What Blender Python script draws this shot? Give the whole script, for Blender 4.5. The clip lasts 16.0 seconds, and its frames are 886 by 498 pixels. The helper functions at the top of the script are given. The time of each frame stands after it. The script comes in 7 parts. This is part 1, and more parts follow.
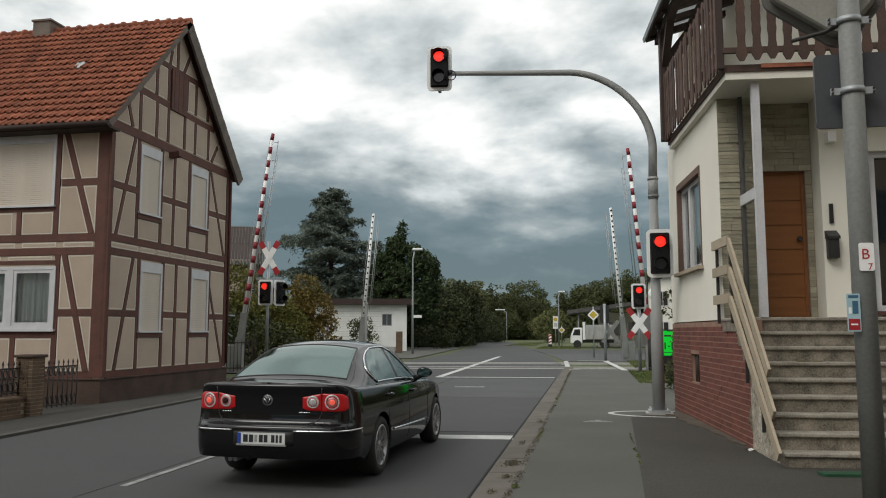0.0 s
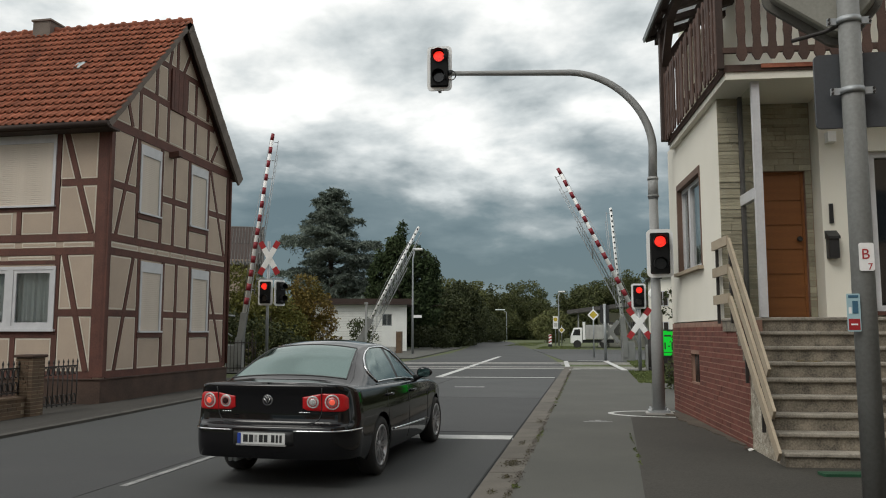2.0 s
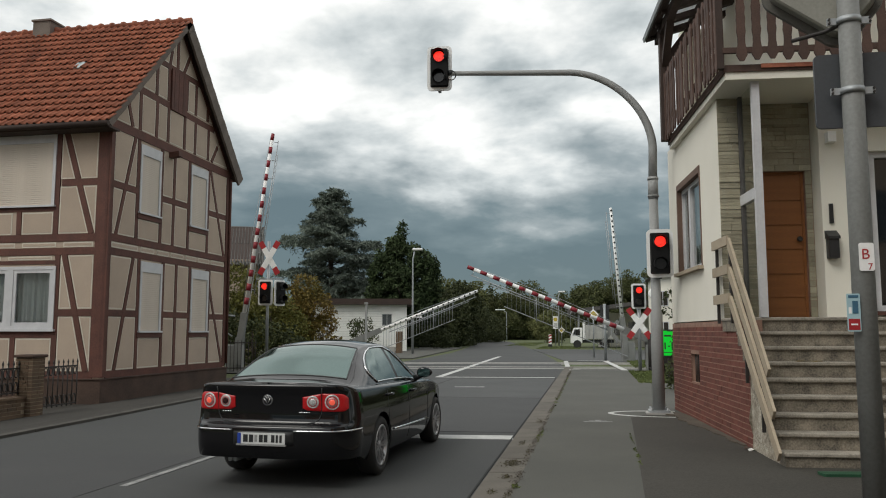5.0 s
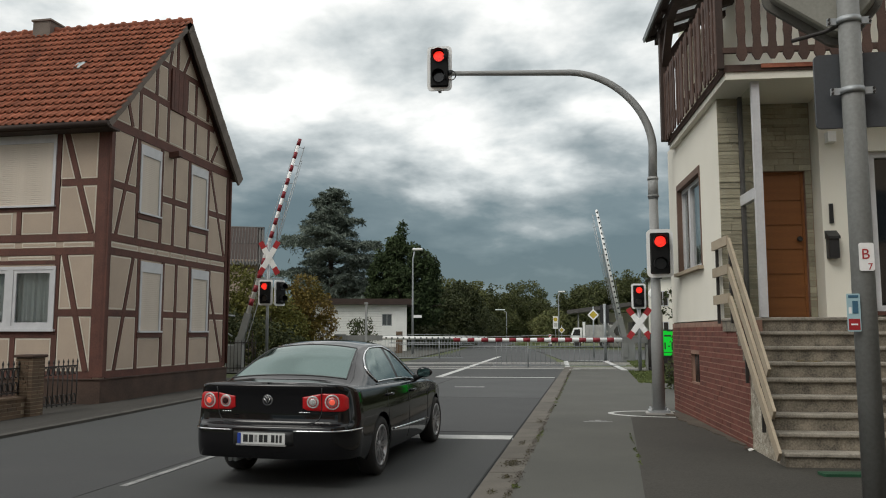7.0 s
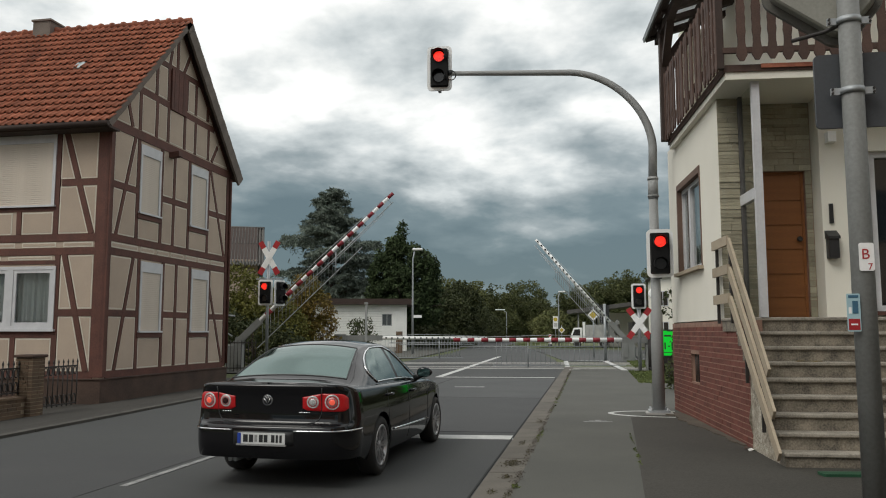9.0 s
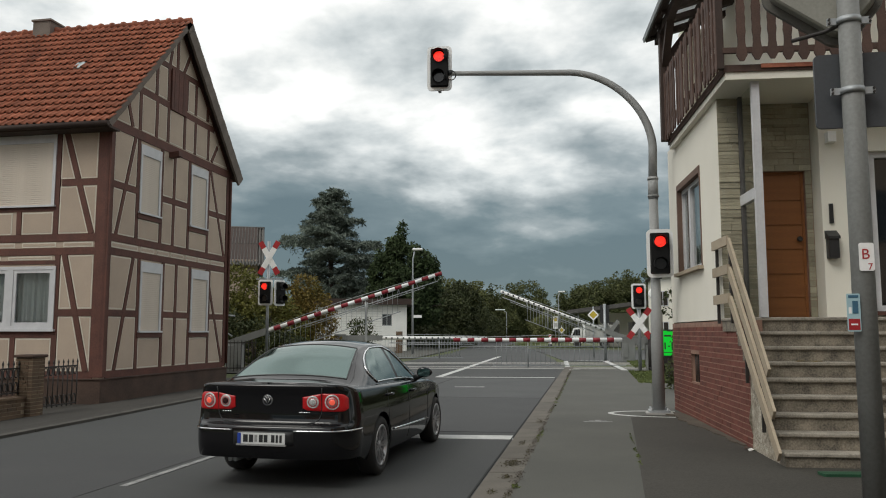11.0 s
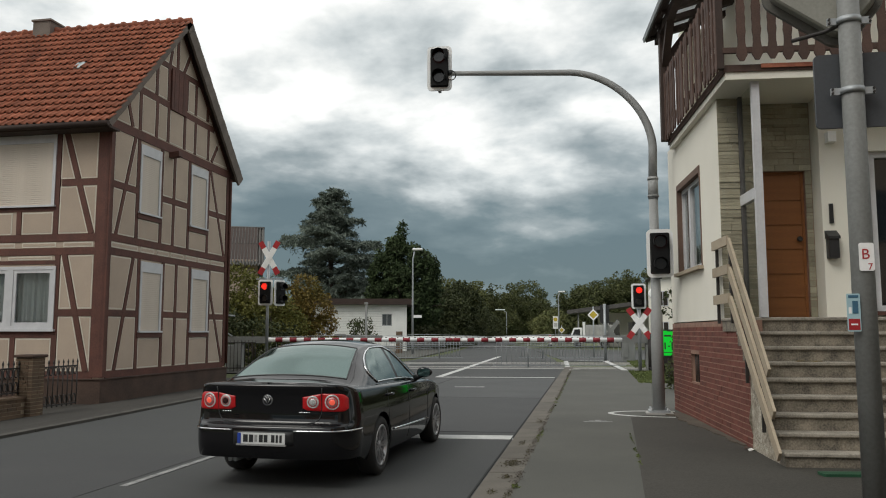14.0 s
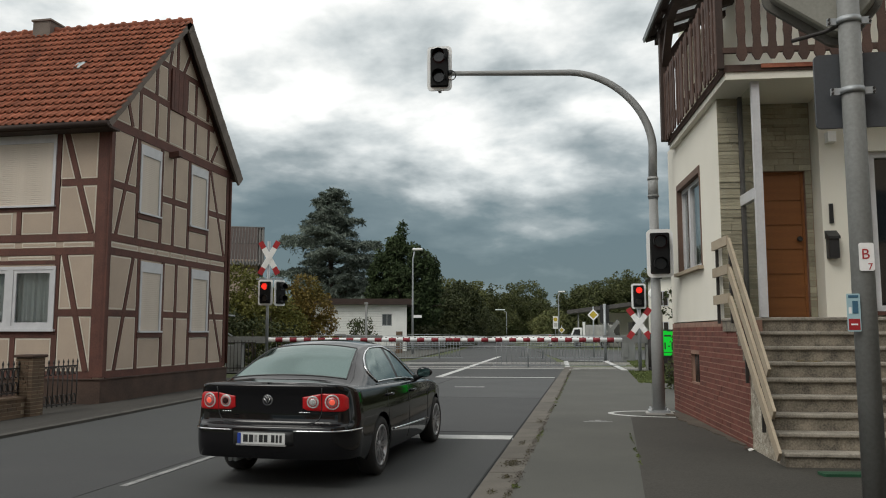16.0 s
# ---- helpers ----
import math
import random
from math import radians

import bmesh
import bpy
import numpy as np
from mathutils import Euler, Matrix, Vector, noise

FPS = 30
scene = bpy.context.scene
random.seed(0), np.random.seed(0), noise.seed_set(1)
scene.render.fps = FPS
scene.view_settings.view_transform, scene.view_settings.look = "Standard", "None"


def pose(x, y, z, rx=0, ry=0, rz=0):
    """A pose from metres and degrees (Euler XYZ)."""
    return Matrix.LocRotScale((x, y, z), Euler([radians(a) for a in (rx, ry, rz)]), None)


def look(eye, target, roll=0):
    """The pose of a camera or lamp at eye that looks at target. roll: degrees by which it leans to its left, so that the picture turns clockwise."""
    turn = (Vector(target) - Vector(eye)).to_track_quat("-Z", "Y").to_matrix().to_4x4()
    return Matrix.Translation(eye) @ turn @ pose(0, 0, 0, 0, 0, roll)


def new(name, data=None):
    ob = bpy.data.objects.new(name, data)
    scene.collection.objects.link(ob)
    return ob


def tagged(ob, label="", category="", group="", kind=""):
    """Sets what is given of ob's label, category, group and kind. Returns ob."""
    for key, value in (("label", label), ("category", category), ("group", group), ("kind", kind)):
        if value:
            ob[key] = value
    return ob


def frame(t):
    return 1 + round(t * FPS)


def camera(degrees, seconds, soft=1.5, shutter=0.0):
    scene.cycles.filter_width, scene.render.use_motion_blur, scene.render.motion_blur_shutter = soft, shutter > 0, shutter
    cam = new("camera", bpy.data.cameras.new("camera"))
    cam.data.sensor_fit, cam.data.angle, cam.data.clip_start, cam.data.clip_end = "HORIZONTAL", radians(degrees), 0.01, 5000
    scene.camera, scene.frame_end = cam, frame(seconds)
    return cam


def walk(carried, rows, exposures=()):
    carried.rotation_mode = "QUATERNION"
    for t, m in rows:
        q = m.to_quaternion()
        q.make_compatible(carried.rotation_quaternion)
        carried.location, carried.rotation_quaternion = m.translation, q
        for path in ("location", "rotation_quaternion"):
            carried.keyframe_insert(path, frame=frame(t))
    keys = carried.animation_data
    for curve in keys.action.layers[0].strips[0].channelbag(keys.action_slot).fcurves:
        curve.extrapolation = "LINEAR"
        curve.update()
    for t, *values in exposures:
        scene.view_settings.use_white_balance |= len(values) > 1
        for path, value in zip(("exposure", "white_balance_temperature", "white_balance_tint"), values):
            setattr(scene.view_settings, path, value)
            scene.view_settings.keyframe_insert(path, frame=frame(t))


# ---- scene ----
# ---- camera: stands still on the pavement, eye height 1.6 m ----
cam = camera(58.85, 16.0, 1.05)
STAND = pose(0, 0, 1.60, 95.996, 0, 10.578)
walk(cam, [(0, STAND), (16.0, STAND)], [(0, 0.0, 6560, 8), (16.0, 0.0, 6560, 8)])

# ---- world: a broken overcast sky over a pale blue one ----
world = bpy.data.worlds.new("world")
scene.world = world
world.use_nodes = True


def build_sky():
    nt = world.node_tree
    nt.nodes.clear()
    L = nt.links.new
    N = nt.nodes.new
    out, bg = N("ShaderNodeOutputWorld"), N("ShaderNodeBackground")
    L(bg.outputs[0], out.inputs[0])
    sky = N("ShaderNodeTexSky")
    sky.sky_type, sky.sun_disc = "NISHITA", False
    sky.sun_elevation, sky.sun_rotation = radians(48), radians(200)
    dim = N("ShaderNodeVectorMath")
    dim.operation = "SCALE"
    dim.inputs["Scale"].default_value = 0.10
    L(sky.outputs[0], dim.inputs[0])
    geo = N("ShaderNodeTexCoord")
    sep = N("ShaderNodeSeparateXYZ")
    L(geo.outputs["Generated"], sep.inputs[0])
    # flatten the direction on to a cloud deck, so that clouds shrink towards the horizon
    add = N("ShaderNodeMath")
    add.operation = "ADD"
    add.inputs[1].default_value = 0.30
    L(sep.outputs["Z"], add.inputs[0])
    mx = N("ShaderNodeMath")
    mx.operation = "MAXIMUM"
    mx.inputs[1].default_value = 0.06
    L(add.outputs[0], mx.inputs[0])
    deck = N("ShaderNodeVectorMath")
    deck.operation = "DIVIDE"
    com = N("ShaderNodeCombineXYZ")
    for i in range(3):
        L(mx.outputs[0], com.inputs[i])
    L(geo.outputs["Generated"], deck.inputs[0])
    L(com.outputs[0], deck.inputs[1])
    off = N("ShaderNodeVectorMath")
    off.operation = "ADD"
    off.inputs[1].default_value = SKY_OFFSET
    L(deck.outputs[0], off.inputs[0])
    big, fine = N("ShaderNodeTexNoise"), N("ShaderNodeTexNoise")
    big.inputs["Scale"].default_value, big.inputs["Detail"].default_value, big.inputs["Roughness"].default_value = 0.95, 6, 0.52
    big.inputs["Distortion"].default_value = 0.35
    fine.inputs["Scale"].default_value, fine.inputs["Detail"].default_value, fine.inputs["Roughness"].default_value = 3.2, 8, 0.55
    L(off.outputs[0], big.inputs["Vector"])
    L(off.outputs[0], fine.inputs["Vector"])
    mixn = N("ShaderNodeMix")
    mixn.inputs[0].default_value = 0.30
    L(big.outputs[0], mixn.inputs[2])
    L(fine.outputs[0], mixn.inputs[3])
    # the deck is thicker, and so darker, low down
    lift = N("ShaderNodeMapRange")
    lift.inputs["From Min"].default_value, lift.inputs["From Max"].default_value = 0.08, 0.40
    lift.inputs["To Min"].default_value, lift.inputs["To Max"].default_value = -0.195, 0.185
    L(sep.outputs["Z"], lift.inputs["Value"])
    tot = N("ShaderNodeMath")
    tot.operation = "ADD"
    deep = N("ShaderNodeMapRange")
    deep.clamp = False
    for key, v in (("From Min", 0.3), ("From Max", 0.7), ("To Min", 0.12), ("To Max", 0.90)):
        deep.inputs[key].default_value = v
    L(mixn.outputs[0], deep.inputs["Value"])
    L(deep.outputs[0], tot.inputs[0])
    L(lift.outputs[0], tot.inputs[1])
    # thinner cloud just over the horizon
    rim = N("ShaderNodeMapRange")
    for key, v in (("From Min", 0.035), ("From Max", 0.115), ("To Min", 0.17), ("To Max", 0.0)):
        rim.inputs[key].default_value = v
    L(sep.outputs["Z"], rim.inputs["Value"])
    tot2 = N("ShaderNodeMath")
    tot2.operation = "ADD"
    L(tot.outputs[0], tot2.inputs[0])
    L(rim.outputs[0], tot2.inputs[1])
    # the deck is thinnest towards the west, where most light comes through
    west = N("ShaderNodeMapRange")
    for key, v in (("From Min", -0.70), ("From Max", -0.25), ("To Min", 0.16), ("To Max", 0.0)):
        west.inputs[key].default_value = v
    L(sep.outputs["X"], west.inputs["Value"])
    high = N("ShaderNodeMapRange")
    for key, v in (("From Min", 0.10), ("From Max", 0.30)):
        high.inputs[key].default_value = v
    L(sep.outputs["Z"], high.inputs["Value"])
    both = N("ShaderNodeMath")
    both.operation = "MULTIPLY"
    L(west.outputs[0], both.inputs[0])
    L(high.outputs[0], both.inputs[1])
    tot3 = N("ShaderNodeMath")
    tot3.operation = "ADD"
    L(tot2.outputs[0], tot3.inputs[0])
    L(both.outputs[0], tot3.inputs[1])
    ramp = N("ShaderNodeValToRGB")
    e = ramp.color_ramp.elements
    e[0].position, e[0].color = 0.30, (0.135, 0.19, 0.215, 1)
    e[1].position, e[1].color = 0.76, (1.25, 1.25, 1.25, 1)
    for p, c in ((0.42, (0.20, 0.26, 0.285, 1)), (0.52, (0.37, 0.42, 0.44, 1)), (0.62, (0.72, 0.76, 0.77, 1)), (0.69, (1.0, 1.01, 1.0, 1))):
        el = e.new(p)
        el.color = c
    L(tot3.outputs[0], ramp.inputs[0])
    mix = N("ShaderNodeMix")
    mix.data_type = "RGBA"
    mix.inputs[0].default_value = 0.93
    L(dim.outputs[0], mix.inputs[6])
    L(ramp.outputs[0], mix.inputs[7])
    L(mix.outputs[2], bg.inputs[0])
    bg.inputs[1].default_value = 1.0


SKY_OFFSET = (7.28, 2.9, 1.4)
build_sky()
sun = new("sun", bpy.data.lights.new("sun", "SUN"))
sun.data.energy, sun.data.angle, sun.data.color = 1.3, radians(25), (1.0, 0.96, 0.90)
sun.matrix_basis = look((0, 0, 60), (30, 42, 0))


# ---- materials ----
def mat(name, a, b=None, rough=0.7, metal=0.0, scale=6.0, fine=60.0, bump=0.15, each=0.0, spec=0.5, coat=0.0, stretch=(1, 1, 1), depth=0.01, island=0.0):
    """A surface of two tones, a broad stain and a fine grain, with relief; each: spread of tone from object to object."""
    m = bpy.data.materials.new(name)
    m.use_nodes = True
    nt = m.node_tree
    N, L = nt.nodes.new, nt.links.new
    bs = nt.nodes["Principled BSDF"]
    b = b or tuple(c * 0.8 for c in a)
    tc, mp = N("ShaderNodeTexCoord"), N("ShaderNodeMapping")
    mp.inputs["Scale"].default_value = stretch
    L(tc.outputs["Object"], mp.inputs[0])
    n1, n2 = N("ShaderNodeTexNoise"), N("ShaderNodeTexNoise")
    n1.inputs["Scale"].default_value, n1.inputs["Detail"].default_value = scale, 4
    n2.inputs["Scale"].default_value, n2.inputs["Detail"].default_value = fine, 5
    L(mp.outputs[0], n1.inputs["Vector"])
    L(mp.outputs[0], n2.inputs["Vector"])
    av = N("ShaderNodeMix")
    av.inputs[0].default_value = 0.45
    L(n1.outputs[0], av.inputs[2])
    L(n2.outputs[0], av.inputs[3])
    st = N("ShaderNodeMapRange")
    st.inputs["From Min"].default_value, st.inputs["From Max"].default_value = 0.33, 0.67
    L(av.outputs[0], st.inputs["Value"])
    mix = N("ShaderNodeMix")
    mix.data_type = "RGBA"
    mix.inputs[6].default_value, mix.inputs[7].default_value = (*a, 1), (*b, 1)
    L(st.outputs[0], mix.inputs[0])
    last = mix.outputs[2]
    if each or island:
        rnd = N("ShaderNodeObjectInfo").outputs["Random"] if each else N("ShaderNodeNewGeometry").outputs["Random Per Island"]
        mr = N("ShaderNodeMapRange")
        mr.inputs["To Min"].default_value, mr.inputs["To Max"].default_value = 1 - (each or island), 1 + (each or island)
        L(rnd, mr.inputs["Value"])
        hsv = N("ShaderNodeHueSaturation")
        L(mr.outputs[0], hsv.inputs["Value"])
        L(last, hsv.inputs["Color"])
        last = hsv.outputs[0]
    L(last, bs.inputs["Base Color"])
    ro = N("ShaderNodeMapRange")
    ro.inputs["To Min"].default_value, ro.inputs["To Max"].default_value = max(rough - 0.08, 0.02), min(rough + 0.08, 1)
    L(n2.outputs[0], ro.inputs["Value"])
    L(ro.outputs[0], bs.inputs["Roughness"])
    bs.inputs["Metallic"].default_value, bs.inputs["Specular IOR Level"].default_value = metal, spec
    bs.inputs["Coat Weight"].default_value, bs.inputs["Coat Roughness"].default_value = coat, 0.04
    if bump:
        bu = N("ShaderNodeBump")
        bu.inputs["Strength"].default_value, bu.inputs["Distance"].default_value = bump, depth
        L(n2.outputs[0], bu.inputs["Height"])
        L(bu.outputs[0], bs.inputs["Normal"])
    return m


def glow(name, c, strength, base=(0.1, 0.1, 0.1)):
    m = mat(name, base, rough=0.3, bump=0)
    bs = m.node_tree.nodes["Principled BSDF"]
    bs.inputs["Emission Color"].default_value, bs.inputs["Emission Strength"].default_value = (*c, 1), strength
    return m


def glass(name, tint=(0.9, 0.95, 0.93), rough=0.02):
    m = bpy.data.materials.new(name)
    m.use_nodes = True
    bs = m.node_tree.nodes["Principled BSDF"]
    bs.inputs["Base Color"].default_value = (*tint, 1)
    bs.inputs["Transmission Weight"].default_value, bs.inputs["Roughness"].default_value, bs.inputs["IOR"].default_value = 1.0, rough, 1.45
    return m


M = {}
M["asphalt"] = mat("asphalt", (0.030, 0.032, 0.032), (0.050, 0.051, 0.050), 0.82, scale=0.35, fine=42, bump=0.5, depth=0.008)
M["patch"] = mat("asphalt_patch", (0.031, 0.032, 0.033), (0.045, 0.045, 0.045), 0.8, scale=0.8, fine=42, bump=0.5, depth=0.008)
M["walkway"] = mat("pavement_asphalt", (0.058, 0.058, 0.050), (0.092, 0.090, 0.078), 0.88, scale=0.6, fine=42, bump=0.5, depth=0.008)
M["walkway_dark"] = mat("stained_pavement", (0.050, 0.045, 0.036), (0.026, 0.023, 0.018), 0.9, scale=0.5, fine=42, bump=0.5, depth=0.008)
M["walkway_brown"] = mat("dirty_pavement", (0.032, 0.028, 0.022), (0.015, 0.013, 0.010), 0.9, scale=0.5, fine=42, bump=0.5, depth=0.008)
M["kerb_dark"] = mat("dark_kerb_stone", (0.07, 0.064, 0.055), (0.04, 0.036, 0.03), 0.9, scale=3, fine=50, each=0.12)
M["verge_grey"] = mat("weathered_verge", (0.19, 0.155, 0.13), (0.11, 0.09, 0.078), 0.9, scale=2, fine=30, bump=0.3, each=0.12)
M["kerb"] = mat("kerb_stone", (0.130, 0.116, 0.096), (0.080, 0.071, 0.059), 0.9, scale=3, fine=70, each=0.12)
M["paint"] = mat("road_paint", (0.62, 0.62, 0.60), (0.36, 0.36, 0.35), 0.7, scale=5, fine=90, bump=0.1)
M["paint_worn"] = mat("worn_road_paint", (0.36, 0.36, 0.35), (0.10, 0.10, 0.10), 0.8, scale=6, fine=60, bump=0.1)
M["tar"] = mat("tar", (0.005, 0.005, 0.005), (0.009, 0.009, 0.009), 0.85, scale=8, fine=40, bump=0.2)
M["asphalt_light"] = mat("asphalt_light", (0.046, 0.048, 0.049), (0.070, 0.071, 0.070), 0.84, scale=0.6, fine=42, bump=0.5, depth=0.008)
M["grass"] = mat("grass_ground", (0.052, 0.078, 0.022), (0.095, 0.10, 0.04), 0.95, scale=0.5, fine=25, bump=0.6, depth=0.05)
M["soil"] = mat("joint_soil", (0.075, 0.060, 0.042), (0.032, 0.027, 0.018), 0.97, scale=5, fine=50, bump=0.6, depth=0.02)
M["moss"] = mat("moss", (0.085, 0.075, 0.028), (0.045, 0.036, 0.018), 0.97, scale=9, fine=70, bump=0.7, depth=0.02)
M["dirt"] = mat("dirt", (0.105, 0.085, 0.062), (0.05, 0.04, 0.03), 0.95, scale=3, fine=60, bump=0.4)
M["plaster_tan"] = mat("plaster_tan", (0.47, 0.375, 0.295), (0.385, 0.308, 0.243), 0.9, scale=1.2, fine=45, bump=0.12, each=0.05)
M["plaster_line"] = mat("plaster_white_edge", (0.66, 0.62, 0.53), (0.54, 0.50, 0.42), 0.9, scale=8, fine=60, bump=0.05)
M["timber"] = mat("timber_red_brown", (0.122, 0.044, 0.030), (0.064, 0.025, 0.018), 0.75, scale=2.5, fine=26, bump=0.3, each=0.12, stretch=(1, 1, 1))
M["timber_dark"] = mat("timber_dark", (0.035, 0.022, 0.018), (0.055, 0.034, 0.026), 0.8, scale=3, fine=30, bump=0.3, each=0.1)
M["roof_tile"] = mat("clay_roof_tile", (0.43, 0.150, 0.082), (0.25, 0.082, 0.050), 0.78, scale=1.1, fine=18, bump=0.2, each=0.26)
M["roof_tile_far"] = mat("clay_roof_tile_rest", (0.43, 0.150, 0.082), (0.25, 0.082, 0.050), 0.78, scale=1.1, fine=18, bump=0.2, island=0.26)
M["slate"] = mat("fibre_cement", (0.10, 0.095, 0.09), (0.06, 0.056, 0.054), 0.85, scale=1.5, fine=30, bump=0.25, island=0.15)
M["plinth"] = mat("sandstone_plinth", (0.085, 0.050, 0.036), (0.036, 0.023, 0.017), 0.9, scale=1.3, fine=30, bump=0.35)
M["white_pvc"] = mat("white_frame", (0.60, 0.60, 0.61), (0.50, 0.50, 0.515), 0.45, scale=4, fine=30, bump=0.02)
M["shutter"] = mat("roller_shutter_cream", (0.62, 0.545, 0.46), (0.54, 0.47, 0.395), 0.55, scale=3, fine=40, bump=0.05)
M["render_white"] = mat("house_render", (0.82, 0.79, 0.70), (0.73, 0.70, 0.61), 0.92, scale=0.8, fine=70, bump=0.2)
M["brick"] = mat("clinker_brick", (0.185, 0.056, 0.038), (0.10, 0.032, 0.023), 0.8, scale=4, fine=50, bump=0.3, each=0.22)
M["brick_rest"] = mat("clinker_brick_rest", (0.185, 0.056, 0.038), (0.10, 0.032, 0.023), 0.8, scale=4, fine=50, bump=0.3, island=0.22)
M["mortar"] = mat("mortar", (0.35, 0.215, 0.160), (0.20, 0.115, 0.085), 0.95, scale=6, fine=80)
M["clad_stone"] = mat("split_stone", (0.38, 0.35, 0.26), (0.26, 0.235, 0.165), 0.9, scale=3, fine=45, bump=0.4, each=0.22)
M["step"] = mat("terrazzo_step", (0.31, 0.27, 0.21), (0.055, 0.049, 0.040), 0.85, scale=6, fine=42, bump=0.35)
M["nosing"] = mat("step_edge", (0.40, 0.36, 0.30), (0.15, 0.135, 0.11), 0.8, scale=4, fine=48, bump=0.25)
M["door_wood"] = mat("door_wood", (0.30, 0.115, 0.03), (0.21, 0.075, 0.02), 0.5, scale=2.2, fine=40, bump=0.1, stretch=(0.4, 1, 5))
M["rail_wood"] = mat("weathered_rail_wood", (0.43, 0.36, 0.265), (0.33, 0.27, 0.195), 0.8, scale=3, fine=40, bump=0.2, each=0.1)
M["balcony_wood"] = mat("balcony_wood", (0.105, 0.058, 0.043), (0.06, 0.034, 0.026), 0.8, scale=4, fine=45, bump=0.25, each=0.25)
M["galv"] = mat("galvanised_steel", (0.40, 0.42, 0.43), (0.30, 0.315, 0.325), 0.5, metal=0.55, scale=3, fine=40, bump=0.05)
M["grey_paint"] = mat("grey_painted_steel", (0.31, 0.315, 0.31), (0.24, 0.245, 0.24), 0.55, scale=2, fine=40, bump=0.05)
M["pole_grey"] = mat("weathered_pole", (0.225, 0.23, 0.222), (0.155, 0.158, 0.150), 0.6, scale=1.6, fine=30, bump=0.06)
M["black"] = mat("black_plastic", (0.016, 0.017, 0.018), (0.024, 0.025, 0.026), 0.45, scale=5, fine=50, bump=0.04)
M["iron"] = mat("black_iron", (0.02, 0.018, 0.017), (0.032, 0.026, 0.022), 0.6, scale=5, fine=50, bump=0.1)
M["white_paint"] = mat("white_enamel", (0.88, 0.88, 0.87), (0.80, 0.80, 0.78), 0.45, scale=6, fine=40, bump=0.02)
M["red_paint"] = mat("red_enamel", (0.42, 0.022, 0.028), (0.32, 0.02, 0.024), 0.45, scale=6, fine=40, bump=0.02)
M["signal_black"] = mat("matt_black_housing", (0.004, 0.004, 0.0045), (0.007, 0.007, 0.007), 0.7, scale=5, fine=50, bump=0.03, spec=0.25)
M["red_boom"] = mat("dull_red_sheet", (0.27, 0.014, 0.026), (0.19, 0.012, 0.02), 0.55, scale=6, fine=40, bump=0.02)
M["lamp_red"] = glow("signal_red_light", (1.0, 0.03, 0.016), 1.8, (0.3, 0.01, 0.01))


def add_lens_cells(m, low, high):
    """The honeycomb of a signal lens, in its glow."""
    nt = m.node_tree
    N, L = nt.nodes.new, nt.links.new
    tc, vo, mr = N("ShaderNodeTexCoord"), N("ShaderNodeTexVoronoi"), N("ShaderNodeMapRange")
    vo.inputs["Scale"].default_value = 34
    mr.inputs["From Max"].default_value, mr.inputs["To Min"].default_value, mr.inputs["To Max"].default_value = 0.7, high, low
    L(tc.outputs["Object"], vo.inputs["Vector"])
    L(vo.outputs["Distance"], mr.inputs["Value"])
    L(mr.outputs[0], nt.nodes["Principled BSDF"].inputs["Emission Strength"])


add_lens_cells(M["lamp_red"], 0.55, 2.6)
M["lens_off"] = mat("unlit_lens", (0.012, 0.012, 0.013), rough=0.2, bump=0)
M["pane"] = mat("window_pane", (0.012, 0.014, 0.016), rough=0.05, bump=0, spec=0.9, coat=1.0)
M["steel"] = mat("rail_steel", (0.35, 0.33, 0.31), (0.22, 0.19, 0.16), 0.35, metal=0.9, fine=50)
M["concrete"] = mat("concrete", (0.42, 0.41, 0.385), (0.31, 0.30, 0.28), 0.9, scale=2, fine=50, bump=0.25)
M["ballast"] = mat("ballast", (0.16, 0.14, 0.12), (0.07, 0.06, 0.052), 0.95, scale=8, fine=30, bump=0.9, depth=0.04)


# ---- mesh helpers ----
def box(bm, x0, x1, y0, y1, z0, z1, m=None):
    vs = [Vector((x, y, z)) for z in (z0, z1) for x, y in ((x0, y0), (x1, y0), (x1, y1), (x0, y1))]
    if m is not None:
        vs = [m @ v for v in vs]
    v = [bm.verts.new(p) for p in vs]
    for f in ((3, 2, 1, 0), (4, 5, 6, 7), (0, 1, 5, 4), (1, 2, 6, 5), (2, 3, 7, 6), (3, 0, 4, 7)):
        bm.faces.new([v[i] for i in f])
    return v


def bar(bm, p0, p1, w, d, up=(0, 0, 1)):
    """A squared bar from p0 to p1, w wide across and d deep along up."""
    p0, p1, up = Vector(p0), Vector(p1), Vector(up)
    ax = (p1 - p0).normalized()
    s = ax.cross(up).normalized() * (w / 2)
    u = s.cross(ax).normalized() * (d / 2)
    v = [bm.verts.new(p + a * s + b * u) for p in (p0, p1) for a, b in ((-1, -1), (1, -1), (1, 1), (-1, 1))]
    for f in ((0, 1, 2, 3), (7, 6, 5, 4), (0, 4, 5, 1), (1, 5, 6, 2), (2, 6, 7, 3), (3, 7, 4, 0)):
        bm.faces.new([v[i] for i in f])


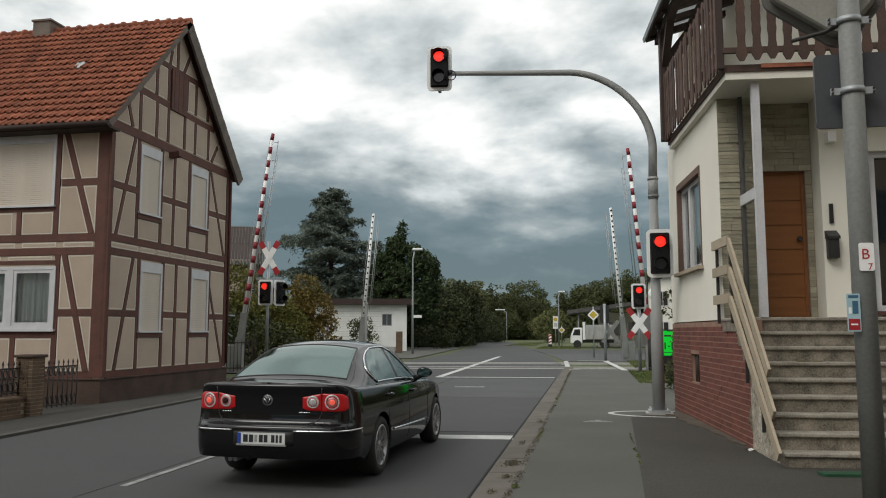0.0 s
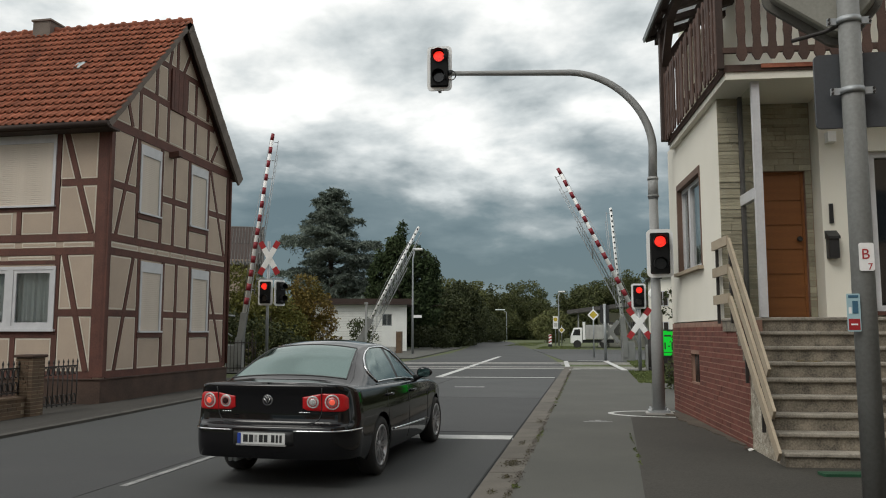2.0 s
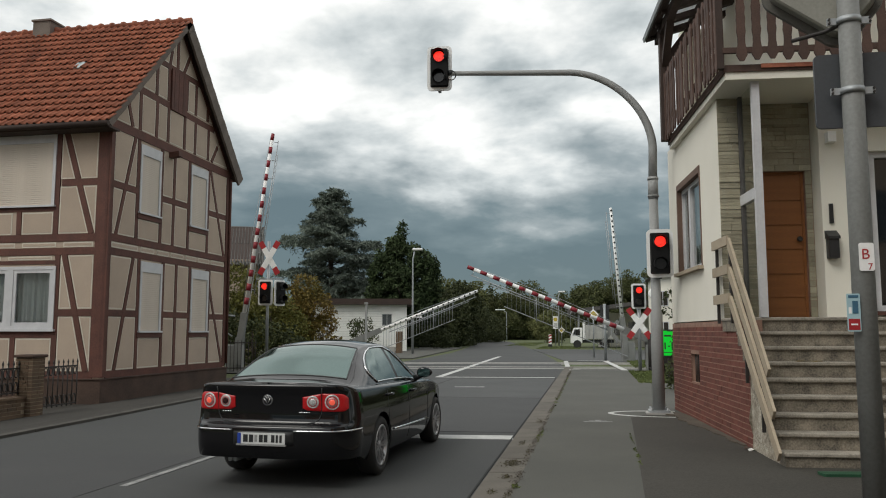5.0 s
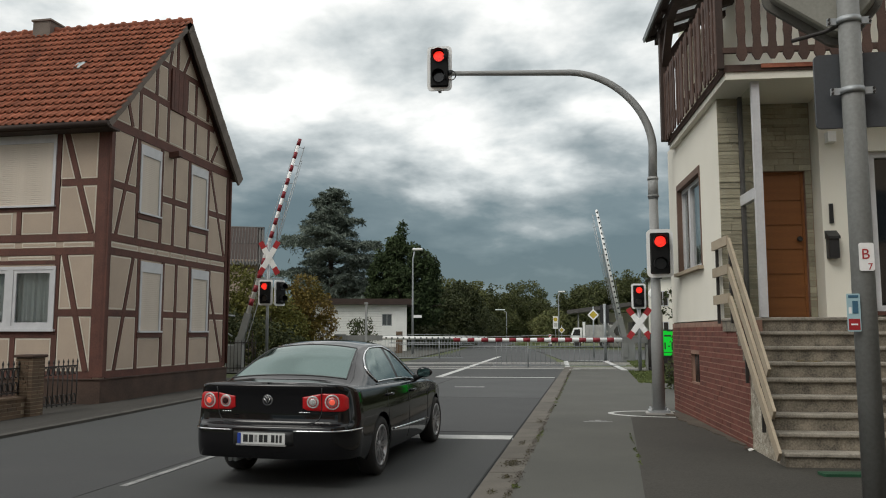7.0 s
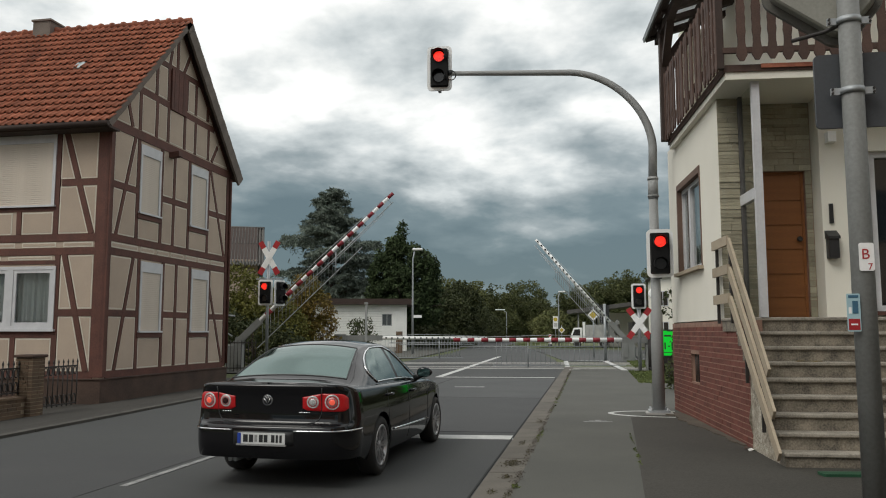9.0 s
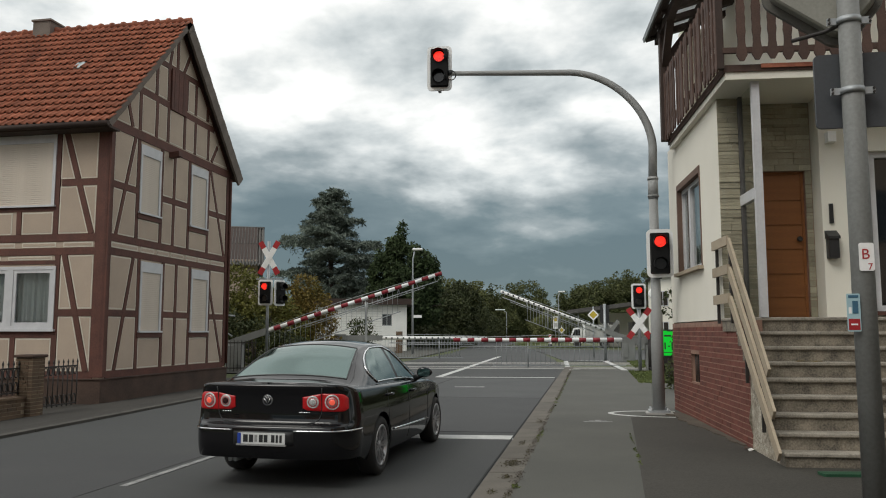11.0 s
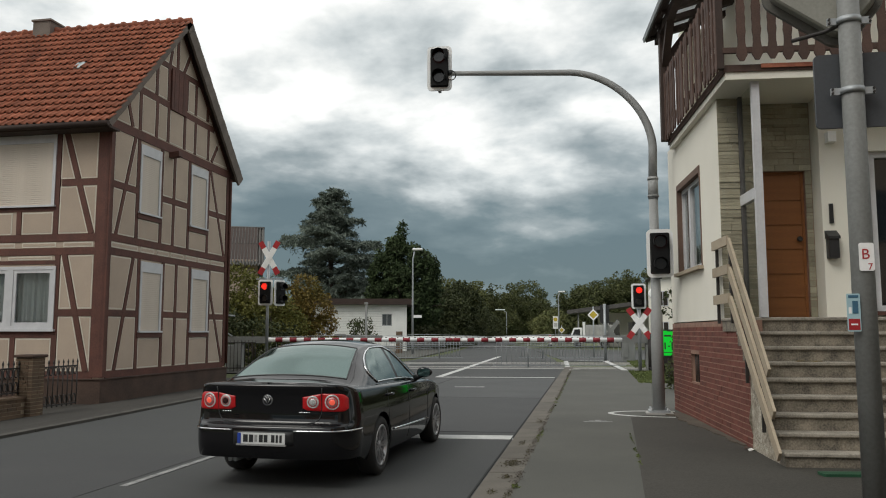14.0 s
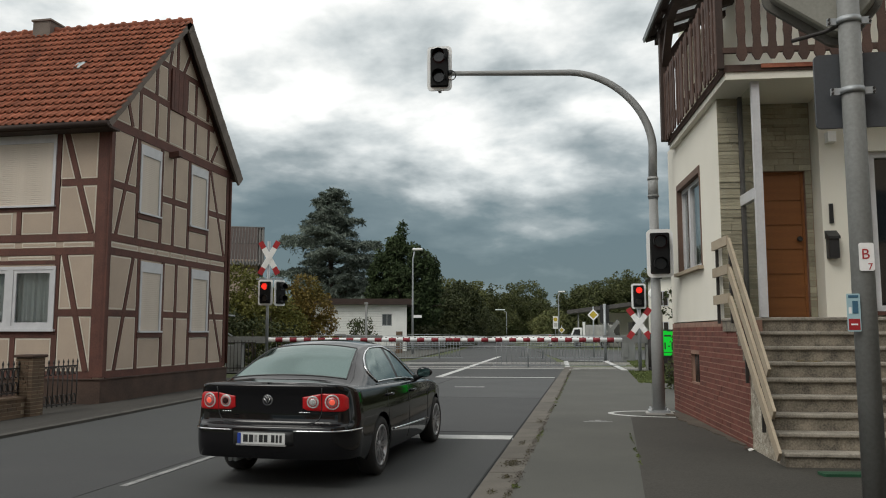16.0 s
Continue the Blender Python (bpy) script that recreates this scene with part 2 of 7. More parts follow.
def tube(bm, pts, radii, seg=12, cap=True):
    """A round rod along points, with a radius at each."""
    pts = [Vector(p) for p in pts]
    if not isinstance(radii, (list, tuple)):
        radii = [radii] * len(pts)
    rings = []
    ref = None
    for i, p in enumerate(pts):
        ax = (pts[min(i + 1, len(pts) - 1)] - pts[max(i - 1, 0)]).normalized()
        if ref is None:
            ref = Vector((1, 0, 0)) if abs(ax.x) < 0.9 else Vector((0, 1, 0))
        s = (ref - ax * ref.dot(ax)).normalized()
        ref = s
        u = ax.cross(s)
        rings.append([bm.verts.new(p + radii[i] * (math.cos(a) * s + math.sin(a) * u)) for a in (2 * math.pi * k / seg for k in range(seg))])
    for a, b in zip(rings, rings[1:]):
        for k in range(seg):
            f = bm.faces.new((a[k], a[(k + 1) % seg], b[(k + 1) % seg], b[k]))
            f.smooth = True
    if cap:
        bm.faces.new(rings[0][::-1])
        bm.faces.new(rings[-1])


def slab(bm, poly, z0, z1, m=None):
    """An upright prism on a polygon in plan; m turns it elsewhere."""
    m = m or Matrix()
    lo = [bm.verts.new(m @ Vector((x, y, z0))) for x, y in poly]
    hi = [bm.verts.new(m @ Vector((x, y, z1))) for x, y in poly]
    n = len(poly)
    bm.faces.new(lo[::-1])
    bm.faces.new(hi)
    for i in range(n):
        bm.faces.new((lo[i], lo[(i + 1) % n], hi[(i + 1) % n], hi[i]))


def chamfer(bm, w, seg=1):
    bmesh.ops.recalc_face_normals(bm, faces=bm.faces[:])
    bmesh.ops.bevel(bm, geom=bm.edges[:], offset=w, segments=seg, affect="EDGES", profile=0.5)


def rounded(w, h, r, n=5):
    """A rectangle with round corners, about the origin."""
    out = []
    for cx, cy, a0 in ((w / 2 - r, h / 2 - r, 0), (-w / 2 + r, h / 2 - r, 90), (-w / 2 + r, -h / 2 + r, 180), (w / 2 - r, -h / 2 + r, 270)):
        for k in range(n):
            a = radians(a0 + 90 * k / (n - 1))
            out.append((cx + r * math.cos(a), cy + r * math.sin(a)))
    return out


UPRIGHT = Matrix(((1, 0, 0, 0), (0, 0, -1, 0), (0, 1, 0, 0), (0, 0, 0, 1)))  # plan (x, y) stands up as (x, z), facing -y


def holed(bm, us, vs, skip, d0, d1, face):
    """A wall in one piece on a grid of lines us, vs, open at the cells in skip."""
    V = {}

    def vert(i, k, d):
        if (i, k, d) not in V:
            V[i, k, d] = bm.verts.new(face @ Vector((us[i], vs[k], d)))
        return V[i, k, d]
    cells = {(i, k) for i in range(len(us) - 1) for k in range(len(vs) - 1)} - set(skip)
    for i, k in cells:
        for d in (d0, d1):
            bm.faces.new([vert(a, b, d) for a, b in ((i, k), (i + 1, k), (i + 1, k + 1), (i, k + 1))])
        for (di, dk), (p, q) in (((-1, 0), ((i, k), (i, k + 1))), ((1, 0), ((i + 1, k), (i + 1, k + 1))), ((0, -1), ((i, k), (i + 1, k))), ((0, 1), ((i, k + 1), (i + 1, k + 1)))):
            if (i + di, k + dk) not in cells:
                bm.faces.new((vert(*p, d0), vert(*q, d0), vert(*q, d1), vert(*p, d1)))


def mesh(name, bm, material):
    me = bpy.data.meshes.new(name)
    bmesh.ops.recalc_face_normals(bm, faces=bm.faces[:])
    bm.to_mesh(me)
    bm.free()
    me.materials.append(M[material] if isinstance(material, str) else material)
    return me


def part(name, bm, material, parent, label="", at=None):
    ob = new(name, mesh(name, bm, material))
    ob.parent = parent
    if at is not None:
        ob.matrix_basis = at
    return tagged(ob, label)


def share(name, me, parent, at):
    """One more object on a mesh that alike pieces share."""
    ob = new(name, me)
    ob.parent = parent
    ob.matrix_basis = at
    return ob


def thing(name, label, category, at=None, group="", kind=""):
    ob = new(name)
    ob.empty_display_size = 0.2
    if at is not None:
        ob.matrix_basis = at
    return tagged(ob, label, category, group, kind)


def solid(name, bm, material, label, category, at=None, group="", kind=""):
    """A thing that is one mesh."""
    ob = new(name, mesh(name, bm, material))
    if at is not None:
        ob.matrix_basis = at
    return tagged(ob, label, category, group, kind)


def one(f, *a, **k):
    bm = bmesh.new()
    f(bm, *a, **k)
    return bm


# ---- ground, road, pavements ----
def strip(name, left, right, z0, z1, material, label, category="road"):
    """A flat band between two lines in plan."""
    bm = bmesh.new()
    slab(bm, list(left) + list(right)[::-1], z0, z1)
    return solid(name, bm, material, label, category, kind="structure")


def build_ground():
    bm = bmesh.new()
    xs, ys = (-1500, -25.0, -24.4, -10.4, -9.7, 1500), (-1500, 4.6, 5.4, 27.0, 28.4, 2500)
    V = [[bm.verts.new((x, y, -0.36 if 1 < i < 4 and 1 < k < 4 else -0.03)) for k, y in enumerate(ys)] for i, x in enumerate(xs)]
    for i in range(len(xs) - 1):
        for k in range(len(ys) - 1):
            bm.faces.new((V[i][k], V[i + 1][k], V[i + 1][k + 1], V[i][k + 1]))
    solid("ground", bm, "grass", "grassy ground reaching to the horizon", "ground", kind="structure")
    left = [(-8.2, -30), (-8.5, 6), (-8.72, 10.5), (-8.86, 14), (-9.16, 18.7), (-9.9, 30), (-9.9, 45), (-10.2, 58), (-12.4, 82), (-19.5, 125), (-36, 180), (-60, 230)]
    right = [(-1.16, -30), (-1.16, 6), (-1.16, 10.5), (-1.16, 14), (-1.16, 18.7), (-1.16, 36), (-1.9, 44), (-3.4, 58), (-6.6, 82), (-12.6, 125), (-28, 180), (-52, 230)]
    strip("road", left, right, -0.3, 0.0, "asphalt", "grey asphalt road running up to the level crossing")
    strip("side_road", [(-3.3, 58), (-5.2, 72)], [(30, 56), (30, 72)], -0.3, -0.004, "asphalt", "asphalt side road turning off behind the crossing")
    strip("pavement_1", [(-0.78, -30), (-0.78, 34)], [(6.5, -30), (6.5, 34)], -0.25, 0.03, "walkway", "worn asphalt pavement beside the road", "pavement")
    # the pavement falls away from the kerb to the foot of the old house
    bm = bmesh.new()
    line = ((6, -8.62), (10.5, -8.86), (14, -9.02), (18.7, -9.30), (24, -9.62), (28.6, -9.95))
    V = [[bm.verts.new((x, y, z)) for x, z in ((xk, 0.03), (xk - 0.5, 0.02), (-11.3, -0.13 * f), (-12.75, -0.28 * f), (-24, -0.30 * f))] for (y, xk), f in zip(line, (1, 1, 1, 1, 0.95, 0.4))]
    for a, b in zip(V, V[1:]):
        for k in range(4):
            bm.faces.new((a[k], b[k], b[k + 1], a[k + 1]))
    solid("pavement_2", bm, "walkway_brown", "damp brown asphalt pavement falling towards the timber-framed house", "pavement", kind="structure")
    strip("pavement_4", [(-14.5, 28.5), (-14.5, 33)], [(-9.97, 28.5), (-10.25, 33)], -0.25, 0.02, "walkway_brown", "asphalt pavement beside the crossing", "pavement")
    strip("pavement_patch", [(0.45, -4), (0.45, 7), (0.60, 11.5), (0.70, 15.0), (0.95, 15.5)], [(6.4, -4), (6.4, 7), (6.4, 11.5), (6.4, 15.0), (6.4, 15.5)], 0.0, 0.034, "walkway_dark", "darker stained asphalt before the steps", "pavement")
    strip("pavement_3", [(-15.5, 45.5), (-16.5, 76)], [(-10.3, 45.5), (-12.3, 76)], -0.25, 0.05, "walkway", "asphalt pavement beyond the crossing", "pavement")
    strip("road_apron", [(-1.3, 43.2), (-3.3, 58.1)], [(7, 43.2), (12, 58.1)], -0.3, -0.004, "asphalt_light", "asphalt apron between the crossing and the side road")
    # flat kerb stones, one metre each
    kerb = thing("kerb", "low weathered kerb of brown stones", "kerb", kind="structure")
    me = mesh("kerb_stone", one(box, -1.15, -0.77, 0.003, 0.997, -0.25, 0.028), "kerb")
    for k in range(-4, 36):
        share("kerb_stone", me, kerb, pose(random.uniform(-0.004, 0.004), k, random.uniform(-0.005, 0.0)))
    kerb = thing("kerb", "grey stone kerb along the far pavement", "kerb", kind="structure")
    pts = [(-8.5, 6), (-8.72, 10.5), (-8.86, 14), (-9.16, 18.7), (-9.9, 30), (-10.0, 33)]
    for (xa, ya), (xb, yb) in zip(pts, pts[1:]):
        n = max(1, round(math.hypot(xb - xa, yb - ya)))
        for k in range(n):
            p = [(xa + (xb - xa) * t, ya + (yb - ya) * t) for t in ((k + 0.01) / n, (k + 0.99) / n)]
            bm = bmesh.new()
            bar(bm, (p[0][0] - 0.08, p[0][1], -0.105), (p[1][0] - 0.08, p[1][1], -0.105), 0.16, 0.30)
            part("kerb_stone", bm, "kerb_dark", kerb)


def build_road_wear():
    """Seams, patches and the dirt that lies along the kerb."""
    strip("asphalt_patch", [(-4.7, 12.6), (-4.75, 19.0)], [(-1.2, 12.7), (-1.2, 19.2)], -0.05, 0.004, "patch", "darker asphalt patch in the lane")
    strip("asphalt_patch", [(-5.0, 19.2), (-5.1, 26.6)], [(-1.2, 19.3), (-1.2, 27.0)], -0.05, 0.004, "asphalt_light", "paler asphalt patch in the lane")
    strip("asphalt_patch", [(-8.5, 3.0), (-8.7, 9.5)], [(-4.95, 3.0), (-4.95, 9.8)], -0.05, 0.004, "patch", "darker asphalt patch in the far lane")
    for x, y0, y1, w in ((-1.192, 2, 27.6, 0.017), (-4.62, 10.7, 27, 0.02)):
        bm = bmesh.new()
        n = int((y1 - y0) / 0.4)
        pts = [(x + 0.007 * noise.noise(Vector((k * 0.9, x, 0))), y0 + (y1 - y0) * k / n) for k in range(n + 1)]
        ws = [w * (0.75 + 0.5 * abs(noise.noise(Vector((k * 0.8, 3.0, x))))) for k in range(n + 1)]
        rows = [[bm.verts.new((p[0] + e * q, p[1], z)) for e, z in ((-1, 0.0), (-0.8, 0.008), (0.8, 0.008), (1, 0.0))] for p, q in zip(pts, ws)]
        for a, b in zip(rows, rows[1:]):
            for k in range(3):
                bm.faces.new((a[k], a[k + 1], b[k + 1], b[k]))
        solid("tar_seam", bm, "tar", "dark tar seam in the road", "seam", kind="structure")
    # soil washed up along the foot of the rendered house
    bm = bmesh.new()
    n = 40
    edge = []
    for k in range(n + 1):
        t = k / n
        w = 0.10 + 0.22 * t * (1 - t) + 0.16 * noise.noise(Vector((t * 9, 1.3, 0))) + 0.07 * noise.noise(Vector((t * 31, 4.1, 0)))
        edge.append((1.50 + 0.66 * t - max(0.03, w), 15.9 - 4.3 * t))
    slab(bm, edge + [(2.36, 11.6), (1.70, 15.9)], -0.05, 0.052)
    solid("wall_foot_dirt", bm, "dirt", "brown soil along the foot of the brick wall", "dirt", kind="structure")


def mark(x0, y0, x1, y1, w, material="paint", label="white painted road line", z=0.004):
    bm = bmesh.new()
    bar(bm, (x0, y0, z), (x1, y1, z), w, 0.006)
    solid("road_marking", bm, material, label, "road marking", group="road markings", kind="structure")


def build_marks():
    mark(-4.4, 11.83, -1.18, 12.1, 0.42, label="wide white stop line across the lane")
    mark(-5.36, 27.5, -1.25, 27.9, 0.22, label="white stop line before the crossing")
    mark(-5.3, 27.5, -5.75, 50.5, 0.24, label="white solid centre line over the crossing")
    mark(-3.9, 22.75, -3.05, 22.85, 0.28, "paint_worn", "short worn white road mark")
    for y in (-9.2, -3.0):
        mark(-4.78, y, -4.78, y + 3.2, 0.13, label="white dashed centre line")
    mark(-4.80, 7.62, -4.80, 10.4, 0.085, "paint_worn", label="white dashed centre line")
    mark(-1.35, 43.5, -1.05, 36.5, 0.22, label="white edge line over the crossing")
    mark(-1.05, 36.5, -0.85, 33.2, 0.28, label="white edge line over the crossing")
    mark(-0.9, 33.2, -0.45, 33.2, 0.1, label="white edge line over the crossing", z=0.035)
    mark(-0.7, 43.2, 1.0, 43.4, 0.22, label="white footway line over the crossing", z=0.035)
    mark(0.75, 43.0, 1.35, 33.0, 0.26, label="white footway line over the crossing", z=0.036)
    mark(-0.45, 33.0, 1.2, 33.1, 0.11, "paint_worn", label="worn footway line", z=0.036)


build_ground()
build_marks()
build_road_wear()


# ---- timber-framed house across the road ----
def clip(poly, a, b, c):
    """The part of a polygon where a*u + b*v + c >= 0."""
    out = []
    for (p, q) in zip(poly, poly[1:] + poly[:1]):
        dp, dq = a * p[0] + b * p[1] + c, a * q[0] + b * q[1] + c
        if dp >= 0:
            out.append(p)
        if dp * dq < 0:
            t = dp / (dp - dq)
            out.append((p[0] + (q[0] - p[0]) * t, p[1] + (q[1] - p[1]) * t))
    return out


def inset(poly, w):
    """A convex polygon drawn in by w."""
    area = sum(p[0] * q[1] - q[0] * p[1] for p, q in zip(poly, poly[1:] + poly[:1]))
    if area < 0:
        poly = poly[::-1]
    out = list(poly)
    for p, q in zip(poly, poly[1:] + poly[:1]):
        du, dv = q[0] - p[0], q[1] - p[1]
        n = math.hypot(du, dv)
        if n < 1e-5:
            continue
        a, b = -dv / n, du / n
        out = clip(out, a, b, -(a * p[0] + b * p[1]) - w)
        if len(out) < 3:
            return []
    return out


GABLE_FACE = Matrix(((0, 0, 1, 0), (1, 0, 0, 0), (0, 1, 0, 0), (0, 0, 0, 1)))   # (u, v, depth) -> (depth, u, v)
FRONT_FACE = Matrix(((1, 0, 0, 0), (0, 0, -1, 0), (0, 1, 0, 0), (0, 0, 0, 1)))  # (u, v, depth) -> (u, -depth, v)


def infill(wall, face, poly):
    """A plaster panel between timbers, with its white painted edge."""
    poly = inset(poly, 0.012)
    if len(poly) < 3:
        return
    inner = inset(poly, 0.035)
    if len(inner) < 3:
        return
    p = part("plaster_panel", one(slab, inner, -0.02, 0.014, face), "plaster_tan", wall)
    bm = bmesh.new()
    slab(bm, poly, -0.02, 0.009, face)
    part("painted_edge", bm, "plaster_line", wall)


def member(wall, face, p, q, w, proud=0.022):
    """A timber from p to q on a wall face, slightly out of true."""
    j = [random.uniform(-0.008, 0.008) for _ in range(4)]
    a, b = Vector((p[0] + j[0], p[1] + j[1], 0)), Vector((q[0] + j[2], q[1] + j[3], 0))
    d = (b - a).normalized()
    s = Vector((-d.y, d.x, 0)) * w / 2
    pr = proud + random.uniform(-0.004, 0.004)
    quad = [(a - s)[:2], (b - s * random.uniform(0.9, 1.05))[:2], (b + s)[:2], (a + s * random.uniform(0.9, 1.05))[:2]]
    part("timber", one(slab, quad, -0.03, pr, face), "timber", wall)


def split(poly, p, q, w):
    """A polygon cut in two by a brace from p to q, w wide."""
    du, dv = q[0] - p[0], q[1] - p[1]
    n = math.hypot(du, dv)
    a, b = -dv / n, du / n
    c = -(a * p[0] + b * p[1])
    return clip(poly, a, b, c - w / 2), clip(poly, -a, -b, -c - w / 2)


def rect(u0, u1, v0, v1):
    return [(u0, v0), (u1, v0), (u1, v1), (u0, v1)]


def shutter_window(house, face, u0, u1, v0, v1, box_h=0.30, down=1.0, gap=0.0):
    """A white window with its roller shutter let down over the pane."""
    win = thing("window", "", "")
    win.parent = house
    fr = bmesh.new()
    for r in (rect(u0, u0 + 0.09, v0, v1), rect(u1 - 0.09, u1, v0, v1), rect(u0 + 0.09, u1 - 0.09, v1 - box_h, v1)):
        slab(fr, r, -0.06, 0.045, face)
    part("frame", fr, "white_pvc", win)
    part("sill", one(slab, rect(u0 - 0.04, u1 + 0.04, v0 - 0.05, v0), -0.06, 0.09, face), "white_pvc", win)
    part("backing", one(slab, rect(u0 + 0.09, u1 - 0.09, v0, v1 - box_h), -0.06, -0.03, face), "shutter", win)
    n = int((v1 - box_h - v0) / 0.055)
    h = (v1 - box_h - v0) / n
    me = mesh("slat", one(slab, rect(u0 + 0.09, u1 - 0.09, 0.003, h - 0.003), -0.03, 0.012, face), "shutter")
    for k in range(n):
        share("slat", me, win, Matrix.Translation((0, 0, v0 + k * h)))
    return win


def casement(house, face, leaves, v0, v1):
    """A white window with one pane and curtain to each leaf."""
    win = thing("window", "", "")
    win.parent = house
    for u0, u1 in leaves:
        fr = bmesh.new()
        for w, d0, d1 in ((0.0, -0.05, 0.05), (0.09, -0.04, 0.035)):
            b = 0.09
            x0, x1, y0, y1 = u0 + w, u1 - w, v0 + w, v1 - w
            for r in (rect(x0, x0 + b, y0, y1), rect(x1 - b, x1, y0, y1), rect(x0 + b, x1 - b, y0, y0 + b), rect(x0 + b, x1 - b, y1 - b, y1)):
                slab(fr, r, d0, d1, face)
        part("frame", fr, "white_pvc", win)
        part("pane", one(slab, rect(u0 + 0.18, u1 - 0.18, v0 + 0.18, v1 - 0.18), -0.012, -0.004, face), "window_glass", win)
        cur = bmesh.new()
        n = 30
        cols = []
        for k in range(n + 1):
            u = u0 + 0.1 + (u1 - u0 - 0.2) * k / n
            d = -0.14 + 0.03 * math.sin(k * 1.5) + 0.012 * math.sin(k * 3.7)
            cols.append((cur.verts.new(face @ Vector((u, v0 + 0.1, d))), cur.verts.new(face @ Vector((u, v1 - 0.1, d)))))
        for a, b2 in zip(cols, cols[1:]):
            cur.faces.new((a[0], b2[0], b2[1], a[1]))
        part("curtain", cur, "curtain", win, "pale net curtain")
        # black sheet across the opening, put in for the unlit room's darkness
        part("dark_backing", one(slab, rect(u0 + 0.02, u1 - 0.02, v0 + 0.02, v1 - 0.02), -0.24, -0.2, face), "black", win)
    u0, u1 = leaves[0][0], leaves[-1][1]
    part("sill", one(slab, rect(min(u0, u1) - 0.05, max(u0, u1) + 0.05, v0 - 0.06, v0), -0.05, 0.10, face), "white_pvc", win)


M["pane_tile"] = mat("glass_roof_tile", (0.30, 0.34, 0.34), (0.20, 0.24, 0.24), 0.15, bump=0, spec=0.8)
M["window_glass"] = glass("window_glass")
M["curtain"] = mat("net_curtain", (0.42, 0.43, 0.44), (0.34, 0.35, 0.36), 0.95, scale=6, fine=80, bump=0.1)
RIDGE_Y, RIDGE_Z, EAVE_Y, EAVE_Z = 3.55, 11.45, -0.48, 7.10
PITCH = (RIDGE_Z - EAVE_Z) / (RIDGE_Y - EAVE_Y)


def build_timber_house():
    house = thing("timber_framed_house", "old timber-framed house with tan plaster panels and red tiled roof", "house", pose(-12.6, 18.7, 0))
    W, LEN = 7.1, 10.5
    wall = bmesh.new()
    slab(wall, [(0, 0.37), (W, 0.37), (W, 7.2), (RIDGE_Y, RIDGE_Z - 0.30), (0, 7.2)], -0.25, 0.0, GABLE_FACE)
    gable = part("gable_wall", wall, "plaster_tan", house)
    fw = bmesh.new()
    holed(fw, (-LEN, -4.12, -1.40, -0.25), (0.37, 1.66, 3.32, 5.0, 6.97, 7.2), ((1, 1), (1, 3)), -0.25, 0.0, FRONT_FACE)
    front = part("front_wall", fw, "plaster_tan", house)
    part("back_wall", one(box, -LEN, -0.25, W - 0.25, W, 0.37, 7.2), "plaster_tan", house)
    part("end_wall", one(box, -LEN, -LEN + 0.25, 0.25, W - 0.25, 0.37, 7.2), "plaster_tan", house)
    bm = one(box, -LEN - 0.05, 0.09, -0.09, W + 0.05, -0.5, 0.345)
    part("plinth", bm, "plinth", house, "red-brown sandstone plinth")
    part("plinth_cap", one(box, -LEN - 0.05, 0.12, -0.12, W + 0.06, 0.345, 0.375), "plinth", house)

    # gable: rails, posts, braces, panels, storey by storey
    F = GABLE_FACE
    roof_l = (PITCH, -1.0, EAVE_Z - PITCH * EAVE_Y - 0.42)
    roof_r = (-PITCH, -1.0, EAVE_Z + PITCH * (2 * RIDGE_Y - EAVE_Y) - 0.42)
    for z, w in ((0.46, 0.19), (3.745, 0.19), (4.12, 0.20)):
        member(gable, F, (0.2, z), (6.95, z), w)
    member(gable, F, (0, 7.22), (W, 7.16), 0.26, 0.035)
    member(gable, F, (1.25, 8.54), (5.85, 8.46), 0.20)
    member(gable, F, (2.3, 9.72), (4.8, 9.74), 0.17)
    member(gable, F, (0.09, 0.40), (0.09, 7.1), 0.26, 0.034)
    member(gable, F, (W - 0.10, 0.40), (W - 0.10, 7.1), 0.20, 0.034)
    storeys = (
        (0.56, 3.65, 2.10, (1.60, 2.89, 3.66, 4.50, 5.81), ((1.66, 2.82), (4.57, 5.74)), 1.62, 3.60, (0.58, 1.30), (6.84, 5.60)),
        (4.22, 7.10, 5.58, (1.39, 2.64, 3.37, 4.28, 5.57), ((1.46, 2.57), (4.36, 5.49)), 5.00, 6.97, (0.42, 1.20), (6.80, 5.68)),
    )
    for z0, z1, zm, posts, wins, w0, w1, (bl, tl), (br, tr) in storeys:
        for p in posts:
            member(gable, F, (p, z0), (p, z1), 0.15)
        for p, q in ((0.2, posts[0] - 0.06), (posts[1] + 0.06, posts[3] - 0.06), (posts[4] + 0.06, 6.95)):
            member(gable, F, (p, zm), (q, zm), 0.18)
        member(gable, F, (bl, z0), (tl, z1), 0.13, 0.026)
        member(gable, F, (br, z0), (tr, z1), 0.13, 0.026)
        for u0, u1 in wins:
            shutter_window(house, F, u0, u1, w0, w1)
            member(gable, F, (u0 - 0.08, w0 - 0.12), (u1 + 0.08, w0 - 0.12), 0.15, 0.05)
        cols = [0.22] + list(posts) + [W - 0.2]
        for va, vb in ((z0, zm - 0.09), (zm + 0.09, z1)):
            for k, (p, q) in enumerate(zip(cols, cols[1:])):
                box_ = rect(p + (0.075 if k else 0.0), q - (0.075 if k < 5 else 0.0), va, vb)
                if k in (0, 5):
                    ends = ((bl, z0), (tl, z1)) if k == 0 else ((br, z0), (tr, z1))
